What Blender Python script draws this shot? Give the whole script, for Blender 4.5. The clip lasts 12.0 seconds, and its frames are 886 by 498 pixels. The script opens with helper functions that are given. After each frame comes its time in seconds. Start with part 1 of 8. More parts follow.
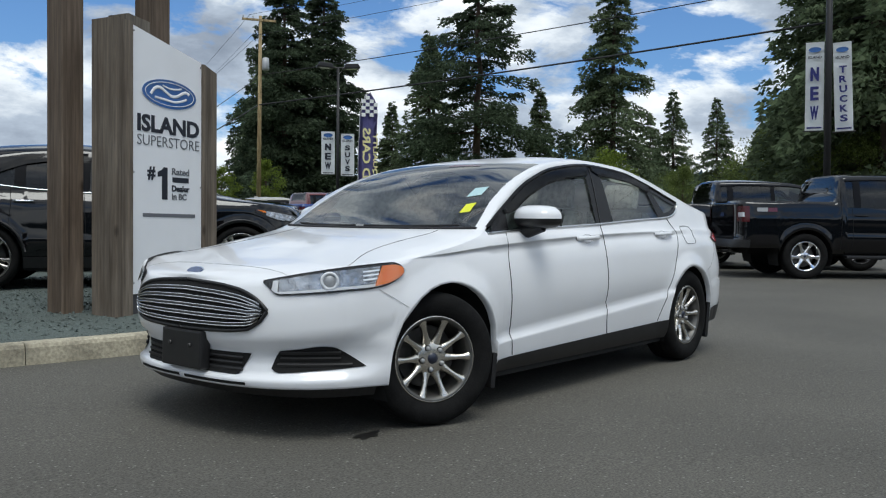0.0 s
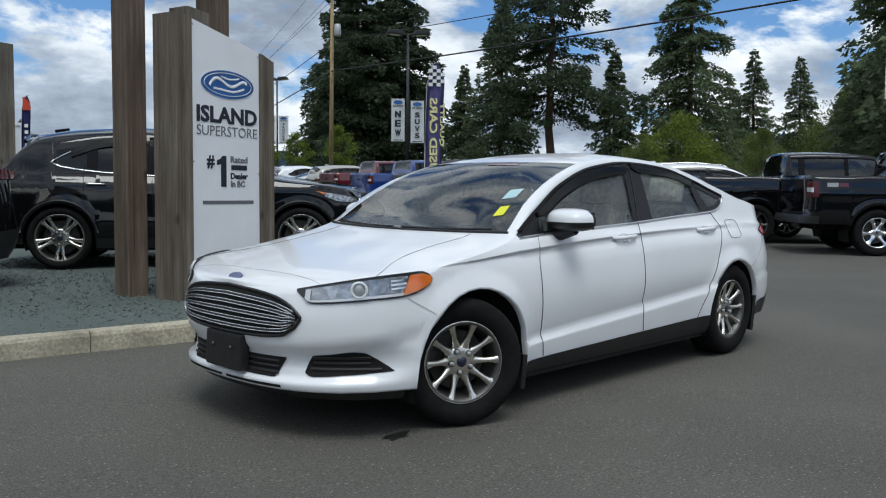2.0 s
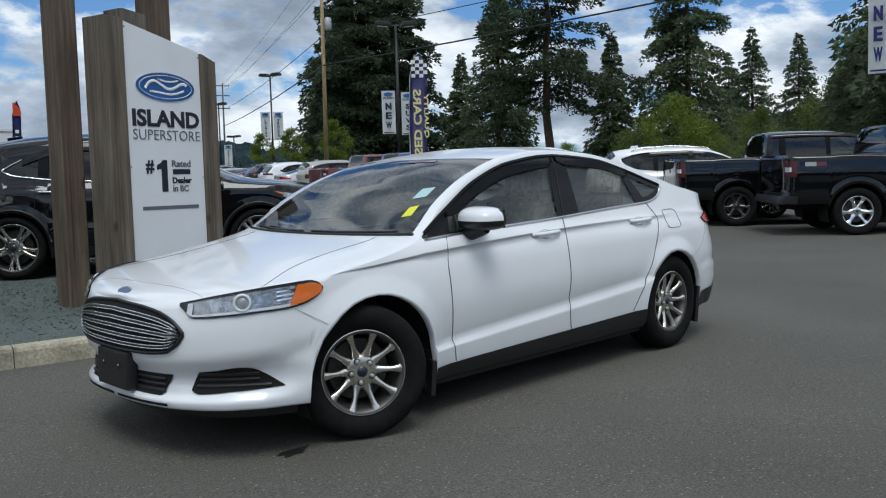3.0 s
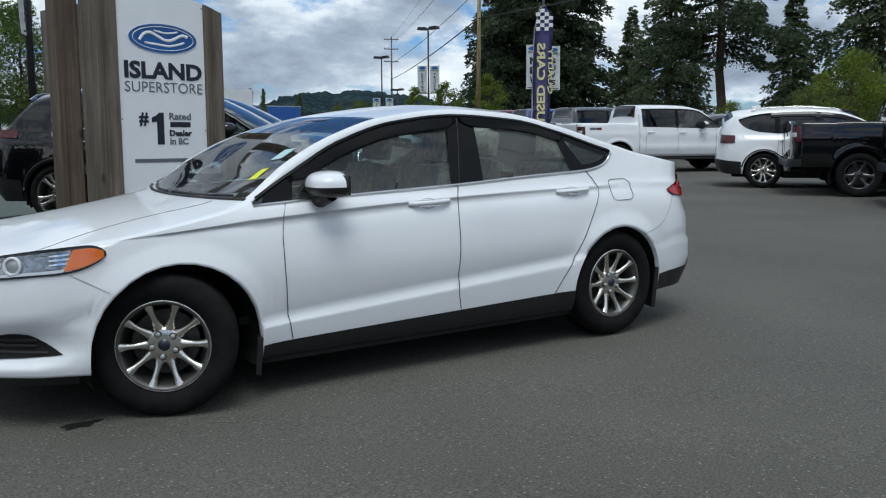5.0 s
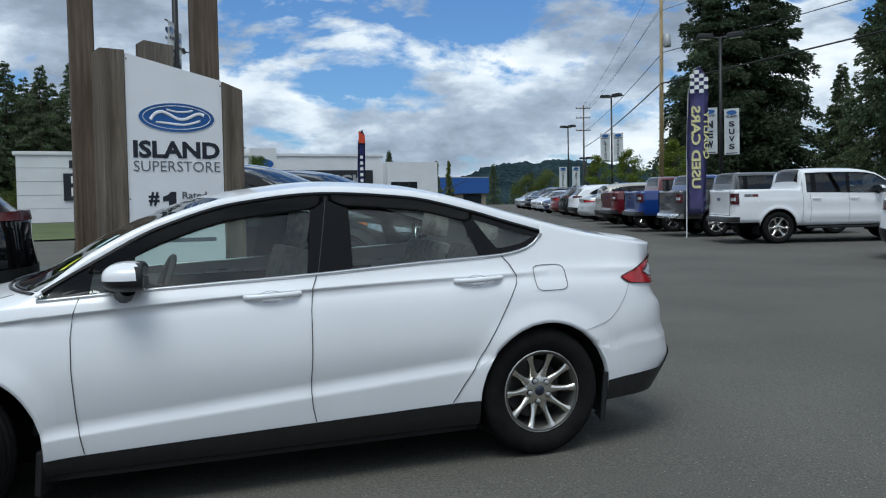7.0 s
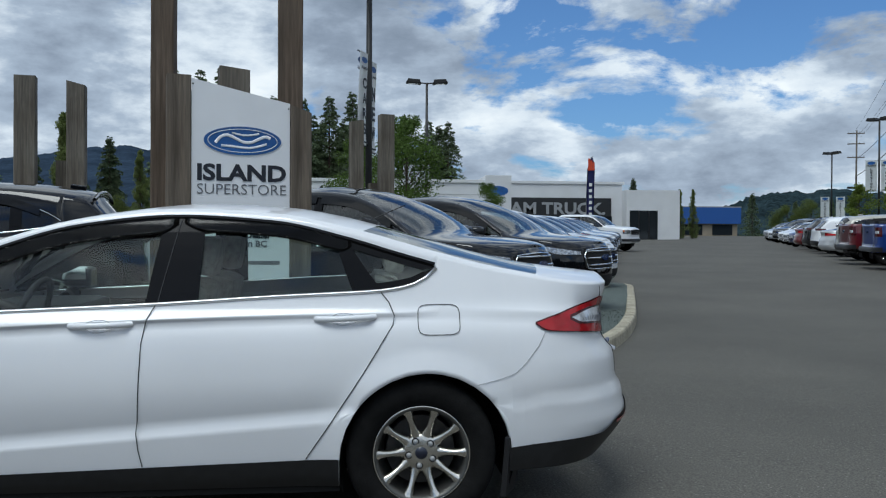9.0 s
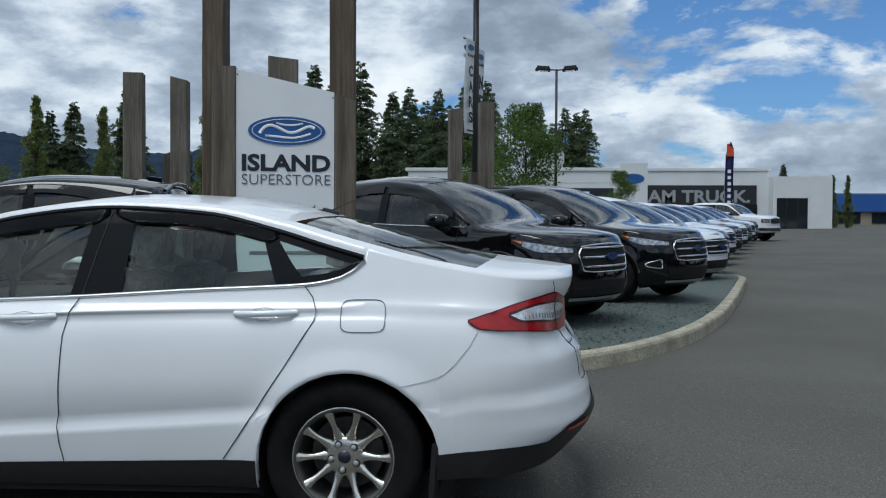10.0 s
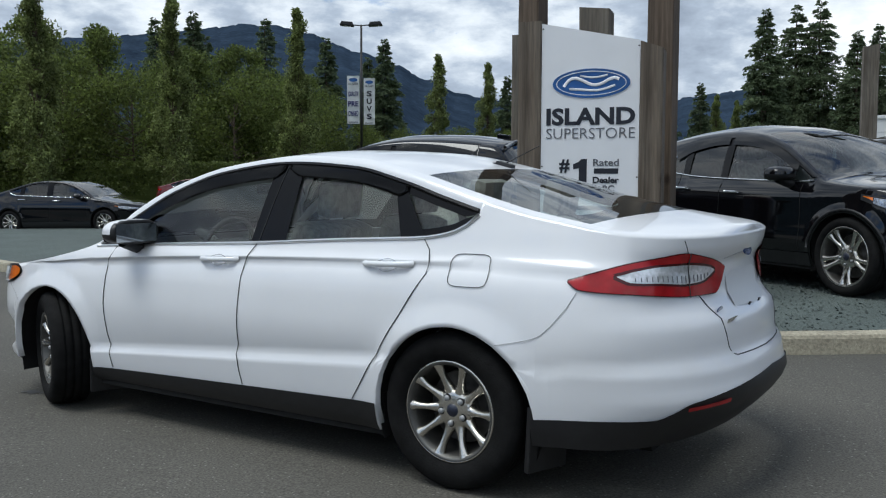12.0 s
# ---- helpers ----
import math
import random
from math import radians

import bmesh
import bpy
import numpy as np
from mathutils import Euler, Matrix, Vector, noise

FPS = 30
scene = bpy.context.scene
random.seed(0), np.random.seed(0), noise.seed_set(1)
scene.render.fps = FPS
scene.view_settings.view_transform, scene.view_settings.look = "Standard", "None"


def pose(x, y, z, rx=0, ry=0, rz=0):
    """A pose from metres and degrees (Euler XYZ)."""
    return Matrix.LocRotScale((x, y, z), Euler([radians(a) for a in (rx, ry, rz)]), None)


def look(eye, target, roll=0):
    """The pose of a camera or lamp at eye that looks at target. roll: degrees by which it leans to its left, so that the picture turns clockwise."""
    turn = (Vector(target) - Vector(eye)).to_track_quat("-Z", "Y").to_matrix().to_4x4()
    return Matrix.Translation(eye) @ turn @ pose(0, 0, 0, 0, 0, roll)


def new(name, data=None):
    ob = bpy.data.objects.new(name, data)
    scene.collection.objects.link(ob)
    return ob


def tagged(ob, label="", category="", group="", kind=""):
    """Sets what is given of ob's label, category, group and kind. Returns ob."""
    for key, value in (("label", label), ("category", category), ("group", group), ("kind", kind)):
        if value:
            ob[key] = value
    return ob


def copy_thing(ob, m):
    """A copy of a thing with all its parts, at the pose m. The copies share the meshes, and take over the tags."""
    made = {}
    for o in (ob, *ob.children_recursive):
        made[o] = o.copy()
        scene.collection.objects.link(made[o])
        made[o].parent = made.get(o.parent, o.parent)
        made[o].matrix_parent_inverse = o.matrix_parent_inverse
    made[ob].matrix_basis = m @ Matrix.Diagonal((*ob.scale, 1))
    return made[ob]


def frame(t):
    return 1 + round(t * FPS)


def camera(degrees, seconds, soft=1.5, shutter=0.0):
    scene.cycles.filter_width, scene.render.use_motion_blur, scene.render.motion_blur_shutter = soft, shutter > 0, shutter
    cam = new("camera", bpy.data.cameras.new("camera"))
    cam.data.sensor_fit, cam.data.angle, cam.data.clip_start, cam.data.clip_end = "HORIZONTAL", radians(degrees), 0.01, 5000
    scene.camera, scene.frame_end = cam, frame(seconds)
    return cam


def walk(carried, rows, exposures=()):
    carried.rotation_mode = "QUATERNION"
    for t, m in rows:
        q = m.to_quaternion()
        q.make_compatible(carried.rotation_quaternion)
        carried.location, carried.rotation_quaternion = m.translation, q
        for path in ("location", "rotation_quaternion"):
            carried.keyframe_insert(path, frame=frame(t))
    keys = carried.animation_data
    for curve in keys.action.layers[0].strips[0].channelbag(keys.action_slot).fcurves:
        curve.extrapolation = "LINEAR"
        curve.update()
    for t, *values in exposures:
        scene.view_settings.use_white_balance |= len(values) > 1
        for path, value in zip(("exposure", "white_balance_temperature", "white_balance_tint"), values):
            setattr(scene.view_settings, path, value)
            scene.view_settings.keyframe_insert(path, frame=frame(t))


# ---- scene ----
cam = camera(53.0, 12.0, soft=1.15)
PATH = [
    (0, (-4.763, -3.727, 0.939), (-3.232, -2.441, 0.901), 0.4),
    (0.5, (-4.778, -3.743, 0.971), (-3.244, -2.462, 0.911), 0.4),
    (1, (-4.82, -3.768, 1.067), (-3.284, -2.489, 1.021), -0.4),
    (1.5, (-4.835, -3.807, 1.141), (-3.343, -2.476, 1.087), 0.1),
    (2, (-4.705, -3.971, 1.17), (-3.287, -2.566, 1.047), 0.4),
    (2.5, (-4.491, -4.087, 1.186), (-3.071, -2.686, 1.032), -1.1),
    (2.7, (-4.372, -4.14, 1.205), (-2.946, -2.745, 1.058), -1.6),
    (4.3, (-3.219, -4.649, 1.244), (-1.999, -3.075, 1.06), -0.5),
    (4.5, (-3.04, -4.742, 1.219), (-1.839, -3.153, 1.034), -0.5),
    (5, (-2.594, -4.907, 1.232), (-1.485, -3.26, 0.994), -0.3),
    (5.5, (-2.145, -4.966, 1.264), (-1.091, -3.278, 1.066), -0.8),
    (6, (-1.639, -5.011, 1.252), (-0.768, -3.214, 1.132), -1.1),
    (6.5, (-1.16, -5.021, 1.265), (-0.379, -3.182, 1.18), -1.5),
    (6.7, (-0.979, -5.015, 1.275), (-0.215, -3.169, 1.193), -1.3),
    (8.5, (0.751, -4.845, 1.271), (1.028, -2.864, 1.226), -0.8),
    (9, (1.19, -4.784, 1.27), (1.354, -2.791, 1.257), 0.3),
    (9.5, (1.653, -4.66, 1.276), (1.704, -2.661, 1.277), 0.9),
    (10, (2.123, -4.511, 1.284), (1.963, -2.518, 1.245), 0.3),
    (10.5, (2.522, -4.33, 1.293), (2.13, -2.37, 1.233), 0.4),
    (11, (2.897, -4.259, 1.287), (2.225, -2.379, 1.158), 0.8),
    (11.5, (3.18, -4.088, 1.269), (2.283, -2.309, 1.104), 0.5),
    (12, (3.405, -3.935, 1.277), (2.304, -2.271, 1.135), 0.2),
]
walk(cam, [(t, look(eye, target, roll)) for t, eye, target, roll in PATH], [(0, 0.08, 6330, 6), (2.5, -0.02, 6180, 6), (4.5, -0.06, 6120, 5), (6, 0.0, 6050, 4), (9.5, -0.16, 6000, 4), (11, -0.16, 6050, 4), (12, 0.06, 6180, 6)])


# ---- world, sun, exposure ----
SUN_DIR = Vector((-0.24, -0.36, 0.90)).normalized()
sun = new("sun", bpy.data.lights.new("sun", "SUN"))
sun.data.energy, sun.data.angle, sun.data.color = 1.9, radians(30), (1.0, 0.98, 0.94)
sun.matrix_world = look(SUN_DIR * 60, (0, 0, 0))

world = bpy.data.worlds.new("sky")
scene.world = world
world.use_nodes = True
wn, wl = world.node_tree.nodes, world.node_tree.links
wn.clear()


def wnode(kind, **values):
    n = wn.new(kind)
    for key, value in values.items():
        n.inputs[key].default_value = value
    return n


def wmath(op, a, b=None):
    n = wn.new("ShaderNodeMath")
    n.operation = op
    for i, v in enumerate((a, b)):
        if v is None:
            continue
        if isinstance(v, (int, float)):
            n.inputs[i].default_value = v
        else:
            wl.new(v, n.inputs[i])
    return n.outputs[0]


def wramp(fac, stops):
    n = wn.new("ShaderNodeValToRGB")
    while len(n.color_ramp.elements) < len(stops):
        n.color_ramp.elements.new(0.5)
    for e, (p, c) in zip(n.color_ramp.elements, stops):
        e.position, e.color = p, (*c, 1) if len(c) == 3 else c
    wl.new(fac, n.inputs[0])
    return n.outputs[0]


nish = wn.new("ShaderNodeTexSky")
nish.sky_type, nish.sun_disc = "NISHITA", False
nish.sun_elevation = math.asin(SUN_DIR.z)
nish.sun_rotation = math.atan2(SUN_DIR.x, SUN_DIR.y)
coord = wn.new("ShaderNodeTexCoord")
sep = wn.new("ShaderNodeSeparateXYZ")
wl.new(coord.outputs["Generated"], sep.inputs[0])
height = wmath("MAXIMUM", wmath("ADD", sep.outputs[2], 0.10), 0.02)
flat = wn.new("ShaderNodeCombineXYZ")
wl.new(wmath("DIVIDE", sep.outputs[0], height), flat.inputs[0])
wl.new(wmath("DIVIDE", sep.outputs[1], height), flat.inputs[1])
big = wnode("ShaderNodeTexNoise", Scale=0.62, Detail=9.0, Roughness=0.56, Distortion=0.25)
wl.new(flat.outputs[0], big.inputs["Vector"])
# the low part of the sky shows the clouds edge on, so they are taken from the plain direction there
puff = wnode("ShaderNodeTexNoise", Scale=6.2, Detail=10.0, Roughness=0.60, Distortion=0.25)
stretch = wn.new("ShaderNodeMapping")
stretch.inputs["Scale"].default_value = (1, 1, 2.1)
stretch.inputs["Location"].default_value = (3.1, 1.7, 0.4)
wl.new(coord.outputs["Generated"], stretch.inputs[0])
wl.new(stretch.outputs[0], puff.inputs["Vector"])
both = wmath("ADD", wmath("MULTIPLY", big.outputs[0], 0.4), wmath("MULTIPLY", puff.outputs[0], 0.6))
# a bank of cloud over the mountains to the north-west
bank = wmath("MAXIMUM", wmath("SUBTRACT", wmath("SUBTRACT", wmath("MULTIPLY", sep.outputs[1], 0.5), wmath("MULTIPLY", sep.outputs[0], 0.87)), 0.2), 0.0)
both = wmath("ADD", both, wmath("MULTIPLY", bank, 0.09))
# extra cloud in the unseen southern sky, added to brighten window reflections
south_fill = wmath("MAXIMUM", wmath("SUBTRACT", wmath("SUBTRACT", wmath("MULTIPLY", sep.outputs[0], 0.6), wmath("MULTIPLY", sep.outputs[1], 0.8)), 0.1), 0.0)
both = wmath("ADD", both, wmath("MULTIPLY", south_fill, 0.02))
for az, el, wide, deep in ((76, 21, 15, 0.075), (66, 17, 9, 0.06), (43, 19, 7, 0.075), (27, 18, 11, 0.065), (33, 9, 6, 0.05)):
    # a break in the cloud
    gap = Vector((math.cos(radians(el)) * math.cos(radians(az)), math.cos(radians(el)) * math.sin(radians(az)), math.sin(radians(el))))
    near = wmath("ADD", wmath("ADD", wmath("MULTIPLY", sep.outputs[0], gap.x), wmath("MULTIPLY", sep.outputs[1], gap.y)), wmath("MULTIPLY", sep.outputs[2], gap.z))
    edge = math.cos(radians(wide))
    open_sky = wmath("MINIMUM", wmath("MAXIMUM", wmath("DIVIDE", wmath("SUBTRACT", near, edge), 1 - edge), 0.0), 1.0)
    both = wmath("SUBTRACT", both, wmath("MULTIPLY", open_sky, deep))
cover = wramp(both, [(0.425, (0, 0, 0)), (0.475, (1, 1, 1))])
shade_n = wnode("ShaderNodeTexNoise", Scale=5.6, Detail=8.0, Roughness=0.58)
shift = wn.new("ShaderNodeMapping")
shift.inputs["Location"].default_value = (0.7, 5.2, 0.12)
shift.inputs["Scale"].default_value = (1, 1, 2.3)
wl.new(coord.outputs["Generated"], shift.inputs[0])
wl.new(shift.outputs[0], shade_n.inputs["Vector"])
belly = shade_n.outputs[0]
for az, el, wide, deep in ((104, 13, 9, 0.055), (90, 14, 9, 0.10), (59, 11, 6, 0.08), (123, 12, 12, 0.045)):
    # the dark underside of a heavy cloud
    core = Vector((math.cos(radians(el)) * math.cos(radians(az)), math.cos(radians(el)) * math.sin(radians(az)), math.sin(radians(el))))
    near = wmath("ADD", wmath("ADD", wmath("MULTIPLY", sep.outputs[0], core.x), wmath("MULTIPLY", sep.outputs[1], core.y)), wmath("MULTIPLY", sep.outputs[2], core.z))
    edge = math.cos(radians(wide))
    heavy = wmath("MINIMUM", wmath("MAXIMUM", wmath("DIVIDE", wmath("SUBTRACT", near, edge), 1 - edge), 0.0), 1.0)
    belly = wmath("SUBTRACT", belly, wmath("MULTIPLY", heavy, deep))
grey = wramp(belly, [(0.24, (0.22, 0.26, 0.33)), (0.36, (0.31, 0.355, 0.44)), (0.46, (0.46, 0.52, 0.62)), (0.55, (0.80, 0.84, 0.90)), (0.66, (1.04, 1.04, 1.04))])
sky_gain = wn.new("ShaderNodeMixRGB")
sky_gain.blend_type, sky_gain.inputs[0].default_value = "MULTIPLY", 1.0
wl.new(nish.outputs[0], sky_gain.inputs[1])
sky_gain.inputs[2].default_value = (0.062, 0.086, 0.118, 1)
cloudy = wn.new("ShaderNodeMixRGB")
wl.new(cover, cloudy.inputs[0])
wl.new(sky_gain.outputs[0], cloudy.inputs[1])
wl.new(grey, cloudy.inputs[2])
back = wn.new("ShaderNodeBackground")
back.inputs[1].default_value = 1.03
wl.new(cloudy.outputs[0], back.inputs[0])
wout = wn.new("ShaderNodeOutputWorld")
wl.new(back.outputs[0], wout.inputs[0])
scene.view_settings.exposure = 0.0


# ---- materials ----
def mat(name, color, rough=0.5, metal=0.0, coat=0.0, spec=0.5, var=0.0, scale=8.0, bump=0.0, bscale=60.0, fine=0.0, dark=0.6, alpha=None, islands=0.0, sheen=0.0):
    """A surface with its colour, a mottling (var at scale), and a relief (bump at bscale)."""
    m = bpy.data.materials.new(name)
    m.use_nodes = True
    nt = m.node_tree
    b = nt.nodes["Principled BSDF"]
    b.inputs["Base Color"].default_value = (*color, 1)
    b.inputs["Roughness"].default_value = rough
    b.inputs["Metallic"].default_value = metal
    b.inputs["Coat Weight"].default_value = coat
    b.inputs["Coat Roughness"].default_value = 0.04
    b.inputs["Specular IOR Level"].default_value = spec
    tc = nt.nodes.new("ShaderNodeTexCoord")
    col = None
    if var:
        n = nt.nodes.new("ShaderNodeTexNoise")
        n.inputs["Scale"].default_value, n.inputs["Detail"].default_value = scale, 6
        nt.links.new(tc.outputs["Object"], n.inputs["Vector"])
        r = nt.nodes.new("ShaderNodeValToRGB")
        r.color_ramp.elements[0].position, r.color_ramp.elements[1].position = 0.3, 0.7
        r.color_ramp.elements[0].color = (*[c * (1 - var * dark) for c in color], 1)
        r.color_ramp.elements[1].color = (*[min(1, c * (1 + var * (1 - dark) * 2)) for c in color], 1)
        nt.links.new(n.outputs[0], r.inputs[0])
        col = r.outputs[0]
    if fine:
        n2 = nt.nodes.new("ShaderNodeTexNoise")
        n2.inputs["Scale"].default_value, n2.inputs["Detail"].default_value = bscale, 3
        nt.links.new(tc.outputs["Object"], n2.inputs["Vector"])
        r2 = nt.nodes.new("ShaderNodeValToRGB")
        r2.color_ramp.elements[0].position, r2.color_ramp.elements[1].position = 0.35, 0.68
        r2.color_ramp.elements[0].color = (1 - fine, 1 - fine, 1 - fine, 1)
        r2.color_ramp.elements[1].color = (1 + fine, 1 + fine, 1 + fine, 1)
        nt.links.new(n2.outputs[0], r2.inputs[0])
        mx = nt.nodes.new("ShaderNodeMixRGB")
        mx.blend_type, mx.inputs[0].default_value = "MULTIPLY", 1
        mx.inputs[1].default_value = (*color, 1)
        if col:
            nt.links.new(col, mx.inputs[1])
        nt.links.new(r2.outputs[0], mx.inputs[2])
        col = mx.outputs[0]
    if islands:
        geo = nt.nodes.new("ShaderNodeNewGeometry")
        hs = nt.nodes.new("ShaderNodeHueSaturation")
        mr = nt.nodes.new("ShaderNodeMapRange")
        mr.inputs["To Min"].default_value, mr.inputs["To Max"].default_value = 1 - islands, 1 + islands
        nt.links.new(geo.outputs["Random Per Island"], mr.inputs["Value"])
        nt.links.new(mr.outputs[0], hs.inputs["Value"])
        hs.inputs["Color"].default_value = (*color, 1)
        if col:
            nt.links.new(col, hs.inputs["Color"])
        col = hs.outputs[0]
    if col:
        nt.links.new(col, b.inputs["Base Color"])
    if bump:
        n3 = nt.nodes.new("ShaderNodeTexNoise")
        n3.inputs["Scale"].default_value, n3.inputs["Detail"].default_value = bscale, 4
        nt.links.new(tc.outputs["Object"], n3.inputs["Vector"])
        bp = nt.nodes.new("ShaderNodeBump")
        bp.inputs["Strength"].default_value, bp.inputs["Distance"].default_value = bump, 0.01
        nt.links.new(n3.outputs[0], bp.inputs["Height"])
        nt.links.new(bp.outputs[0], b.inputs["Normal"])
    return m


def glass(name, tint, gloss=1.0, ior=1.45):
    """Thin tinted glass: what lies behind it, dimmed, under a Fresnel reflection."""
    m = bpy.data.materials.new(name)
    m.use_nodes = True
    nt = m.node_tree
    nt.nodes.clear()
    out = nt.nodes.new("ShaderNodeOutputMaterial")
    tr = nt.nodes.new("ShaderNodeBsdfTransparent")
    tr.inputs[0].default_value = (*tint, 1)
    gl = nt.nodes.new("ShaderNodeBsdfGlossy")
    gl.inputs["Roughness"].default_value = 0.01
    gl.inputs["Color"].default_value = (gloss, gloss, gloss, 1)
    fr = nt.nodes.new("ShaderNodeFresnel")
    fr.inputs[0].default_value = ior
    mix = nt.nodes.new("ShaderNodeMixShader")
    nt.links.new(fr.outputs[0], mix.inputs[0])
    nt.links.new(tr.outputs[0], mix.inputs[1])
    nt.links.new(gl.outputs[0], mix.inputs[2])
    nt.links.new(mix.outputs[0], out.inputs[0])
    return m


def leafy(m):
    """Lets some of the light through a leaf."""
    nt = m.node_tree
    b = nt.nodes["Principled BSDF"]
    out = next(n for n in nt.nodes if n.type == "OUTPUT_MATERIAL")
    tl = nt.nodes.new("ShaderNodeBsdfTranslucent")
    link = b.inputs["Base Color"].links
    if link:
        nt.links.new(link[0].from_socket, tl.inputs[0])
    mix = nt.nodes.new("ShaderNodeMixShader")
    mix.inputs[0].default_value = 0.5
    nt.links.new(b.outputs[0], mix.inputs[1])
    nt.links.new(tl.outputs[0], mix.inputs[2])
    nt.links.new(mix.outputs[0], out.inputs[0])
    return m


def wood_mat(name, color):
    """Weathered timber: broad tone along the length, fine grain streaks, dark drying checks and knots."""
    m = mat(name, color, rough=0.85, var=0.5, scale=2.2, bump=0.45, bscale=30, fine=0.14)
    nt = m.node_tree
    tc = next(n for n in nt.nodes if n.type == "TEX_COORD")
    mp = nt.nodes.new("ShaderNodeMapping")
    mp.inputs["Scale"].default_value = (2.4, 2.4, 0.16)
    nt.links.new(tc.outputs["Object"], mp.inputs[0])
    for n in nt.nodes:
        if n.type == "TEX_NOISE":
            nt.links.new(mp.outputs[0], n.inputs["Vector"])
    b = nt.nodes["Principled BSDF"]
    src = b.inputs["Base Color"].links[0].from_socket

    def layer(vector_scale, kind, stops, socket):
        """Multiplies the colour by a ramp over a stretched pattern."""
        nonlocal src
        sq = nt.nodes.new("ShaderNodeMapping")
        sq.inputs["Scale"].default_value = vector_scale
        nt.links.new(tc.outputs["Object"], sq.inputs[0])
        tex = nt.nodes.new(kind)
        tex.inputs["Scale"].default_value = 1.0
        nt.links.new(sq.outputs[0], tex.inputs["Vector"])
        r = nt.nodes.new("ShaderNodeValToRGB")
        while len(r.color_ramp.elements) < len(stops):
            r.color_ramp.elements.new(0.5)
        for e, (p, c) in zip(r.color_ramp.elements, stops):
            e.position, e.color = p, (*c, 1)
        nt.links.new(tex.outputs[socket], r.inputs[0])
        mx = nt.nodes.new("ShaderNodeMixRGB")
        mx.blend_type, mx.inputs[0].default_value = "MULTIPLY", 1
        nt.links.new(src, mx.inputs[1])
        nt.links.new(r.outputs[0], mx.inputs[2])
        src = mx.outputs[0]
    layer((38, 38, 1.1), "ShaderNodeTexNoise", [(0.30, (0.72, 0.70, 0.68)), (0.5, (1.0, 1.0, 1.0)), (0.70, (1.20, 1.20, 1.20))], 0)
    layer((5.0, 5.0, 1.3), "ShaderNodeTexNoise", [(0.36, (0.78, 0.74, 0.70)), (0.62, (1.12, 1.12, 1.12))], 0)
    layer((15, 15, 0.35), "ShaderNodeTexNoise", [(0.27, (0.50, 0.47, 0.45)), (0.34, (1.0, 1.0, 1.0))], 0)
    layer((3.4, 3.4, 1.9), "ShaderNodeTexVoronoi", [(0.05, (0.34, 0.29, 0.25)), (0.14, (1.0, 1.0, 1.0))], "Distance")
    nt.links.new(src, b.inputs["Base Color"])
    return m


PAINT_WHITE = mat("white_paint", (0.78, 0.79, 0.81), rough=0.30, coat=0.7, var=0.03, scale=2)
PAINT_BLACK = mat("black_paint", (0.003, 0.003, 0.004), rough=0.05, spec=0.4, coat=0.3)
PAINT_GREY = mat("grey_paint", (0.05, 0.052, 0.055), rough=0.3, coat=1.0)
PAINT_BLUE = mat("blue_paint", (0.006, 0.035, 0.19), rough=0.28, coat=1.0)
PAINT_NAVY = mat("navy_paint", (0.012, 0.016, 0.085), rough=0.28, coat=1.0)
PAINT_RED = mat("red_paint", (0.11, 0.006, 0.009), rough=0.28, coat=1.0)
PAINT_SILVER = mat("silver_paint", (0.50, 0.51, 0.52), rough=0.3, metal=0.4, coat=1.0)
PAINT_TAN = mat("tan_paint", (0.42, 0.40, 0.35), rough=0.3, metal=0.2, coat=1.0)
TRIM = mat("black_plastic_trim", (0.012, 0.012, 0.013), rough=0.45, var=0.3, scale=20)
PILLAR = mat("gloss_black_pillar", (0.004, 0.004, 0.005), rough=0.22, spec=0.18)
MIRROR = mat("tinted_mirror", (0.30, 0.32, 0.34), rough=0.03, metal=1.0)
SEAM = mat("panel_gap", (0.045, 0.046, 0.048), rough=0.8)
GAP_CREASE_GREY = mat("gap_and_crease_grey", (0.34, 0.345, 0.35), rough=0.8)
RUBBER = mat("tyre_rubber", (0.010, 0.010, 0.010), rough=0.85, spec=0.12, var=0.5, scale=14, bump=0.2, bscale=90)
ALLOY = mat("machined_alloy", (0.70, 0.67, 0.61), rough=0.27, metal=1.0, var=0.2, scale=10)
# alloy darkened so the gaps between the spokes look shaded
BARREL = mat("shaded_barrel_alloy", (0.12, 0.118, 0.112), rough=0.5, metal=0.8, var=0.4, scale=9)
ALLOY_DARK = mat("dark_alloy", (0.10, 0.10, 0.105), rough=0.35, metal=0.8)
SATIN_CHROME = mat("satin_chrome", (0.78, 0.79, 0.80), rough=0.28, metal=1.0)
CHROME = mat("chrome", (0.82, 0.83, 0.85), rough=0.07, metal=1.0)
HUB_NAVY = mat("dark_blue_hub_cap", (0.012, 0.016, 0.035), rough=0.35, coat=0.6)
STEEL = mat("brake_steel", (0.09, 0.088, 0.085), rough=0.5, metal=0.8, var=0.5, scale=15)
DARK = mat("dark_void", (0.004, 0.004, 0.004), rough=0.9)
GLASS = glass("tinted_window_glass", (0.80, 0.90, 0.86), ior=1.6)
WINDSHIELD = glass("windshield_glass", (0.72, 0.80, 0.78), ior=1.65)
GLASS_MID = glass("green_tinted_glass", (0.48, 0.53, 0.51), ior=1.7)
GLASS_DARK = glass("privacy_glass", (0.08, 0.085, 0.09), ior=1.6)
WINDSHIELD_B = glass("shaded_windshield_glass", (0.40, 0.50, 0.56), ior=1.52)
GLASS_CLEAR = glass("clear_lens", (0.93, 0.94, 0.95))
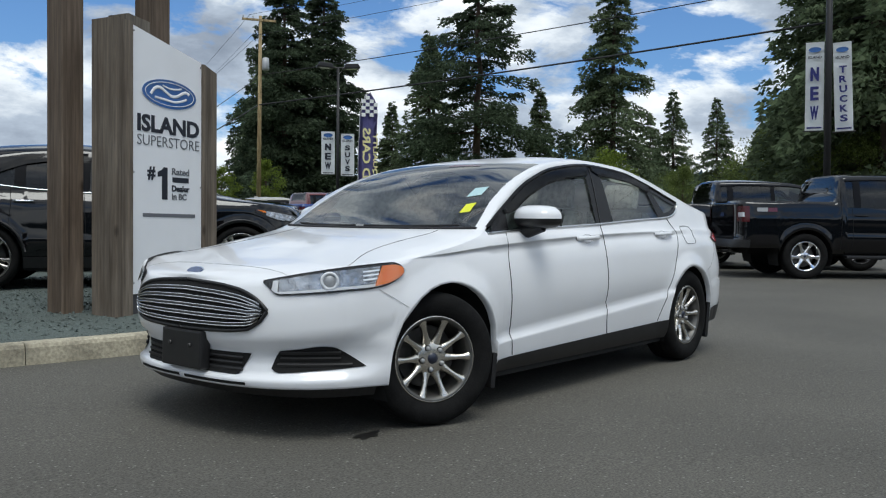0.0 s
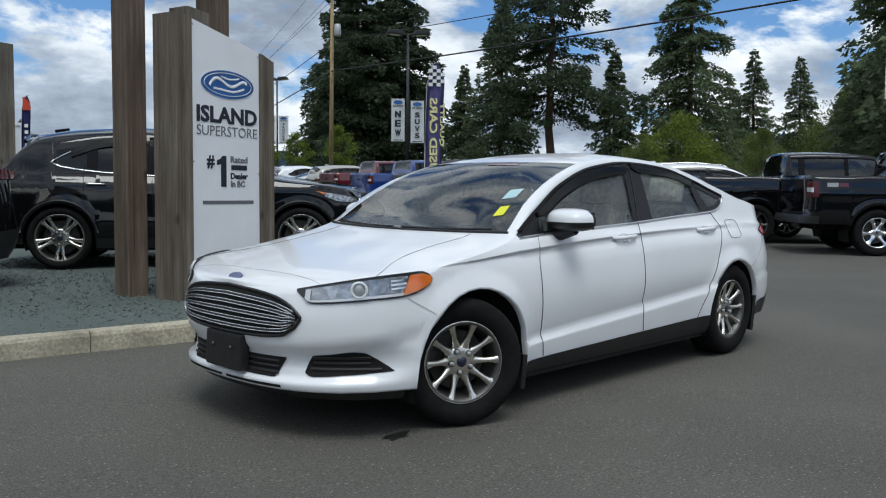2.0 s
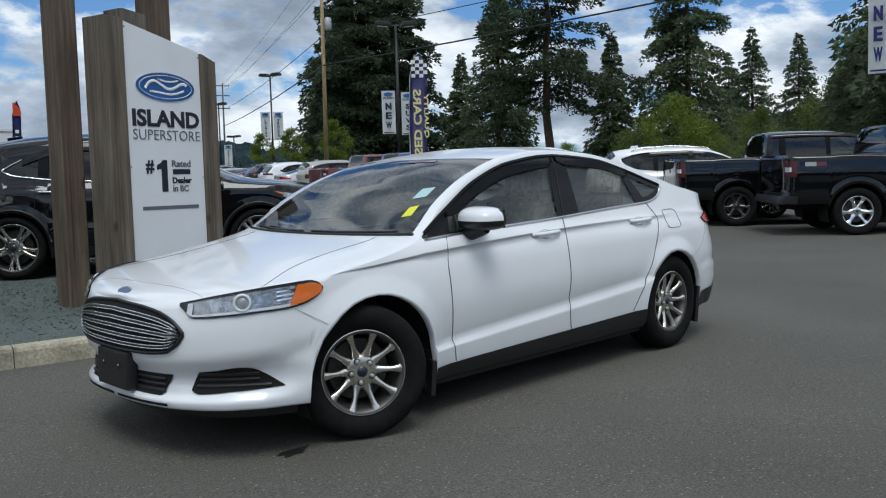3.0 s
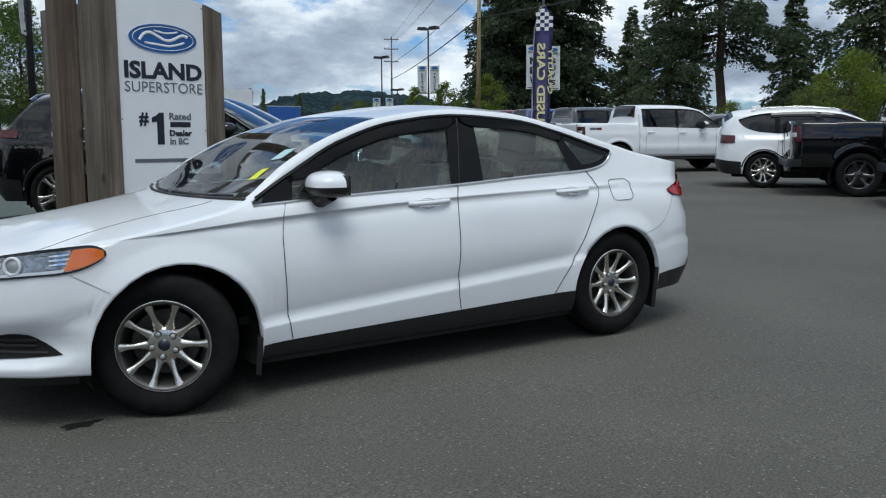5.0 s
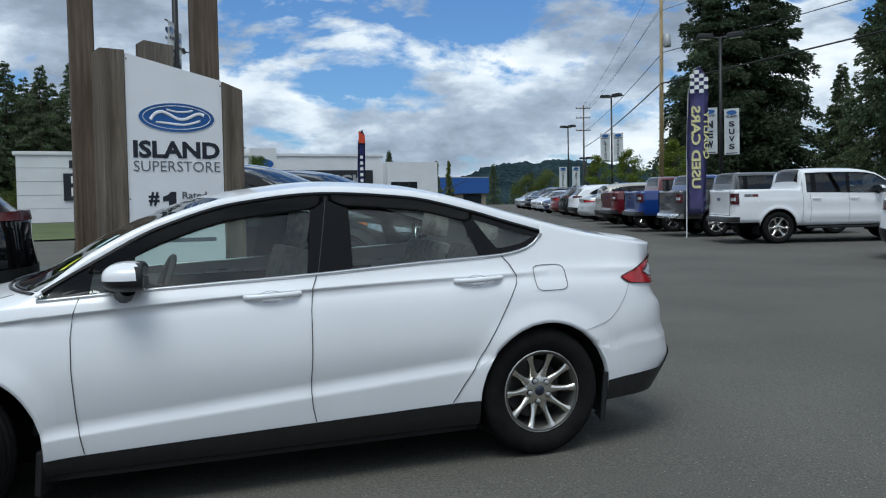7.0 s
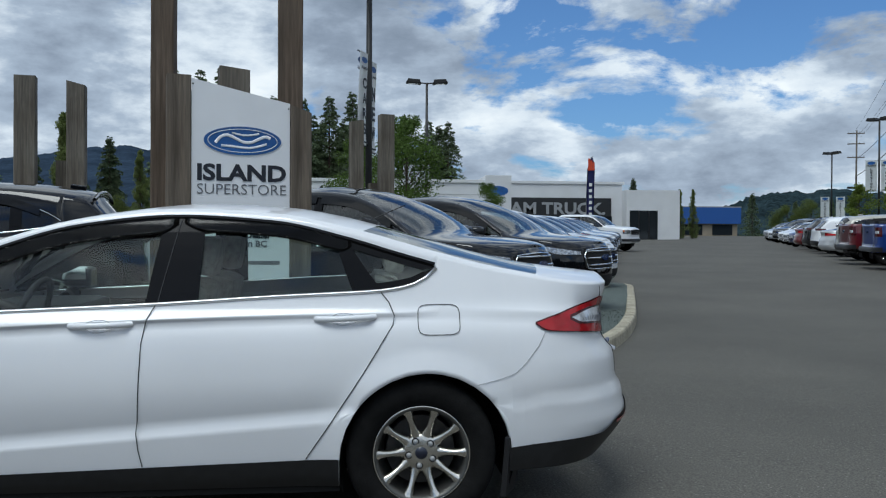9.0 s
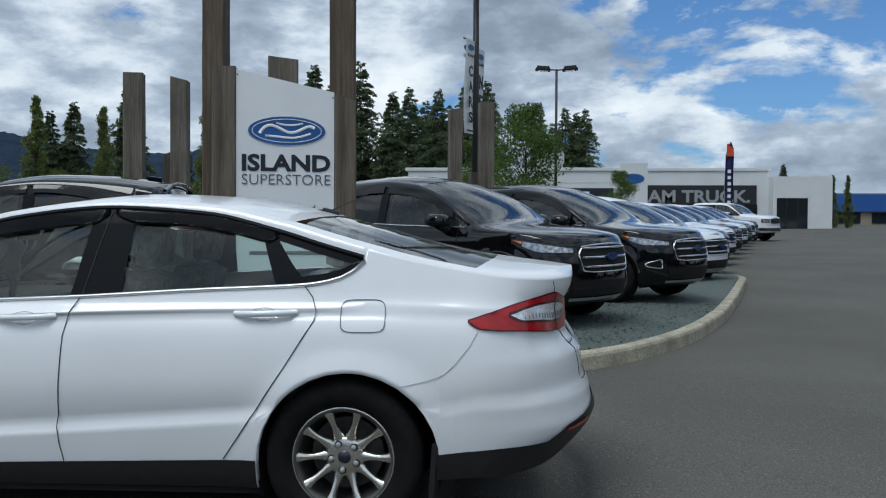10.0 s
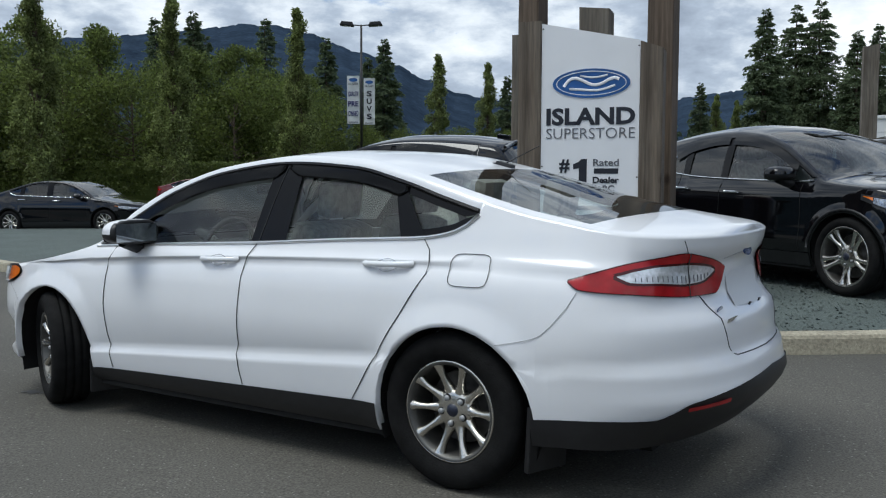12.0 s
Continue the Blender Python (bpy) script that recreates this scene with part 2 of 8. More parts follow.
AMBER = mat("amber_lens", (0.78, 0.20, 0.02), rough=0.15, coat=1.0)
RED_DEEP = mat("deep_red_lens", (0.060, 0.003, 0.005), rough=0.25, coat=0.2)
RED_LENS = mat("red_lens", (0.34, 0.006, 0.010), rough=0.2, coat=0.3, spec=0.4, var=0.4, scale=14)
SILVER_LENS = mat("silver_reflector", (0.72, 0.73, 0.75), rough=0.22, metal=0.6, var=0.35, scale=60)
# dark blotches in the colour imitate broken reflections in the lamp
LAMP_CHROME = mat("mottled_reflector", (0.52, 0.53, 0.55), rough=0.20, metal=0.9, var=0.7, scale=26, dark=0.8, bump=0.5, bscale=34)
SEAT = mat("grey_seat_cloth", (0.36, 0.36, 0.34), rough=0.9, var=0.4, scale=30, bump=0.2, bscale=200)
DASH = mat("dark_dashboard", (0.022, 0.022, 0.023), rough=0.6)
SMOKED = mat("smoked_acrylic", (0.004, 0.0035, 0.0035), rough=0.10, spec=0.35, coat=0.15)
YELLOW = mat("yellow_sticker", (0.70, 0.72, 0.03), rough=0.6)
PAPER = mat("white_paper", (0.72, 0.74, 0.72), rough=0.7)
PAPER_BLUE = mat("pale_blue_sticker", (0.42, 0.60, 0.62), rough=0.7)
BADGE_BLUE = mat("blue_enamel", (0.010, 0.035, 0.13), rough=0.2, coat=1.0, var=0.3, scale=4)
ASPHALT = mat("asphalt", (0.085, 0.080, 0.068), rough=0.9, var=0.26, scale=0.45, bump=0.28, bscale=95, fine=0.40)

def speckle(m, scale, size, color):
    """Scatters small stones of another tone over a surface."""
    nt = m.node_tree
    b = nt.nodes["Principled BSDF"]
    src = b.inputs["Base Color"].links[0].from_socket
    tc = next(n for n in nt.nodes if n.type == "TEX_COORD")
    vo = nt.nodes.new("ShaderNodeTexVoronoi")
    vo.inputs["Scale"].default_value = scale
    nt.links.new(tc.outputs["Object"], vo.inputs["Vector"])
    r = nt.nodes.new("ShaderNodeValToRGB")
    r.color_ramp.elements[0].position, r.color_ramp.elements[1].position = size, size * 1.5
    r.color_ramp.elements[0].color, r.color_ramp.elements[1].color = (1, 1, 1, 1), (0, 0, 0, 1)
    nt.links.new(vo.outputs["Distance"], r.inputs[0])
    mx = nt.nodes.new("ShaderNodeMixRGB")
    nt.links.new(r.outputs[0], mx.inputs[0])
    nt.links.new(src, mx.inputs[1])
    mx.inputs[2].default_value = (*color, 1)
    nt.links.new(mx.outputs[0], b.inputs["Base Color"])


speckle(ASPHALT, 24.0, 0.10, (0.20, 0.195, 0.175))
GRAVEL = mat("blue_grey_gravel", (0.082, 0.101, 0.093), rough=0.95, var=0.18, scale=1.2, bump=0.6, bscale=75, fine=0.42)
STONE = mat("gravel_stone", (0.095, 0.114, 0.106), rough=0.95, var=0.3, scale=2, islands=0.32)
CONCRETE = mat("kerb_concrete", (0.33, 0.300, 0.225), rough=0.9, var=0.45, scale=3.5, bump=0.5, bscale=45, fine=0.22)
TIMBER = wood_mat("weathered_timber", (0.118, 0.088, 0.064))
TIMBER_PALE = wood_mat("pale_weathered_timber", (0.135, 0.112, 0.088))
TIMBER_GREY = wood_mat("grey_weathered_timber", (0.145, 0.128, 0.105))
SIGN_WHITE = mat("sign_panel_white", (0.80, 0.81, 0.83), rough=0.4, var=0.04, scale=3)
SIGN_EDGE = mat("sign_panel_edge", (0.06, 0.06, 0.065), rough=0.6)
INK = mat("dark_navy_ink", (0.011, 0.014, 0.024), rough=0.5)
INK_GREY = mat("grey_ink", (0.13, 0.135, 0.15), rough=0.5)
OVAL_BLUE = mat("oval_blue", (0.02, 0.095, 0.30), rough=0.35, coat=0.4, var=0.6, scale=1.6)
OVAL_SILVER = mat("oval_silver", (0.70, 0.72, 0.75), rough=0.35)
BANNER_WHITE = leafy(mat("banner_vinyl", (0.86, 0.87, 0.87), rough=0.6, var=0.12, scale=3))
BANNER_BLUE = mat("banner_blue", (0.010, 0.014, 0.13), rough=0.6)
FLAG_PURPLE = mat("flag_purple", (0.15, 0.14, 0.32), rough=0.7, var=0.25, scale=2)
FLAG_NAVY = mat("flag_navy", (0.035, 0.04, 0.16), rough=0.7, var=0.25, scale=2)
FLAG_GOLD = mat("flag_gold", (0.66, 0.62, 0.30), rough=0.7)
FLAG_RED = mat("flag_red", (0.55, 0.06, 0.02), rough=0.7)
POLE_BLACK = mat("black_pole_steel", (0.012, 0.012, 0.013), rough=0.5)
POLE_WOOD = wood_mat("utility_pole_wood", (0.30, 0.23, 0.12))
POLE_WOOD_GREY = wood_mat("old_utility_pole_wood", (0.13, 0.115, 0.10))
STEEL_GREY = mat("galvanised_steel", (0.40, 0.41, 0.42), rough=0.5, metal=0.5)
WIRE = mat("cable", (0.012, 0.012, 0.013), rough=0.6)
BARK = mat("bark", (0.075, 0.052, 0.038), rough=0.95, var=0.5, scale=3, bump=0.8, bscale=12)
NEEDLES = leafy(mat("conifer_needles", (0.062, 0.086, 0.050), rough=0.8, islands=0.5, var=0.4, scale=0.35, spec=0.2))
NEEDLES_B = leafy(mat("blue_green_needles", (0.115, 0.150, 0.082), rough=0.8, islands=0.5, var=0.4, scale=0.3, spec=0.2))
LEAVES = leafy(mat("broad_leaves", (0.125, 0.160, 0.044), rough=0.6, islands=0.5, var=0.4, scale=0.6, spec=0.3))
LEAVES_LIGHT = leafy(mat("fresh_green_leaves", (0.135, 0.180, 0.028), rough=0.6, islands=0.45, var=0.35, scale=0.7, spec=0.3))
LEAVES_FRESH = leafy(mat("green_garden_leaves", (0.095, 0.150, 0.034), rough=0.6, islands=0.5, var=0.35, scale=0.7, spec=0.3))
LEAVES_COLUMN = leafy(mat("pale_green_leaves", (0.170, 0.205, 0.070), rough=0.6, islands=0.6, var=0.4, scale=0.8, spec=0.3))
LEAVES_DARK = leafy(mat("dark_leaves", (0.112, 0.142, 0.036), rough=0.65, islands=0.6, var=0.5, scale=0.5, spec=0.3))
LEAVES_GOLD = leafy(mat("yellow_leaves", (0.30, 0.22, 0.018), rough=0.65, islands=0.4, var=0.3, scale=0.6))
GRASS = mat("verge_grass", (0.075, 0.10, 0.030), rough=0.9, var=0.5, scale=0.3, bump=0.8, bscale=30, fine=0.3)
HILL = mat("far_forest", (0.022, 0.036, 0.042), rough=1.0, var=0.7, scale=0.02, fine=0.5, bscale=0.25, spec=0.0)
# distance haze is mixed into this bluer forest colour
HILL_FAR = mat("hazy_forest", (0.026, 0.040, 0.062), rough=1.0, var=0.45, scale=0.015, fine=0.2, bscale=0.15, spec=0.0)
WALL_WHITE = mat("white_cladding", (0.68, 0.69, 0.70), rough=0.5, var=0.08, scale=0.6)
WALL_DARK = mat("dark_facade", (0.02, 0.021, 0.023), rough=0.4)
WALL_BLUE = mat("blue_fascia", (0.02, 0.09, 0.33), rough=0.5)
WALL_TAN = mat("tan_wall", (0.32, 0.27, 0.20), rough=0.7, var=0.2, scale=0.8)
SHOP_GLASS = mat("shop_glass", (0.02, 0.024, 0.028), rough=0.05, spec=0.8)


# ---- mesh helpers ----
def mesh_from(name, bm, material, smooth=False):
    me = bpy.data.meshes.new(name)
    bm.normal_update()
    bm.to_mesh(me)
    bm.free()
    me.materials.append(material)
    if smooth:
        me.shade_smooth()
    return me


def part(name, bm, material, parent=None, label="", smooth=False, m=None):
    """Links a bmesh as one mesh object under a thing or a part."""
    ob = new(name, mesh_from(name, bm, material, smooth))
    if parent is not None:
        ob.parent = parent
    if m is not None:
        ob.matrix_basis = m
    return tagged(ob, label)


def share(name, me, parent, m):
    """Another object on a mesh that is already there."""
    ob = new(name, me)
    ob.parent, ob.matrix_basis = parent, m
    return ob


def thing(name, m, label, category, group="", kind=""):
    ob = new(name)
    ob.empty_display_size = 0.1
    ob.matrix_basis = m
    return tagged(ob, label, category, group, kind)


def box(bm, lo, hi, bevel=0.0, m=None):
    mid = [(a + b) / 2 for a, b in zip(lo, hi)]
    mm = Matrix.Translation(mid) @ Matrix.Diagonal((*[b - a for a, b in zip(lo, hi)], 1))
    made = bmesh.ops.create_cube(bm, size=1, matrix=mm)["verts"]
    if bevel:
        edges = list({e for v in made for e in v.link_edges})
        out = bmesh.ops.bevel(bm, geom=edges, offset=bevel, segments=2, profile=0.7, affect="EDGES")
        made = list({v for f in out["faces"] for v in f.verts} | {v for v in made if v.is_valid})
    if m is not None:
        bmesh.ops.transform(bm, matrix=m, verts=made)
    return bm


def boxed(lo, hi, bevel=0.0, m=None):
    return box(bmesh.new(), lo, hi, bevel, m)


def rod(bm, a, b, r1, r2=None, n=12, caps=True):
    a, b = Vector(a), Vector(b)
    d = b - a
    mm = Matrix.Translation((a + b) / 2) @ d.to_track_quat("Z", "Y").to_matrix().to_4x4()
    bmesh.ops.create_cone(bm, cap_ends=caps, segments=n, radius1=r1, radius2=r1 if r2 is None else r2, depth=d.length, matrix=mm)
    return bm


def tube(bm, pts, r, n=6, closed=False):
    """A round bar along a line of points."""
    pts = [Vector(p) for p in pts]
    rings = []
    up = Vector((0.13, 0.21, 0.97))
    for i, p in enumerate(pts):
        a = pts[i - 1] if (i or closed) else p
        b = pts[(i + 1) % len(pts)] if (i + 1 < len(pts) or closed) else p
        d = (b - a).normalized()
        s = d.cross(up).normalized()
        u = s.cross(d)
        rings.append([bm.verts.new(p + (s * math.cos(k * math.tau / n) + u * math.sin(k * math.tau / n)) * r) for k in range(n)])
    last = len(rings) if closed else len(rings) - 1
    for i in range(last):
        r0, r1 = rings[i], rings[(i + 1) % len(rings)]
        for k in range(n):
            bm.faces.new((r0[k], r0[(k + 1) % n], r1[(k + 1) % n], r1[k]))
    if not closed:
        bm.faces.new(rings[0])
        bm.faces.new(rings[-1][::-1])
    return bm


def lathe(bm, profile, n=40, axis="Y", closed=False):
    """Turns a profile of (radius, along) round an axis."""
    rings = []
    for k in range(n):
        a = k * math.tau / n
        c, s = math.cos(a), math.sin(a)
        rings.append([bm.verts.new((r * c, h, r * s) if axis == "Y" else (r * c, r * s, h)) for r, h in profile])
    m = len(profile)
    for k in range(n):
        r0, r1 = rings[k], rings[(k + 1) % n]
        for i in range(m if closed else m - 1):
            bm.faces.new((r0[i], r0[(i + 1) % m], r1[(i + 1) % m], r1[i]))
    bmesh.ops.remove_doubles(bm, verts=bm.verts, dist=1e-5)
    bmesh.ops.recalc_face_normals(bm, faces=bm.faces)
    return bm


def plate(points, thick, bm=None):
    """A flat outline in x, z given a thickness along y (front at y = 0)."""
    bm = bm or bmesh.new()
    f = [bm.verts.new((x, 0, z)) for x, z in points]
    k = [bm.verts.new((x, thick, z)) for x, z in points]
    bm.faces.new(f)
    bm.faces.new(k[::-1])
    for i in range(len(f)):
        j = (i + 1) % len(f)
        bm.faces.new((f[j], f[i], k[i], k[j]))
    bmesh.ops.recalc_face_normals(bm, faces=bm.faces)
    return bm


def ellipse(rx, rz, n=48):
    return [(rx * math.cos(i * math.tau / n), rz * math.sin(i * math.tau / n)) for i in range(n)]


def lettering(name, text, width, height, material, parent, m, bold=0.0, depth=0.004, label="", lines=1.0):
    """Built-in-font letters in the x, z plane, centred at m and fitted to a width and height."""
    cu = bpy.data.curves.new(name, "FONT")
    cu.body, cu.extrude, cu.offset, cu.resolution_u = text, 0.01, bold, 3
    cu.space_line = lines
    cu.align_x = "CENTER"
    tmp = bpy.data.objects.new(name, cu)
    me = bpy.data.meshes.new_from_object(tmp)
    bpy.data.objects.remove(tmp)
    co = np.empty(len(me.vertices) * 3)
    me.vertices.foreach_get("co", co)
    co = co.reshape(-1, 3)
    lo, hi = co.min(0), co.max(0)
    q = (co - (lo + hi) / 2) / np.maximum(hi - lo, 1e-6)
    res = np.stack([q[:, 0] * width, -q[:, 2] * depth, q[:, 1] * height], 1)
    me.vertices.foreach_set("co", res.ravel())
    me.update()
    me.materials.clear()
    me.materials.append(material)
    ob = new(name, me)
    ob.parent, ob.matrix_basis = parent, m
    return tagged(ob, label)


def raw_mesh(name, verts, faces, material, parent=None, label="", smooth=False):
    me = bpy.data.meshes.new(name)
    me.from_pydata(verts, [], faces)
    me.materials.append(material)
    if smooth:
        me.shade_smooth()
    ob = new(name, me)
    if parent is not None:
        ob.parent = parent
    return tagged(ob, label)


# ---- the lie of the land ----
def ground_z(x, y):
    c = lambda v, a, b: min(max(v, a), b)
    return 0.0105 * c(x, -30, 40) + 0.012 * c(y, -20, 10) + 0.021 * c(y - 10, 0, 80)


def stand(x, y, heading=180.0, lift=0.0):
    """A pose on the sloping ground whose -x axis points along heading (degrees)."""
    a = radians(heading)
    f = Vector((math.cos(a), math.sin(a), 0))
    f.z = (ground_z(x + f.x, y + f.y) - ground_z(x - f.x, y - f.y)) / 2
    s = Vector((-f.y, f.x, 0))
    s.z = (ground_z(x + s.x, y + s.y) - ground_z(x - s.x, y - s.y)) / 2
    ex = -f.normalized()
    ez = ex.cross(-s.normalized()).normalized()
    ey = ez.cross(ex)
    mm = Matrix((ex, ey, ez)).transposed().to_4x4()
    mm.translation = (x, y, ground_z(x, y) + lift)
    return mm


def upright(x, y, turn=0.0, lift=0.0):
    return Matrix.Translation((x, y, ground_z(x, y) + lift)) @ Matrix.Rotation(radians(turn), 4, "Z")


# ---- ground, kerb, gravel bed ----
def ground_sheet():
    xs = sorted({*range(-60, 61, 2), *range(-400, 401, 40), *(s * v for v in (600, 900, 1400, 2200) for s in (-1, 1))})
    ys = sorted({*range(-30, 101, 2), *range(-400, 401, 40), *(s * v for v in (600, 900, 1400, 2200) for s in (-1, 1))})
    verts = [(x, y, ground_z(x, y)) for y in ys for x in xs]
    n = len(xs)
    faces = [(j * n + i, j * n + i + 1, (j + 1) * n + i + 1, (j + 1) * n + i) for j in range(len(ys) - 1) for i in range(n - 1)]
    ob = raw_mesh("ground", verts, faces, ASPHALT, smooth=True)
    return tagged(ob, "worn dark grey asphalt of a sloping car lot", "ground", kind="structure")


ground_sheet()


def smooth_line(points, step):
    """Catmull-Rom through the points, resampled at about step metres."""
    pts = [Vector(p) for p in points]
    pts = [pts[0] * 2 - pts[1]] + pts + [pts[-1] * 2 - pts[-2]]
    out = []
    for i in range(1, len(pts) - 2):
        a, b, c, d = pts[i - 1:i + 3]
        k = max(2, int((c - b).length / 0.05))
        for j in range(k):
            t = j / k
            out.append(0.5 * (2 * b + (c - a) * t + (2 * a - 5 * b + 4 * c - d) * t * t + (3 * b - a - 3 * c + d) * t ** 3))
    out.append(pts[-2])
    res, acc = [out[0]], 0.0
    for p, q in zip(out, out[1:]):
        acc += (q - p).length
        if acc >= step:
            res.append(q)
            acc = 0.0
    return res


KERB = [(-14.0, 4.6), (-9.0, 3.5), (-5.0, 2.78), (-2.3, 2.40), (-1.0, 2.22), (0.3, 2.26), (1.3, 2.48), (2.1, 2.90), (3.04, 3.64), (3.94, 5.00),
        (4.74, 6.93), (5.50, 9.33), (6.28, 12.0), (6.72, 13.6), (6.55, 14.25), (5.9, 14.5), (3.0, 14.7), (0.0, 14.9), (-6.0, 14.6), (-12.0, 13.2)]


def bed_z(x, y):
    """The gravel surface: level with the kerb in front and a little higher further in."""
    edge = np.interp(x, [k[0] for k in KERB[:12]], [k[1] for k in KERB[:12]])
    f = min(max((y - edge - 0.3) / 1.8, 0.0), 1.0)
    return ground_z(x, y) + 0.10 + 0.065 * f * f * (3 - 2 * f) + 0.02 * noise.noise((x * 0.7, y * 0.7, 0.0))


def kerb_and_bed():
    holder = thing("kerb", Matrix.Identity(4), "pale worn concrete kerb round the gravel bed", "kerb", kind="structure")
    line = smooth_line([(x, y, 0) for x, y in KERB], 0.1)
    side = []
    for i, p in enumerate(line):
        d = (line[min(i + 1, len(line) - 1)] - line[max(i - 1, 0)]).normalized()
        side.append(Vector((-d.y, d.x, 0)))
    run, start = 0.0, 0
    for i in range(1, len(line)):
        run += (line[i] - line[i - 1]).length
        if run > 2.4 or i == len(line) - 1:
            bm = bmesh.new()
            rings = []
            for k in range(start, i + 1):
                p, s = line[k].copy(), side[k]
                if k == start:
                    p = p + (line[k + 1] - p) * 0.06
                z = ground_z(p.x, p.y)
                prof = [(-0.015, -0.06), (0.0, 0.115), (0.012, 0.14), (0.035, 0.15), (0.135, 0.152), (0.15, 0.14), (0.155, -0.06)]
                rings.append([bm.verts.new((p.x + s.x * a, p.y + s.y * a, z + h + 0.004 * noise.noise((p.x * 2, p.y * 2, a * 9)))) for a, h in prof])
            for r0, r1 in zip(rings, rings[1:]):
                for a in range(len(r0) - 1):
                    bm.faces.new((r0[a], r1[a], r1[a + 1], r0[a + 1]))
            bm.faces.new(rings[0])
            bm.faces.new(rings[-1][::-1])
            bmesh.ops.recalc_face_normals(bm, faces=bm.faces)
            part("kerb_stone", bm, CONCRETE, holder, smooth=False)
            run, start = 0.0, i
    # the bed, a sheet of gravel inside the kerb
    inner = [p + s * 0.14 for p, s in zip(line, side)][::3]
    bm = bmesh.new()
    ring = [bm.verts.new((p.x, p.y, 0)) for p in inner] + [bm.verts.new((-26, 11, 0)), bm.verts.new((-26, 8, 0))]
    bm.faces.new(ring)
    bmesh.ops.triangulate(bm, faces=bm.faces)
    bmesh.ops.subdivide_edges(bm, edges=bm.edges, cuts=7, use_grid_fill=True)
    for v in bm.verts:
        v.co.z = bed_z(v.co.x, v.co.y)
    bmesh.ops.recalc_face_normals(bm, faces=bm.faces)
    if sum(f.normal.z for f in bm.faces) < 0:
        bmesh.ops.reverse_faces(bm, faces=bm.faces)
    tagged(part("gravel_bed", bm, GRAVEL, smooth=True), "blue-grey crushed gravel bed behind the kerb", "gravel", kind="structure")
    return line


kerb_and_bed()


def gravel_stones():
    rng = np.random.default_rng(5)
    verts, faces = [], []
    while len(faces) < 60000:
        x, y = rng.uniform(-5, 5.2), rng.uniform(2.4, 8.5)
        edge = np.interp(x, [k[0] for k in KERB[:12]], [k[1] for k in KERB[:12]])
        if y < edge + 0.17:
            continue
        s = rng.uniform(0.006, 0.015)
        z = bed_z(x, y) + s * 0.3
        base = len(verts)
        ax = rng.normal(size=(3, 3)) * 0.35 + np.eye(3)
        for d in ((1, 0, 0), (-1, 0, 0), (0, 1, 0), (0, -1, 0), (0, 0, 0.8)):
            v = ax @ np.array(d) * s
            verts.append((x + v[0], y + v[1], z + v[2]))
        a = base
        faces += [(a, a + 2, a + 4), (a + 2, a + 1, a + 4), (a + 1, a + 3, a + 4), (a + 3, a, a + 4)]
    tagged(raw_mesh("gravel", verts, faces, STONE), "loose blue-grey crushed stones", "gravel", kind="stuff")


gravel_stones()


# ---- vehicles ----
def spline(table):
    """A smooth curve through (x, value) pairs that does not overshoot."""
    xs, ys = np.array([t[0] for t in table], float), np.array([t[1] for t in table], float)
    h, d = np.diff(xs), np.diff(ys) / np.diff(xs)
    m = np.concatenate([[d[0]], [0 if a * b <= 0 else 2 * a * b / (a + b) for a, b in zip(d, d[1:])], [d[-1]]])

    def value(x):
        x = min(max(x, xs[0]), xs[-1])
        i = min(max(int(np.searchsorted(xs, x)) - 1, 0), len(h) - 1)
        t = (x - xs[i]) / h[i]
        return float((1 + 2 * t) * (1 - t) ** 2 * ys[i] + t * (1 - t) ** 2 * h[i] * m[i] + t * t * (3 - 2 * t) * ys[i + 1] + t * t * (t - 1) * h[i] * m[i + 1])
    return value


def bowed(x0, z0, x1, z1, bend, x):
    """The height at x of a crease from one end to the other that rises by bend in its middle."""
    f = (x - x0) / (x1 - x0)
    return z0 + (z1 - z0) * f + bend * 4 * f * (1 - f)


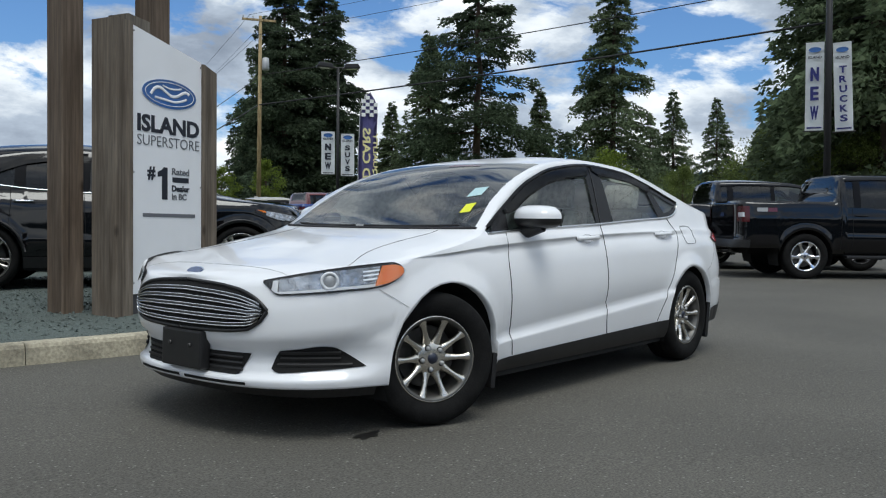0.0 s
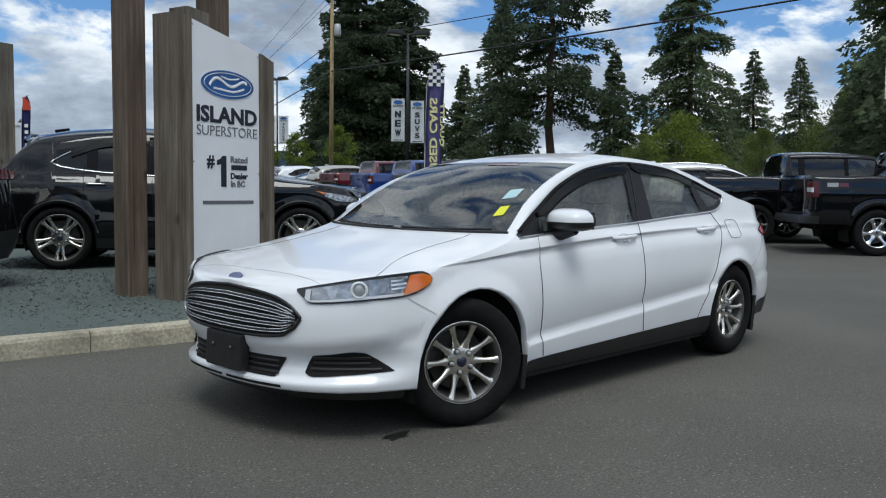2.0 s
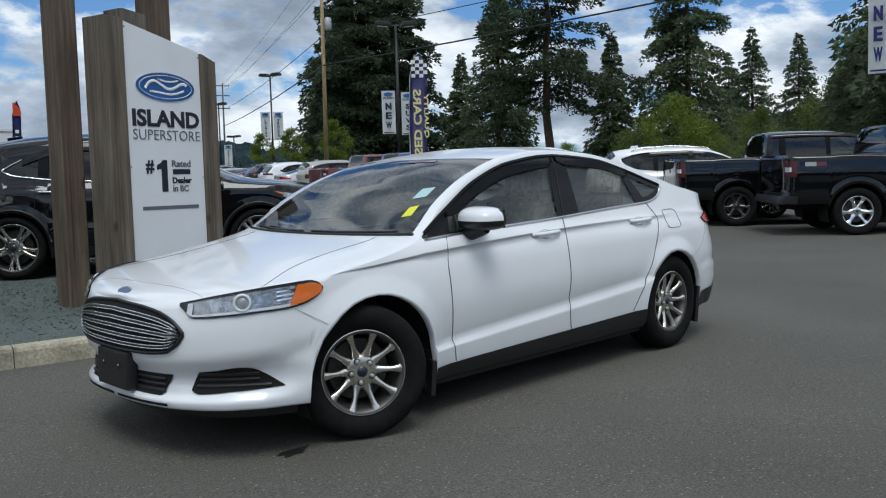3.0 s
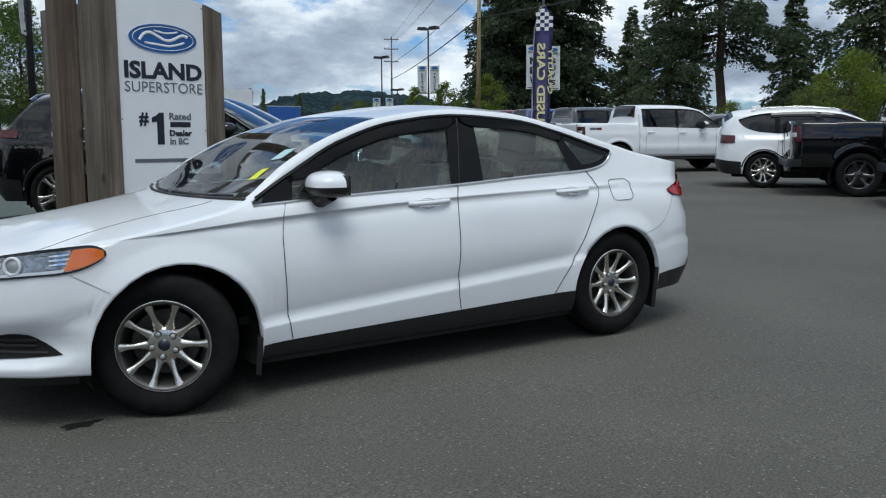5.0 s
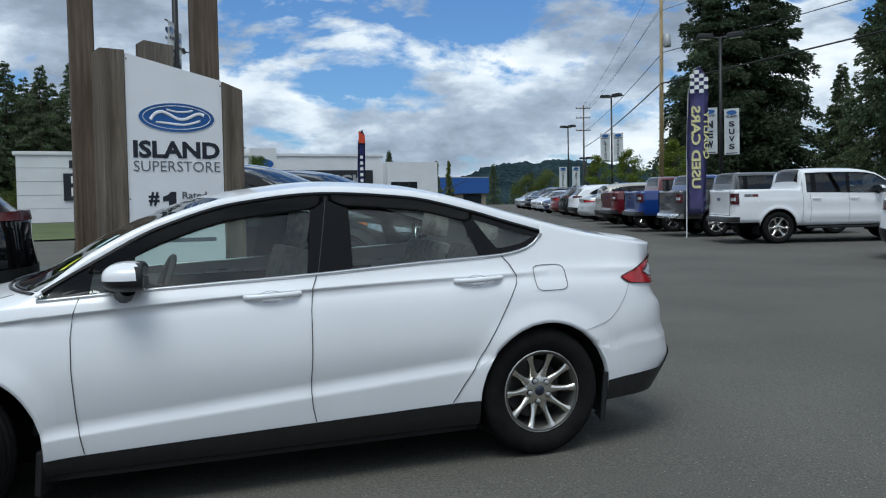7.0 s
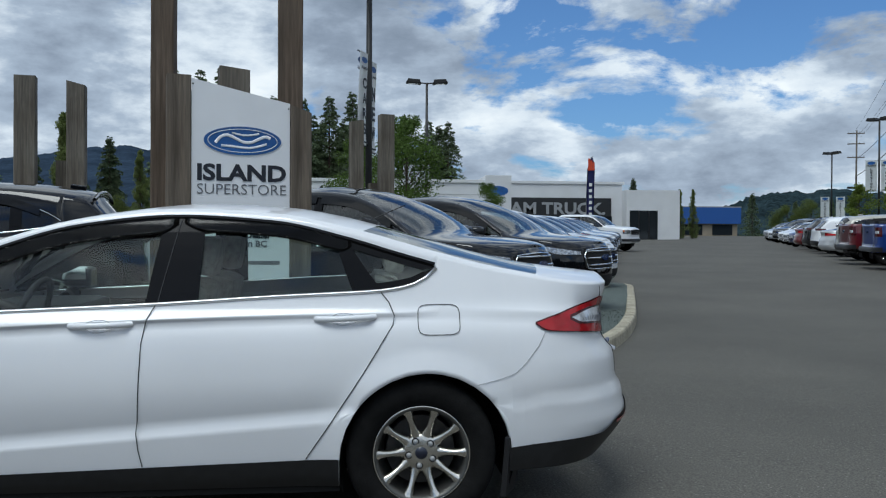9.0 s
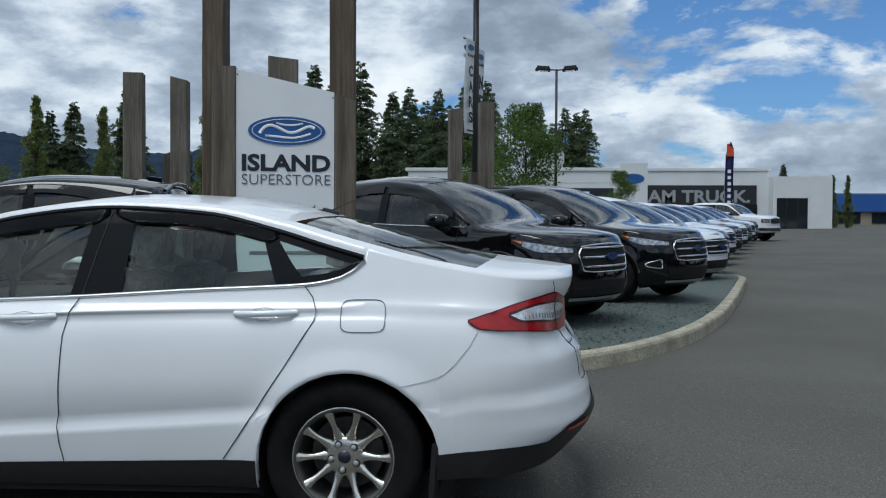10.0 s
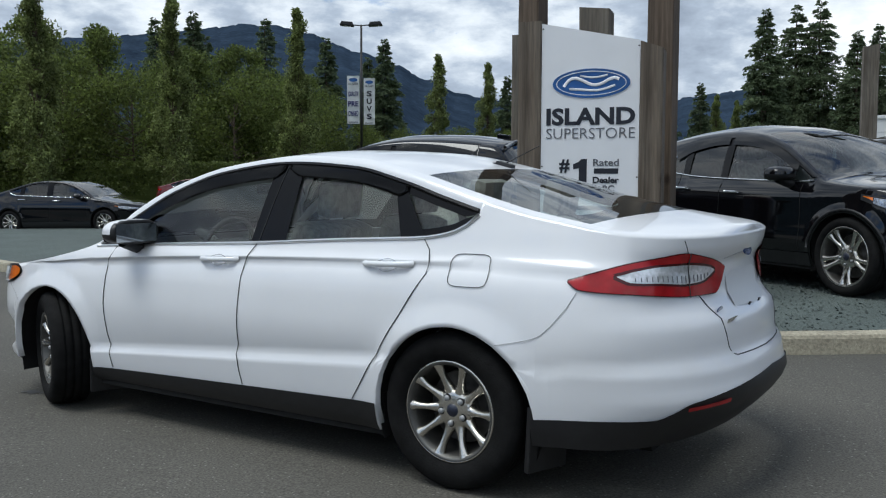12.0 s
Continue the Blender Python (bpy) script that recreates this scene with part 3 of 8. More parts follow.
class Shell:
    """A car body: a plan outline, swept up by a profile of insets, with belt, window and roof lines; -x is the front."""

    def __init__(self, s):
        self.s = s
        self.wid = spline(s["width"])
        self.ins = [spline(s[k]) for k in ("side_in", "front_in", "rear_in")]
        self.rail, self.belt, self.dlo, self.mid, self.bow = (spline(s[k]) for k in ("rail", "belt", "dlo", "mid", "bow"))
        xf, xr, lf, lr = s["xf"], s["xr"], s["lf"], s["lr"]
        pts = []
        for k in range(60):
            a = k / 60 * math.pi / 2
            pts.append((xf + lf * (1 - math.cos(a) ** (2 / s["nf"])), self.wid(xf + lf) * math.sin(a) ** (2 / s["nf"])))
        for k in range(241):
            x = xf + lf + (xr - lr - xf - lf) * k / 240
            pts.append((x, self.wid(x)))
        for k in range(59, -1, -1):
            a = k / 60 * math.pi / 2
            pts.append((xr - lr * (1 - math.cos(a) ** (2 / s["nr"])), self.wid(xr - lr) * math.sin(a) ** (2 / s["nr"])))
        o = np.array(pts)
        t = np.gradient(o, axis=0)
        t /= np.maximum(np.linalg.norm(t, axis=1), 1e-9)[:, None]
        for _ in range(3):
            t[1:-1] = (t[:-2] + t[1:-1] * 2 + t[2:]) / 4
        t[0], t[-1] = (0, 1), (0, -1)
        self.o, self.n = o, np.stack([-t[:, 1], t[:, 0]], 1)
        self.n /= np.linalg.norm(self.n, axis=1)[:, None]
        self.u = np.concatenate([[0], np.cumsum(np.linalg.norm(np.diff(o, axis=0), axis=1))])

    def at(self, u):
        f = lambda a: float(np.interp(u, self.u, a))
        return f(self.o[:, 0]), f(self.o[:, 1]), f(self.n[:, 0]), f(self.n[:, 1])

    def ux(self, x):
        return float(np.interp(x, self.o[:, 0], self.u))

    def uy(self, y, rear=False):
        k = 60
        if rear:
            return float(self.u[-1] - np.interp(y, self.o[::-1][:k, 1], self.u[-1] - self.u[::-1][:k]))
        return float(np.interp(y, self.o[:k, 1], self.u[:k]))

    def inset(self, x, nx, z):
        w = nx * nx
        d = (1 - w) * self.ins[0](z) + w * self.ins[1 if nx < 0 else 2](z)
        for cx0, z0, cx1, z1, bend, size, spread, *hollow in self.s.get("creases", ()):
            if cx0 - 0.25 < x < cx1 + 0.25:
                k = min(1, max(0, (x - cx0) / 0.3 + 0.8)) * min(1, max(0, (cx1 - x) / 0.3 + 0.8))
                zc = bowed(cx0, z0, cx1, z1, bend, x)
                q = (z - zc) / spread
                if hollow:
                    if q * hollow[0] > 0:
                        d += (1 - w) * k * size * math.exp(-q * hollow[0])
                    continue
                d -= (1 - w) * k * size * math.exp(-q * q * (1.0 if q > 0 else 0.25))
        for cx, cz, rx, rz, depth in self.s.get("scoops", ()):
            q = ((x - cx) / rx) ** 2 + ((z - cz) / rz) ** 2
            if q < 1:
                d += depth * (1 - q) ** 1.5
        for xc, r in self.s["wheels"]:
            dist = math.hypot(x - xc, z - self.s["hub"])
            if r - 0.05 < dist < r + 0.16:
                d -= (1 - w) * self.s.get("flare", 0.014) * max(0.0, 1 - (dist - r) / 0.10) if dist >= r else (1 - w) * self.s.get("flare", 0.014)
        return d

    def p(self, u, z, off=0.0, side=-1):
        x, y, nx, ny = self.at(u)
        d = self.inset(x, nx, z) - off
        return Vector((x - nx * d, side * max(0.0, y - ny * d), z))

    def low(self, x, nx):
        z = self.s["sill"]
        (xa, ra), (xb, rb) = self.s["wheels"]
        if x < xa - ra or x > xb + rb:
            z = self.s["lip_f"] if x < 0 else self.s["lip_r"]
        for xc, r in self.s["wheels"]:
            if abs(x - xc) < r:
                z = max(z, self.s["hub"] + math.sqrt(r * r - (x - xc) ** 2))
        return z

    def stations(self):
        s = self.s
        st = [self.u[0]] + [self.uy(self.wid(s["xf"] + s["lf"]) * k / 9) for k in range(1, 9)]
        xs = list(np.arange(s["xf"] + s["lf"] * 0.45, s["xr"] - s["lr"] * 0.45, s.get("step", 0.09)))
        for xc, r in s["wheels"]:
            xs = [x for x in xs if not (abs(abs(x - xc) - r) < 0.05)]
            xs += [xc + r * math.cos(a) for a in np.linspace(0.001, math.pi - 0.001, s.get("arch", 17))] + [xc - r - 0.002, xc + r + 0.002, xc - r - 0.06, xc + r + 0.06]
        xs += list(s.get("cuts", ()))
        st += [self.ux(x) for x in xs]
        st += [self.uy(self.wid(s["xr"] - s["lr"]) * k / 9, True) for k in range(8, 0, -1)] + [self.u[-1]]
        st = sorted(st)
        return [a for a, b in zip(st, st[1:] + [1e9]) if b - a > 1e-4]

    def levels(self, x, zb, zt, nj):
        """Heights of the rows of the side; they follow the creases where the body has them."""
        lines = self.s.get("lines")
        if not lines:
            return [zb + (zt - zb) * (j / nj) ** 0.92 for j in range(nj + 1)]
        marks = [zb]
        for x0, z0, x1, z1, bend in lines:
            z = bowed(x0, z0, x1, z1, bend, min(max(x, x0 - 0.35), x1 + 0.35))
            marks.append(min(max(z, marks[-1]), zt))
        marks.append(zt)
        share = [nj // 3, nj - 2 * (nj // 3), nj // 3]
        out = [zb]
        for a, b, n in zip(marks, marks[1:], share):
            out += [a + (b - a) * k / n for k in range(1, n + 1)]
        return out

    def build(self):
        """Grids of points for both sides, sorted into the pieces of the body."""
        s, nj, nk = self.s, self.s.get("rows", 16), self.s.get("caps", 12)
        st = self.stations()
        pieces = {}

        def face(key, quad):
            pieces.setdefault(key, []).append(quad)
        for side in (-1, 1):
            cols = []
            for u in st:
                x, y, nx, ny = self.at(u)
                zb, zr = self.low(x, nx), self.rail(x)
                cabin = s["cabin"][0] < x < s["cabin"][1]
                zt = min(self.belt(x), zr) if cabin else zr
                zd = min(max(self.dlo(x), zt), zr) if cabin else zr
                col = [self.p(u, zb, -0.035, side)]
                col += [self.p(u, z, 0, side) for z in self.levels(x, zb, zt, nj)]
                col += [self.p(u, zt + (zd - zt) * j / 3, -0.006, side) for j in range(1, 4)]
                col += [self.p(u, zd + (zr - zd) * j / 2, 0, side) for j in range(1, 3)]
                edge = col[-1]
                yr = abs(edge.y)
                for k in range(1, nk + 1):
                    t = math.cos(k / nk * math.pi / 2) if s.get("round_cap") else 1 - k / nk
                    b = self.bow(x) * (1 - t * t)
                    zc = self.mid(edge.x + self.bow(x))
                    z = edge.z + (zc - edge.z) * (1 - t ** s.get("crown", 2.4))
                    col.append(Vector((edge.x + b, side * yr * t, z)))
                cols.append((x, col))
            for (x0, c0), (x1, c1) in zip(cols, cols[1:]):
                xm = (x0 + x1) / 2
                for j in range(len(c0) - 1):
                    key = "body"
                    if j == nj + 1 or nj + 1 < j < nj + 4:
                        key = "body" if not (s["cabin"][0] < xm < s["cabin"][1]) else "side%+d" % side
                    elif j >= nj + 6:
                        k = j - nj - 6
                        t = (1 - (k + 0.5) / nk)
                        for name, (a, b), lim in s["panes"]:
                            if a < xm < b and t < lim:
                                key = name
                    quad = [c0[j], c1[j], c1[j + 1], c0[j + 1]]
                    if side > 0:
                        quad = quad[::-1]
                    if j == 0 or (quad[0] - quad[2]).length * (quad[1] - quad[3]).length > 1e-8:
                        face(key, (quad, xm))
        return pieces

    def mesh(self, quads, keep=lambda x: True):
        bm = bmesh.new()
        for quad, xm in quads:
            if not keep(xm):
                continue
            vs = [bm.verts.new(q) for q in quad]
            bm.faces.new(vs)
        bmesh.ops.remove_doubles(bm, verts=bm.verts, dist=2e-4)
        bmesh.ops.dissolve_degenerate(bm, dist=1e-4, edges=bm.edges)
        return bm

    def strip(self, u0, u1, lo, hi, nu=20, nz=4, off=0.004, side=-1, edge=0.0, bm=None):
        """A piece that lies on the body between two curves of height over a stretch of the outline; f runs from 0 to 1 along it."""
        bm = bm or bmesh.new()
        grid = []
        for i in range(nu + 1):
            f = i / nu
            a, b = lo(f), hi(f)
            u = u0 + (u1 - u0) * f
            grid.append([bm.verts.new(self.p(u, a + (b - a) * j / nz, off, side)) for j in range(nz + 1)])
        for g0, g1 in zip(grid, grid[1:]):
            for j in range(nz):
                q = (g0[j], g1[j], g1[j + 1], g0[j + 1])
                bm.faces.new(q if side < 0 else q[::-1])
        if edge:
            rim = [e for e in bm.edges if len(e.link_faces) == 1]
            out = bmesh.ops.extrude_edge_only(bm, edges=rim)["geom"]
            for v in out:
                if isinstance(v, bmesh.types.BMVert):
                    src = min((e.other_vert(v) for e in v.link_edges), key=lambda w: (w.co - v.co).length)
                    v.co += Vector((-v.co.x * 0.0, -side * edge, 0)) if abs(src.co.x) < 1.9 else Vector((edge if v.co.x < 0 else -edge, 0, 0))
        return bm

    def line(self, pts, r, side=-1, off=0.0, bm=None, dense=True, by="x"):
        """A thin bar that follows the body through (x, z) points."""
        conv = (lambda a: self.ux(a)) if by == "x" else (lambda a: a)
        way = [(conv(a), z) for a, z in pts]
        out = []
        for (u0, z0), (u1, z1) in zip(way, way[1:]):
            k = max(1, int(max(abs(u1 - u0), abs(z1 - z0)) / 0.04)) if dense else 1
            out += [self.p(u0 + (u1 - u0) * i / k, z0 + (z1 - z0) * i / k, off, side) for i in range(k)]
        out.append(self.p(*way[-1], off, side))
        return tube(bm or bmesh.new(), out, r, 5)


def wheel_parts(radius, width, rim_r, spokes, rim_mat, detail=1.0, spread=0.06):
    """Meshes of a wheel whose face looks along -y, centred on its hub."""
    n = int(56 * detail)
    w = width / 2
    tyre = lathe(bmesh.new(), [(rim_r, -w * 0.80), (rim_r + 0.012, -w * 0.95), ((rim_r + radius) / 2, -w * 1.04), (radius - 0.034, -w * 1.00), (radius - 0.016, -w * 0.92), (radius - 0.004, -w * 0.76), (radius, -w * 0.5),
                               (radius, -w * 0.44), (radius - 0.007, -w * 0.42), (radius - 0.007, -w * 0.36), (radius, -w * 0.34), (radius, -0.006), (radius - 0.007, -0.004), (radius - 0.007, 0.004), (radius, 0.006),
                               (radius, w * 0.34), (radius - 0.007, w * 0.38), (radius, w * 0.44), (radius - 0.004, w * 0.78), (radius - 0.03, w * 0.98), (rim_r, w * 0.8)], n)
    barrel = lathe(bmesh.new(), [(rim_r + 0.004, -w * 0.84), (rim_r - 0.004, -w * 0.90), (rim_r - 0.018, -w * 0.82), (rim_r - 0.024, -w * 0.5), (rim_r - 0.05, w * 0.6)], n)
    lip = lathe(bmesh.new(), [(rim_r + 0.004, -w * 0.86), (rim_r - 0.001, -w * 0.91), (rim_r - 0.006, -w * 0.88), (rim_r - 0.008, -w * 0.80)], n)
    wheel = bmesh.new()
    hub_r = rim_r * (0.40 if detail >= 1 else 0.30)
    # half-width, depth and thickness from the hub out to the rim: slim in the middle, flared where they meet the lip
    steps = ((0.034, 0.54, 0.05), (0.0270, 0.575, 0.045), (0.0190, 0.625, 0.038), (0.0155, 0.69, 0.034), (0.0155, 0.75, 0.031), (0.0205, 0.80, 0.030), (0.0345, 0.855, 0.030))
    if detail < 1:
        steps = steps[::2]
    for k in range(spokes):
        a = k * math.tau / spokes
        a += (spread if k % 2 else -spread) * 10 / spokes
        d = Vector((math.cos(a), 0, math.sin(a)))
        c = Vector((-math.sin(a), 0, math.cos(a)))
        r0, r1 = hub_r * 0.62, rim_r - 0.008
        prev = None
        for q, (wd, y, th) in enumerate(steps):
            r = r0 + (r1 - r0) * q / (len(steps) - 1)
            wd *= rim_r / 0.215 * min(1.25, 10 / spokes)
            ring = [wheel.verts.new(d * r + c * s * wd * f + Vector((0, -w * y + h, 0))) for s, f, h in ((-1, 1, 0.013), (-1, 0.42, 0), (1, 0.42, 0), (1, 1, 0.013), (1, 0.85, th), (-1, 0.85, th))]
            if prev:
                for i in range(6):
                    wheel.faces.new((prev[i], prev[(i + 1) % 6], ring[(i + 1) % 6], ring[i]))
            prev = ring
    lathe(wheel, [(0.0, -w * 0.62), (hub_r * 0.45, -w * 0.62), (hub_r * 0.82, -w * 0.575), (hub_r, -w * 0.52), (hub_r, w * 0.1)], 28)
    bmesh.ops.recalc_face_normals(wheel, faces=wheel.faces)
    cap = lathe(bmesh.new(), [(0.0, -w * 0.66), (hub_r * 0.31, -w * 0.65), (hub_r * 0.35, -w * 0.56)], 24)
    lug = mesh_from("lug_nut", lathe(bmesh.new(), [(0.0, -w * 0.72), (0.008, -w * 0.715), (0.0115, -w * 0.68), (0.0125, -w * 0.54)], 10), STEEL_GREY, True)
    lugs = [("lug_nut", lug, Matrix.Translation((hub_r * 0.66 * math.cos(k * math.tau / 5 + 0.78), 0, hub_r * 0.66 * math.sin(k * math.tau / 5 + 0.78)))) for k in range(5)] if detail >= 1 else []
    # flat black discs stand in for shaded hollows round the lug nuts
    pocket = mesh_from("lug_pocket", lathe(bmesh.new(), [(0.0, -w * 0.612), (0.0165, -w * 0.608), (0.0175, -w * 0.50)], 14), DARK)
    lugs += [("lug_pocket", pocket, where) for _, _, where in lugs]
    disc = lathe(bmesh.new(), [(0.0, w * 0.1), (rim_r * 0.72, w * 0.1), (rim_r * 0.74, w * 0.25), (0, w * 0.25)], 32)
    back = lathe(bmesh.new(), [(0.0, w * 0.55), (rim_r * 0.99, w * 0.55)], 24)
    return [("tyre", mesh_from("tyre", tyre, RUBBER, True)), ("rim", mesh_from("rim", barrel, BARREL if rim_mat is ALLOY else rim_mat, True)), ("rim_lip", mesh_from("rim_lip", lip, rim_mat, True)), ("spokes", mesh_from("spokes", wheel, rim_mat, detail >= 1)),
            ("hub_cap", mesh_from("hub_cap", cap, HUB_NAVY, True)), *lugs, ("brake_disc", mesh_from("brake_disc", disc, STEEL)), ("wheel_backing", mesh_from("wheel_backing", back, DARK))]


def add_wheels(car, meshes, spots, radius, steer=0.0):
    for x, y in spots:
        hub = new("wheel")
        hub.empty_display_size = 0.1
        hub.parent = car
        turn = 0 if y < 0 else 180
        hub.matrix_basis = pose(x, y, radius, 0, 0, turn + (steer if x < 0 else 0))
        for name, me, *where in meshes:
            ob = new(name, me)
            ob.parent = hub
            if where:
                ob.matrix_basis = where[0]


def add_arches(car, sh):
    for xc, r in sh.s["wheels"]:
        for side in (-1, 1):
            bm = bmesh.new()
            w = sh.wid(xc)
            ring = []
            for k in range(19):
                a = math.pi * (k / 18 * 1.24 - 0.12)
                q = Vector((xc + (r + 0.012) * math.cos(a), 0, sh.s["hub"] + (r + 0.012) * math.sin(a)))
                rim_y = abs(sh.p(sh.ux(q.x), max(q.z, 0.26), 0, 1).y) - 0.024
                ring.append([bm.verts.new((q.x, side * rim_y, q.z)), bm.verts.new((q.x, side * 0.45, q.z))])
            for a, b in zip(ring, ring[1:]):
                bm.faces.new((a[0], b[0], b[1], a[1]))
            bm.faces.new([q[1] for q in ring])
            part("wheel_arch_liner", bm, DARK, car)
    x0, x1 = sh.s["xf"] + 0.30, sh.s["xr"] - 0.3
    (a, ra), (b, rb) = sh.s["wheels"]
    bm = bmesh.new()
    w = sh.wid(0) - 0.09
    z0, z1 = sh.s["sill"] - 0.03, sh.s["sill"] + 0.16
    for lo, hi, wd in ((x0, a - ra, 0.55), (a - ra, a + ra, 0.46), (a + ra, b - rb, w + 0.02), (b - rb, b + rb, 0.46), (b + rb, x1 - 0.06, w - 0.36)):
        box(bm, (lo, -wd, z0), (hi, wd, z1))
    part("underbody", bm, DARK, car)


def cabin_interior(car, sh, rows, floor, wheel_at=None, top=0.0):
    """Seats with head rests, a dashboard and the steering wheel."""
    for x in rows:
        for y in ((-0.37, 0.37) if x < 0.6 else (-0.38, 0.38)):
            bm = bmesh.new()
            box(bm, (x - 0.30, y - 0.25, floor), (x + 0.25, y + 0.25, floor + 0.18), 0.05)
            box(bm, (-0.08, -0.25, 0), (0.08, 0.25, 0.60 + top), 0.06, Matrix.Translation((x + 0.27, y, floor + 0.10)) @ Matrix.Rotation(radians(17), 4, "Y"))
            box(bm, (-0.05, -0.13, 0.0), (0.05, 0.13, 0.19), 0.045, Matrix.Translation((x + 0.465, y, floor + 0.70 + top)) @ Matrix.Rotation(radians(10), 4, "Y"))
            part("seat", bm, SEAT, car, smooth=False)
    c0 = sh.s["cabin"][0]
    bm = bmesh.new()
    bz = sh.belt(c0 + 0.3)
    box(bm, (c0 + 0.05, -0.70, bz - 0.32), (c0 + 0.62, 0.70, bz - 0.02), 0.07)
    part("dashboard", bm, DASH, car)
    if wheel_at:
        bm = bmesh.new()
        ring = [Vector((0.0, 0.185 * math.cos(a), 0.185 * math.sin(a))) for a in np.linspace(0, math.tau, 33)[:-1]]
        tube(bm, ring, 0.017, 6, True)
        rod(bm, (0, -0.17, 0), (0, 0.17, 0), 0.022, n=8)
        rod(bm, (-0.25, 0, 0), (0, 0, 0), 0.03, n=8)
        part("steering_wheel", bm, DASH, car, smooth=True, m=pose(*wheel_at, 0, 22, 0))


SEDAN = dict(
    xf=-2.285, xr=2.51, lf=0.755, lr=0.66, nf=2.5, nr=2.45, hub=0.325, sill=0.215, lip_f=0.258, lip_r=0.275, flare=0.020,
    width=[(-1.6, 0.900), (-1.2, 0.918), (-0.6, 0.922), (0.3, 0.926), (1.2, 0.926), (1.6, 0.918), (1.9, 0.895)],
    side_in=[(0.15, 0.115), (0.20, 0.075), (0.25, 0.045), (0.30, 0.034), (0.36, 0.026), (0.48, 0.016), (0.62, 0.010), (0.80, 0.030), (0.88, 0.045), (0.94, 0.070), (0.99, 0.108), (1.10, 0.150), (1.25, 0.205), (1.38, 0.262), (1.46, 0.315)],
    front_in=[(0.15, 0.12), (0.235, 0.045), (0.258, 0.008), (0.290, 0.0), (0.33, 0.035), (0.42, 0.030), (0.48, 0.0), (0.56, 0.0), (0.62, 0.006), (0.68, 0.020), (0.73, 0.038), (0.80, 0.062)],
    rear_in=[(0.18, 0.26), (0.27, 0.14), (0.36, 0.045), (0.41, 0.008), (0.455, -0.008), (0.50, 0.006), (0.555, 0.014), (0.585, 0.030), (0.605, 0.046), (0.68, 0.050), (0.74, 0.060), (0.79, 0.104), (0.84, 0.128), (0.95, 0.136), (0.99, 0.114), (1.03, 0.096), (1.08, 0.088)],
    rail=[(-2.285, 0.738), (-2.14, 0.765), (-2.07, 0.786), (-1.97, 0.808), (-1.8, 0.824), (-1.65, 0.838), (-1.4, 0.878), (-1.05, 0.950), (-0.95, 0.990), (-0.72, 1.160), (-0.43, 1.296), (-0.07, 1.392), (0.336, 1.430), (0.77, 1.406), (1.11, 1.336), (1.45, 1.240), (1.75, 1.163), (2.05, 1.108), (2.3, 1.082), (2.49, 1.072)],
    belt=[(-1.0, 0.962), (-0.917, 0.966), (-0.468, 0.987), (0.27, 1.015), (0.82, 1.044), (1.05, 1.053), (1.25, 1.063), (1.38, 1.084), (1.455, 1.118), (1.508, 1.163)],
    dlo=[(-0.96, 0.972), (-0.72, 1.105), (-0.43, 1.250), (-0.07, 1.352), (0.336, 1.390), (0.772, 1.362), (1.11, 1.284), (1.30, 1.226), (1.508, 1.166)],
    mid=[(-2.285, 0.738), (-2.22, 0.772), (-2.1, 0.805), (-1.8, 0.862), (-1.4, 0.932), (-1.12, 0.980), (-0.98, 1.030), (-0.6, 1.242), (-0.2, 1.398), (0.05, 1.440), (0.4, 1.472), (0.8, 1.452), (1.05, 1.410), (1.4, 1.318), (1.8, 1.208), (2.02, 1.160), (2.2, 1.132), (2.38, 1.110), (2.49, 1.098)],
    bow=[(-2.285, 0.0), (-1.9, -0.03), (-1.2, -0.12), (-0.95, -0.16), (-0.3, -0.10), (0.2, -0.02), (0.8, 0.03), (1.2, 0.10), (1.9, 0.10), (2.2, 0.04), (2.49, 0.0)],
    scoops=[(-2.02, 0.40, 0.30, 0.105, 0.046)], cabin=(-0.955, 1.505), wheels=[(-1.350, 0.397), (1.447, 0.382)], round_cap=False, crown=2.6, step=0.075, rows=36, caps=14,
    panes=[("windshield", (-0.935, -0.13), 0.90), ("backlight", (1.16, 1.98), 0.90)], cuts=(-0.935, -0.13, 1.16, 1.98, 1.44, 1.47, 1.49),
    lines=[(-0.9, 0.396, 1.05, 0.538, 0.0), (-1.35, 0.862, 2.0, 0.940, 0.041)],
    creases=[(-1.35, 0.864, 2.0, 0.942, 0.041, 0.015, 0.075, -1), (-0.9, 0.394, 1.05, 0.536, 0.0, 0.026, 0.10, 1), (-2.14, 0.458, -1.78, 0.540, 0.0, 0.030, 0.055, -1), (1.90, 0.560, 2.28, 0.600, 0.0, 0.014, 0.06, 1)])


def cap(sh, x, t, side=-1, lift=0.0):
    """A point of the bonnet, roof or boot lid: t is 1 at its edge and 0 in the middle."""
    e = sh.p(sh.ux(x), sh.rail(x), 0, side)
    zc = sh.mid(e.x + sh.bow(x))
    return Vector((e.x + sh.bow(x) * (1 - t * t), side * abs(e.y) * t, e.z + (zc - e.z) * (1 - t ** sh.s.get("crown", 2.4)) + lift))


def lerp(a, b, f):
    return a + (b - a) * f


def table(*rows):
    g = spline(rows)
    return lambda f: g(f)


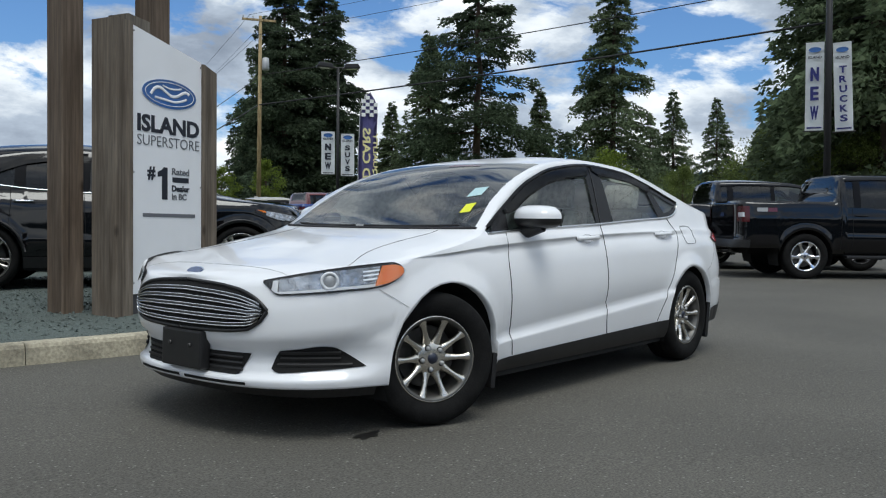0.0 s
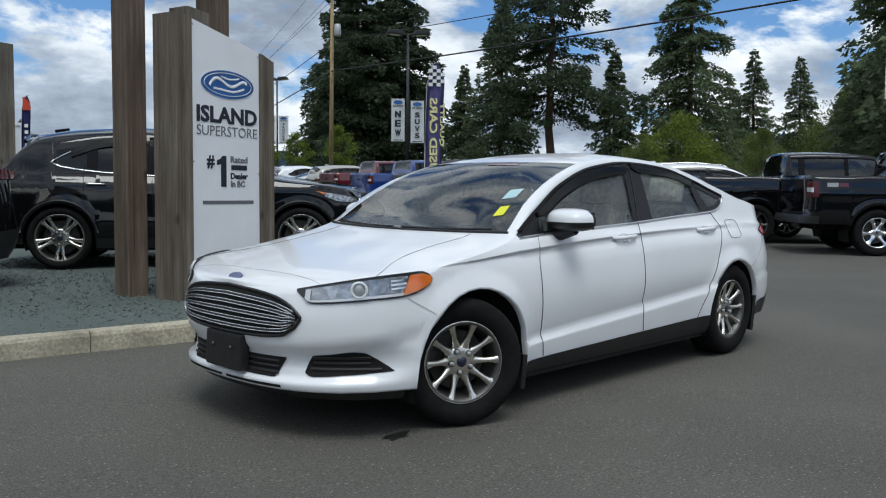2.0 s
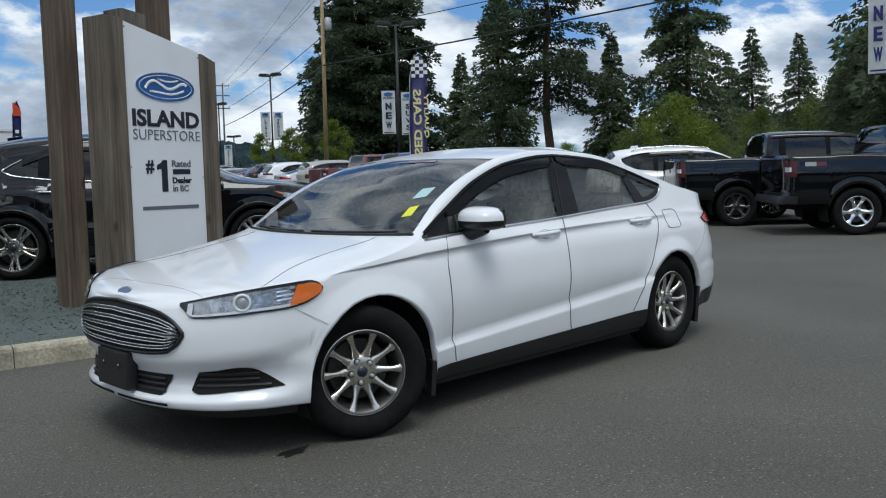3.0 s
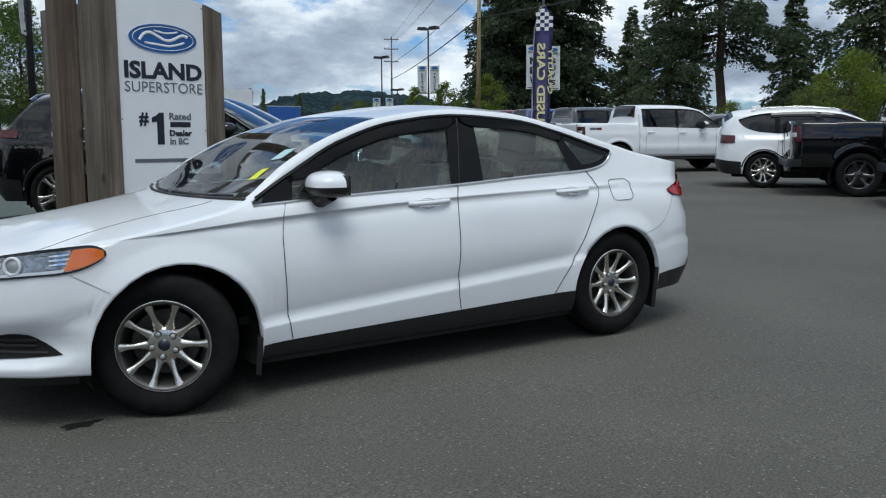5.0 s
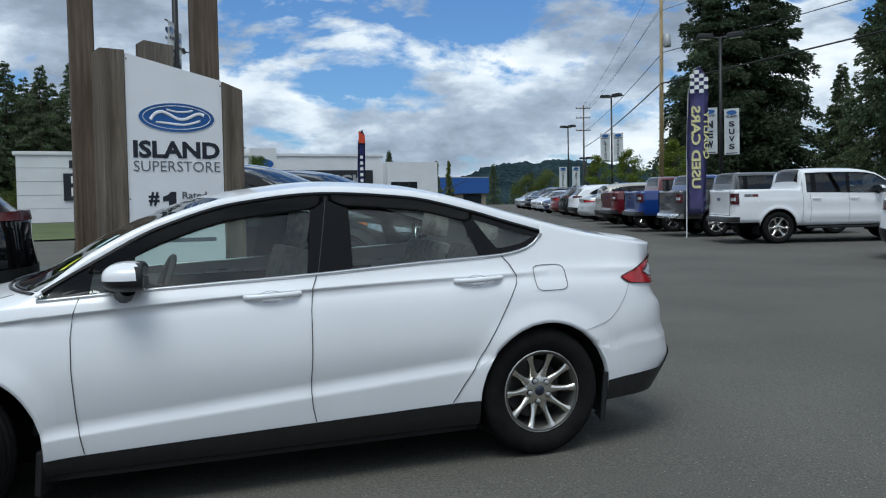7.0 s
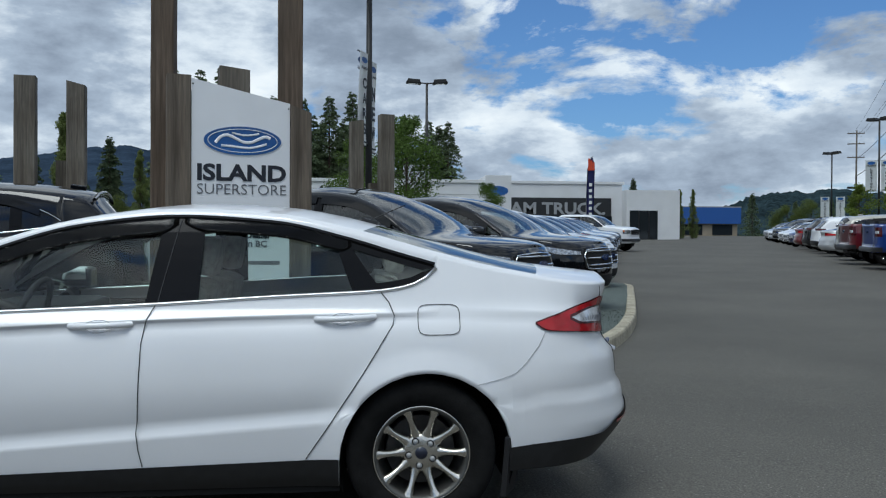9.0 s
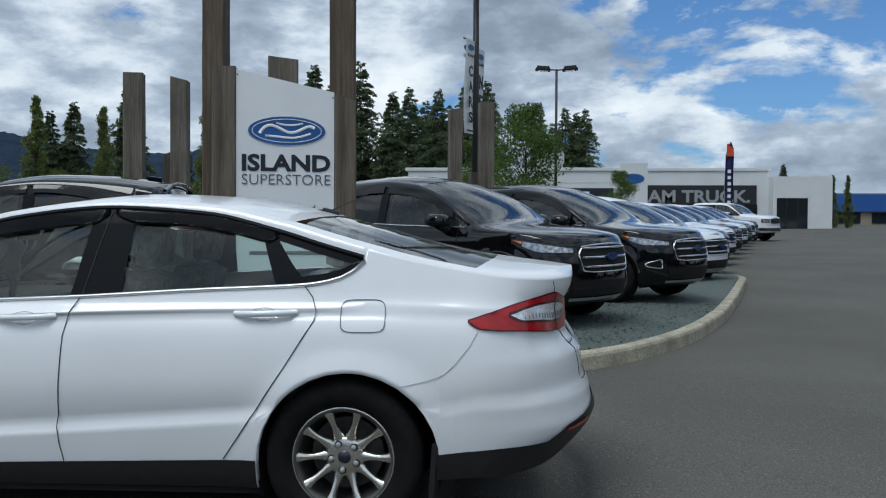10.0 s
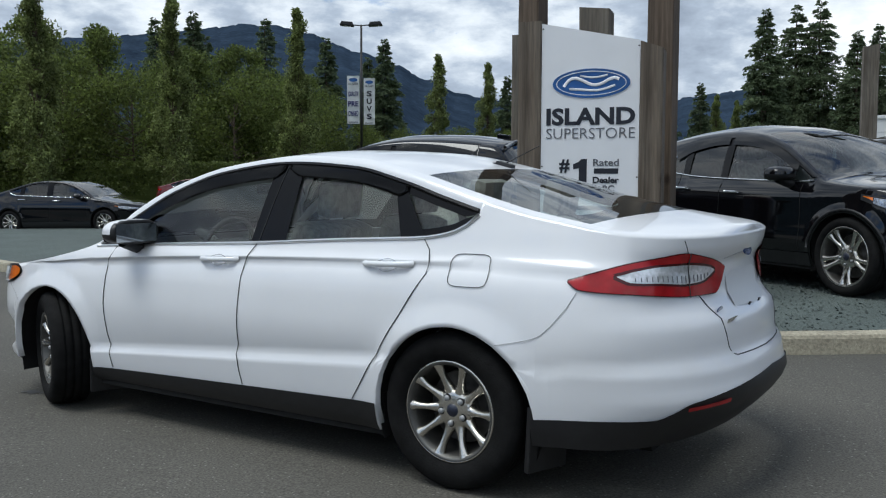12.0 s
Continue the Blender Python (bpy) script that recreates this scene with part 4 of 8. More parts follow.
def mirror_parts(car, x, y, z, side, paint, size=1.0):
    """A door mirror: painted cap, black lower shell with its foot, black bezel and the glass."""
    mm = pose(x, side * (y + 0.055), z, 0, 0, side * 8) @ Matrix.Scale(size, 4)

    def shell(keep):
        bm = bmesh.new()
        bmesh.ops.create_uvsphere(bm, u_segments=28, v_segments=18, radius=1)
        sq = lambda q, e: math.copysign(abs(q) ** e, q)
        bmesh.ops.delete(bm, geom=[f for f in bm.faces if not keep(f.calc_center_median())], context="FACES")
        for v in bm.verts:
            c = v.co.copy()
            out = 0.5 + 0.5 * c.y * side
            v.co = Vector((min(sq(c.x, 0.8) * 0.100, 0.050), sq(c.y, 0.62) * 0.118, sq(c.z, 0.75) * ((0.070 if c.z > 0 else 0.052) * (1.0 - 0.16 * out))))
        return bm
    rear = lambda c: c.x > 0.22
    low = lambda c: c.z < 0.02
    cap_ob = part("mirror_housing", shell(lambda c: not rear(c) and not low(c)), paint, car, smooth=True, m=mm)
    part("mirror_base", shell(lambda c: not rear(c) and low(c)), TRIM, cap_ob, "black plastic lower mirror shell", smooth=True)
    part("mirror_bezel", shell(rear), TRIM, cap_ob, "black bezel", smooth=True)
    foot = tube(bmesh.new(), [(-0.06, -side * 0.175, -0.092), (-0.05, -side * 0.11, -0.082), (-0.03, -side * 0.04, -0.058), (-0.01, 0.03 * side, -0.030)], 0.034, 10)
    part("mirror_foot", foot, TRIM, cap_ob, smooth=True)
    part("mirror_glass", boxed((0.0505, -0.098, -0.036), (0.0535, 0.098, 0.046), 0.0), MIRROR, cap_ob)


def handle_parts(car, sh, x, z, side, paint, length=0.22):
    a, b = sh.p(sh.ux(x - length / 2), z, 0, side), sh.p(sh.ux(x + length / 2), z + 0.006, 0, side)
    out = Vector((0, side, 0))
    bm = bmesh.new()
    pts = [a + out * 0.004, a + (b - a) * 0.12 + out * 0.026, a + (b - a) * 0.35 + out * 0.036, a + (b - a) * 0.65 + out * 0.036, a + (b - a) * 0.9 + out * 0.028, b + out * 0.004]
    tube(bm, pts, 0.0135, 8)
    h = part("door_handle", bm, paint, car, smooth=True)
    part("handle_recess", sh.strip(sh.ux(x - 0.075), sh.ux(x + 0.06), lambda f: z - 0.030 * math.sin(math.pi * (0.08 + 0.84 * f)), lambda f: z + 0.026 * math.sin(math.pi * (0.08 + 0.84 * f)), 8, 2, 0.002, side), SEAM if paint is PAINT_BLACK else SILVER_LENS, h)


def hero_car():
    """The white sedan that the camera goes round."""
    car = thing("sedan", stand(0, 0, 180, -0.009), "white four-door sedan with smoked window visors and silver alloy wheels", "car")
    sh = Shell(SEDAN)
    pc = sh.build()
    part("body", sh.mesh(pc["body"]), PAINT_WHITE, car, "glossy white painted body", smooth=True)
    part("windshield", sh.mesh(pc["windshield"]), WINDSHIELD, car, smooth=True).visible_shadow = False
    part("rear_window", sh.mesh(pc["backlight"]), WINDSHIELD, car, smooth=True).visible_shadow = False
    ux = sh.ux
    for side in (-1, 1):
        q = pc["side%+d" % side]
        for name, a, b in (("front_window", -2, 0.34), ("rear_door_window", 0.34, 1.14), ("quarter_window", 1.14, 3)):
            part(name, sh.mesh(q, lambda x, a=a, b=b: a <= x < b), GLASS, car, smooth=True).visible_shadow = False
        # black pillars and trim round the side windows
        for x0, x1, lean0, lean1 in ((0.224, 0.452, 0.062, 0.016), (1.127, 1.262, -0.085, -0.160), (-0.915, -0.745, 0.03, 0.03)):
            bm = bmesh.new()
            grid = []
            for k in range(7):
                f = k / 6
                row = []
                for m in range(4):
                    x = lerp(x0, x1, m / 3) + lerp(lean0, lean1, m / 3) * f
                    x = min(x, 1.47)
                    row.append(bm.verts.new(sh.p(ux(x), lerp(sh.belt(x), sh.dlo(x), f), 0.004, side)))
                grid.append(row)
            for r0, r1 in zip(grid, grid[1:]):
                for m in range(3):
                    quad = (r0[m], r0[m + 1], r1[m + 1], r1[m])
                    bm.faces.new(quad if side < 0 else quad[::-1])
            part("pillar_trim", bm, PILLAR, car, "gloss black window pillar")
        part("window_surround", sh.line([(x, sh.dlo(x) + 0.004) for x in np.linspace(-0.93, 1.50, 40)], 0.013, side, -0.002), PILLAR, car)
        part("chrome_strip", sh.line([(x, sh.belt(x) - 0.002) for x in np.linspace(-0.955, 1.507, 50)], 0.0085, side, 0.003), SATIN_CHROME, car, "bright chrome strip under the windows", smooth=True)
        # the painted black border of the rear quarter glass
        for over, name in ((True, "upper"), (False, "lower")):
            g0, g1 = (1.08, 1.49) if over else (1.20, 1.49)
            band = lambda x: max(min(0.034, (sh.dlo(x) - sh.belt(x)) * 0.45), 0.002)
            lo = (lambda f: sh.dlo(lerp(g0, g1, f)) - band(lerp(g0, g1, f))) if over else (lambda f: sh.belt(lerp(g0, g1, f)))
            hi = (lambda f: sh.dlo(lerp(g0, g1, f))) if over else (lambda f: sh.belt(lerp(g0, g1, f)) + band(lerp(g0, g1, f)))
            part("glass_border", sh.strip(ux(g0), ux(g1), lo, hi, 18, 2, 0.0015, side), PILLAR, car)
        for x0, x1, deep in ((-0.74, 0.345, 0.070), (0.372, 1.12, 0.058)):
            hi = lambda f, x0=x0, x1=x1: sh.dlo(lerp(x0, x1, f)) + 0.007
            lo = lambda f, x0=x0, x1=x1, deep=deep: max(sh.dlo(lerp(x0, x1, f)) - deep * (0.35 + 0.65 * math.sin(math.pi / 2 * min(1, 7 * f, 12 * (1 - f)))), sh.belt(lerp(x0, x1, f)) + 0.01)
            bm = sh.strip(ux(x0), ux(x1), lo, hi, 30, 5, 0.010, side)
            bmesh.ops.solidify(bm, geom=bm.faces, thickness=0.004)
            part("window_visor", bm, SMOKED, car, "smoked acrylic rain visor", smooth=True)
        part("pillar_gap", sh.line([(lerp(0.278, 0.360, f), lerp(sh.belt(0.28), sh.dlo(0.36), f)) for f in np.linspace(0.0, 0.97, 7)], 0.0022, side, 0.006), SEAM, car)
        # black sill and its flap-ended ends
        part("sill", sh.strip(ux(-0.950), ux(1.063), lambda f: 0.215, lambda f: lerp(0.286, 0.341, f ** 0.85), 30, 4, 0.006, side), TRIM, car, "black plastic sill", smooth=True)
        part("rear_valance", sh.strip(ux(1.815), sh.u[-1], lambda f: 0.262 + 0.03 * f, table((0, 0.370), (0.22, 0.388), (0.375, 0.392), (0.43, 0.416), (0.49, 0.450), (0.75, 0.487), (1, 0.505)), 60, 5, 0.006, side), TRIM, car, "black plastic lower rear bumper", smooth=True)
        for x, z0, tall in ((-0.945, 0.140, 0.19), (1.822, 0.145, 0.27)):
            y = side * (sh.wid(x) - 0.11)
            part("mud_flap", boxed((-0.014, -0.10, 0.0), (0.014, 0.10, tall), 0.008, pose(x, y, z0, 0, 5, side * 22)), TRIM, car, "black rubber mud flap")
        # panel gaps
        seams = {"front_door": [(-0.785, 0.966), (-0.812, 0.90), (-0.826, 0.80), (-0.828, 0.66), (-0.818, 0.50), (-0.806, 0.38), (-0.790, 0.298)],
                 "middle_door": [(0.272, 1.013), (0.240, 0.95), (0.224, 0.85), (0.215, 0.62), (0.206, 0.47), (0.212, 0.40), (0.228, 0.323)],
                 "rear_door": [(1.246, 1.062), (1.288, 1.012), (1.310, 0.955), (1.303, 0.915), (1.268, 0.862), (1.182, 0.726), (1.035, 0.507), (0.920, 0.341)],
                 "rear_bumper": [(1.667, 0.652), (1.753, 0.668), (1.815, 0.684), (1.850, 0.700), (1.893, 0.740), (1.955, 0.812), (1.992, 0.872)],
                 "front_bumper": [(-1.810, 0.711), (-1.731, 0.667), (-1.655, 0.622)]}
        for key, pts in seams.items():
            part("panel_gap", sh.line(pts, 0.0012 if "bumper" in key else 0.0023, side, 0.0026), GAP_CREASE_GREY if "bumper" in key else SEAM, car)
        handle_parts(car, sh, 0.048, 0.926, side, PAINT_WHITE, 0.26)
        handle_parts(car, sh, 1.094, 0.943, side, PAINT_WHITE, 0.26)
        mirror_parts(car, -0.570, 0.852, 1.045, side, PAINT_WHITE, 1.17)
        # headlamps
        u0, u1 = sh.uy(0.497), ux(-1.655)
        hi = table((0, 0.746), (0.095, 0.759), (0.312, 0.786), (0.542, 0.809), (0.746, 0.823), (0.903, 0.829), (0.976, 0.814), (1, 0.796))
        lo = table((0, 0.744), (0.06, 0.715), (0.12, 0.690), (0.325, 0.697), (0.518, 0.708), (0.723, 0.718), (0.832, 0.730), (0.952, 0.764), (1, 0.792))

        def across(f0, f1, c0, c1, nu=14, nz=3, off=0.010):
            """A band of the lamp from f0 to f1 along it, between two shares of its height."""
            at = lambda f, c: lerp(lo(lerp(f0, f1, f)), hi(lerp(f0, f1, f)), c)
            return sh.strip(lerp(u0, u1, f0), lerp(u0, u1, f1), lambda f: at(f, c0), lambda f: at(f, c1), nu, nz, off, side)
        lamp = part("headlamp", sh.strip(u0, u1, lambda f: lo(f) - 0.005, lambda f: hi(f) + 0.006, 40, 4, 0.004, side), TRIM, car, "clear headlamp with an amber corner", smooth=True)
        part("reflector", across(0.08, 0.80, 0.12, 0.92, 30, 6, 0.006), LAMP_CHROME, lamp, smooth=False)
        part("lamp_bar", across(0.07, 0.80, 0.05, 0.17, 26, 2, 0.012), OVAL_SILVER, lamp, "bright silver strip along the lower edge", smooth=True)
        part("lamp_bar", across(0.075, 0.115, 0.10, 0.88, 4, 4, 0.012), OVAL_SILVER, lamp, smooth=True)
        for c in (0.36, 0.54, 0.72):
            part("reflector_step", across(0.67, 0.79, c, c + 0.07, 6, 1, 0.011), CHROME, lamp, smooth=True)
        bm = bmesh.new()
        turn_lo, turn_hi = 0.745, 0.815
        rows = []
        for i in range(13):
            row = []
            for j in range(6):
                c = lerp(0.07, 0.93, j / 5)
                f = lerp(lerp(turn_lo, turn_hi, c), 0.985, i / 12)
                row.append(bm.verts.new(sh.p(lerp(u0, u1, f), lerp(lo(f), hi(f), c), 0.013, side)))
            rows.append(row)
        for r0, r1 in zip(rows, rows[1:]):
            for j in range(5):
                q4 = (r0[j], r1[j], r1[j + 1], r0[j + 1])
                bm.faces.new(q4 if side < 0 else q4[::-1])
        part("turn_signal", bm, AMBER, lamp, "orange turn signal", smooth=True)
        f, r = 0.45, 0.043
        x, y, nx, ny = sh.at(lerp(u0, u1, f))
        d = Vector((nx, side * ny, 0.1)).to_track_quat("-Y", "Z").to_matrix().to_4x4()
        where = Matrix.Translation(sh.p(lerp(u0, u1, f), lerp(lo(f), hi(f), 0.50), 0.010, side)) @ d
        part("projector_ring", lathe(bmesh.new(), [(r * 0.66, -0.002), (r * 0.76, -0.009), (r * 0.92, -0.009), (r, -0.004), (r, 0.004)], 28), OVAL_SILVER, lamp, "round bright projector ring", smooth=True, m=where)
        part("projector", lathe(bmesh.new(), [(0.0, -0.009), (r * 0.35, -0.008), (r * 0.55, -0.004), (r * 0.70, 0.0)], 24), STEEL_GREY, lamp, "grey glass projector lens", smooth=True, m=where)
        part("lens", sh.strip(u0, u1, lo, hi, 40, 5, 0.020, side), GLASS_CLEAR, lamp, smooth=True).visible_shadow = False
        # lower corner pockets
        a, b = sh.uy(0.535), ux(-1.862)
        hi2, lo2 = table((0, 0.352), (0.077, 0.427), (0.28, 0.437), (0.527, 0.451), (0.66, 0.446), (0.77, 0.424), (0.906, 0.388), (1, 0.358)), table((0, 0.346), (0.077, 0.329), (0.396, 0.338), (0.735, 0.347), (1, 0.355))
        pocket = part("corner_vent", sh.strip(a, b, lo2, hi2, 24, 4, 0.004, side), DARK, car, "black corner vent in the front bumper")
        for z in (0.364, 0.392, 0.420):
            part("vent_slat", sh.line([(lerp(a, b, f), z) for f in ((0.06, 0.3, 0.62, 0.86) if z < 0.37 else (0.09, 0.3, 0.6, 0.74))], 0.009, side, 0.005, by="u"), TRIM, pocket)
        # tail lamps
        t0, t1 = ux(1.955), sh.uy(0.268, True)
        thi = table((0, 0.915), (0.156, 0.952), (0.301, 0.978), (0.476, 0.997), (0.611, 1.008), (0.756, 0.990), (0.95, 0.955), (1, 0.940))
        tlo = table((0, 0.911), (0.048, 0.885), (0.097, 0.879), (0.291, 0.867), (0.67, 0.843), (0.883, 0.841), (0.95, 0.880), (1, 0.936))
        part("lamp_rim", sh.strip(t0 - 0.007, t1 + 0.004, lambda f: tlo(f) - 0.0035, lambda f: thi(f) + 0.0035, 44, 5, 0.007, side), RED_DEEP, car, smooth=True)
        tail = part("tail_lamp", sh.strip(t0, t1, tlo, thi, 44, 5, 0.012, side), RED_LENS, car, "red tail lamp with a clear centre", smooth=True)
        c0, c1 = lerp(t0, t1, 0.225), lerp(t0, t1, 0.875)
        chi = table((0, 0.934), (0.17, 0.952), (0.381, 0.963), (0.606, 0.964), (0.93, 0.947), (1, 0.933))
        clo = table((0, 0.932), (0.113, 0.909), (0.352, 0.902), (0.62, 0.891), (0.804, 0.895), (1, 0.931))
        part("lamp_edge", sh.strip(c0 - 0.014, c1 + 0.010, lambda f: clo(f) - 0.009, lambda f: chi(f) + 0.009, 30, 4, 0.0135, side), RED_DEEP, tail, "deep red inner rim", smooth=True)
        part("clear_lens", sh.strip(c0, c1, clo, chi, 30, 4, 0.015, side), SILVER_LENS, tail, "clear ribbed reverse lamp", smooth=True)
        for k in range(17):
            f = 0.14 + 0.80 * k / 17
            u = lerp(c0, c1, f)
            part("lens_rib", sh.line([(u, clo(f) + 0.006), (u, lerp(clo(f), chi(f), 0.45))], 0.0022, side, 0.0165, by="u", dense=False), INK_GREY, tail)
        part("lamp_gap", sh.line([(lerp(t0, t1, 0.645), z) for z in np.linspace(0.838, 1.010, 6)], 0.0022, side, 0.0165, by="u"), SEAM, tail)
        ub = lerp(t0, t1, 0.645)
        part("panel_gap", sh.line([(ub - 0.03, 1.060), (ub - 0.014, 1.030), (ub, 1.006)], 0.0022, side, 0.0, by="u"), SEAM, car)
        part("panel_gap", sh.line([(lerp(t0, t1, 0.74), 0.838), (sh.uy(0.424, True), 0.745), (sh.uy(0.386, True), 0.630), (sh.uy(0.365, True), 0.602), (sh.uy(0.33, True), 0.592), (sh.u[-1], 0.586)], 0.0026, side, 0.0, by="u"), SEAM, car)
        # the shadow line along the lid crease, drawn as a thin grey bar
        part("crease_shade_bar", sh.line([(sh.uy(0.27, True), 0.972), (sh.uy(0.15, True), 0.984), (sh.u[-1], 0.990)], 0.0022, side, 0.0, by="u"), GAP_CREASE_GREY, car)
        # bonnet shut line and the wing edge
        for way, thick, material in ((((-1.955, 0.985), (-1.90, 0.925), (-1.82, 0.845), (-1.70, 0.750), (-1.56, 0.685), (-1.40, 0.655), (-1.25, 0.650), (-1.10, 0.668), (-0.98, 0.70)), 0.0015, SEAM),
                                     (((-2.155, 0.985), (-2.135, 0.90), (-2.122, 0.75), (-2.116, 0.55), (-2.117, 0.35), (-2.121, 0.15), (-2.125, 0.02)), 0.0012, GAP_CREASE_GREY)):
            fine = smooth_line([(x, t, 0) for x, t in way], 0.02)
            part("panel_gap", tube(bmesh.new(), [cap(sh, q.x, q.y, side, 0.0004) for q in fine], thick, 5), material, car)
    # grille
    w = sh.uy(0.531)
    ghi = table((0, 0.737), (0.413, 0.726), (0.683, 0.708), (0.841, 0.681), (0.937, 0.650), (1, 0.618))
    glo = table((0, 0.508), (0.175, 0.509), (0.556, 0.514), (0.841, 0.530), (0.889, 0.549), (0.985, 0.587), (1, 0.610))
    grille = None
    for side in (-1, 1):
        g = part("grille" if grille is None else "grille_half", sh.strip(0, w, glo, ghi, 24, 5, 0.005, side), DARK, grille or car, "black grille with bright horizontal bars" if grille is None else "")
        grille = grille or g
        part("grille_rim", sh.line([(w * f, ghi(f)) for f in np.linspace(0, 1, 18)] + [(w * f, glo(f)) for f in np.linspace(1, 0, 18)], 0.009, side, 0.005, by="u"), TRIM, grille, smooth=True)
        part("lower_intake", sh.strip(0, sh.uy(0.432), lambda f: 0.313 + 0.095 * max(0, (f - 0.86) / 0.14), lambda f: 0.412, 22, 3, 0.005, side), DARK, car, "black lower air intake")
        for z in (0.336, 0.362, 0.388):
            part("intake_slat", sh.line([(sh.uy(0.39) * f, z) for f in np.linspace(0, 1, 8)], 0.008, side, 0.008, by="u"), TRIM, car)
        part("lip_slot", sh.strip(0.02, sh.uy(0.425), lambda f: 0.269, lambda f: 0.283, 12, 1, 0.004, side), DARK, car)
        # black strip that stands in for the dark shadow under the lip
        part("lip_shade_strip", sh.strip(0, ux(-1.80), lambda f: 0.212, lambda f: 0.262, 24, 1, -0.012, side), TRIM, car)
    for k in range(5):
        c = 0.14 + 0.170 * k
        end = 0.965 - 0.05 * abs(c - 0.52) * 2
        across = [(-1, f) for f in np.linspace(end, 0.03, 15)] + [(1, f) for f in np.linspace(0.03, end, 15)]
        for name, drop, r, off, material in (("grille_bar", -0.009, 0.0034, 0.012, CHROME), ("grille_bar", 0.005, 0.0034, 0.014, CHROME), ("grille_slat", 0.0, 0.010, 0.005, TRIM)):
            part(name, tube(bmesh.new(), [sh.p(w * f, lerp(glo(f), ghi(f), c) - drop, off, sd) for sd, f in across], r, 7), material, grille, smooth=True)
    part("plate_bracket", boxed((-0.022, -0.160, 0.0), (0.035, 0.160, 0.182), 0.012, pose(-2.290, -0.024, 0.318, 0, 2, 0)), TRIM, car, "black empty number plate bracket")
    for y in (-0.10, 0.06):
        part("bracket_bolt", lathe(bmesh.new(), [(0, 0.008), (0.009, 0.006), (0.011, 0.0)], 12), STEEL, car, m=Matrix.Translation((-2.312, y, 0.43)) @ Matrix.Rotation(radians(90), 4, "Z"))
    part("badge_rim", plate(ellipse(0.064, 0.028), 0.004), CHROME, car, m=Matrix.Translation((-2.210, 0, 0.779)) @ Matrix.Rotation(radians(-90), 4, "Z") @ Matrix.Rotation(radians(-52), 4, "X"))
    part("front_badge", plate(ellipse(0.058, 0.023), 0.006), BADGE_BLUE, car, "small blue oval badge", m=Matrix.Translation((-2.213, 0, 0.780)) @ Matrix.Rotation(radians(-90), 4, "Z") @ Matrix.Rotation(radians(-52), 4, "X"))
    # boot: badge, number plate recess, emblem
    rearm = lambda y, z, tilt=0: Matrix.Translation((sh.p(sh.uy(abs(y), True), z).x + 0.004, y, z)) @ Matrix.Rotation(radians(90), 4, "Z") @ Matrix.Rotation(radians(tilt), 4, "X")
    part("rear_badge", plate(ellipse(0.058, 0.024), 0.006), BADGE_BLUE, car, "small blue oval badge", m=rearm(0, 0.992, -8))
    part("side_emblem", plate(ellipse(0.032, 0.014), 0.004), BADGE_BLUE, car, m=rearm(-0.378, 0.776, 24))
    part("name_bar", plate([(-0.06, -0.008), (0.06, -0.008), (0.06, 0.008), (-0.06, 0.008)], 0.004), CHROME, car, m=rearm(-0.335, 0.735, 14))
    # dimmer copy of the body white: the shade of the plate recess
    recess = mat("shaded_white", (0.62, 0.63, 0.64), rough=0.4)
    for side in (-1, 1):
        part("plate_recess", sh.strip(sh.uy(0.24, True), sh.u[-1], lambda f: 0.775 - 0.01 * f, lambda f: 0.895 + 0.02 * min(1, f * 3), 10, 2, 0.003, side), recess, car, smooth=True)
    for y in (-0.075, 0.075):
        part("plate_fixing", boxed((-0.012, -0.006, -0.008), (0.012, 0.0, 0.008), 0.002), TRIM, car, m=rearm(y, 0.770, 24))
    part("reflector_strip", sh.strip(sh.uy(0.66, True), sh.uy(0.46, True), lambda f: 0.418 + 0.012 * f, lambda f: 0.434 + 0.014 * f, 6, 1, 0.010, -1), RED_LENS, car)
    # fuel flap
    fx0, fx1, fz0, fz1 = 1.415, 1.602, 0.870, 1.000
    sgn = lambda q: math.copysign(abs(q) ** 0.42, q)
    ring = [((fx0 + fx1) / 2 + (fx1 - fx0) / 2 * sgn(math.cos(a)), (fz0 + fz1) / 2 + (fz1 - fz0) / 2 * sgn(math.sin(a))) for a in np.linspace(0, math.tau, 41)]
    part("fuel_flap_gap", sh.line(ring, 0.0016, -1, 0.0036), SEAM, car)
    # roof: aerial, wipers, stickers
    top = cap(sh, 1.10, 0.0)
    bm = bmesh.new()
    box(bm, (-0.060, -0.024, -0.012), (0.060, 0.024, 0.018), 0.010)
    for v in bm.verts:
        if v.co.z > 0.0:
            v.co.x = v.co.x * 0.75 + 0.010
    fin = part("aerial_base", bm, TRIM, car, m=Matrix.Translation(top) @ Matrix.Rotation(radians(16), 4, "Y"))
    part("aerial", rod(bmesh.new(), (0.01, 0, 0.015), (0.17, 0, 0.145), 0.0032, 0.002, 8), TRIM, fin)
    for y0, y1 in ((-0.62, -0.02), (0.02, 0.6)):
        pts = [cap(sh, -0.93, abs(lerp(y0, y1, k / 8)) / 0.74, -1 if lerp(y0, y1, k / 8) < 0 else 1, 0.008) + Vector((-0.015 + 0.03 * (k / 8), 0, 0.0)) for k in range(9)]
        part("wiper", tube(bmesh.new(), pts, 0.0065, 6), TRIM, car)
    cow = bmesh.new()
    tube(cow, [cap(sh, -0.955, t, s, 0.003) for s, ts in ((-1, np.linspace(0.95, 0, 12)), (1, np.linspace(0.08, 0.95, 11))) for t in ts], 0.009, 6)
    part("cowl", cow, TRIM, car, "black cowl panel under the windshield", smooth=True)

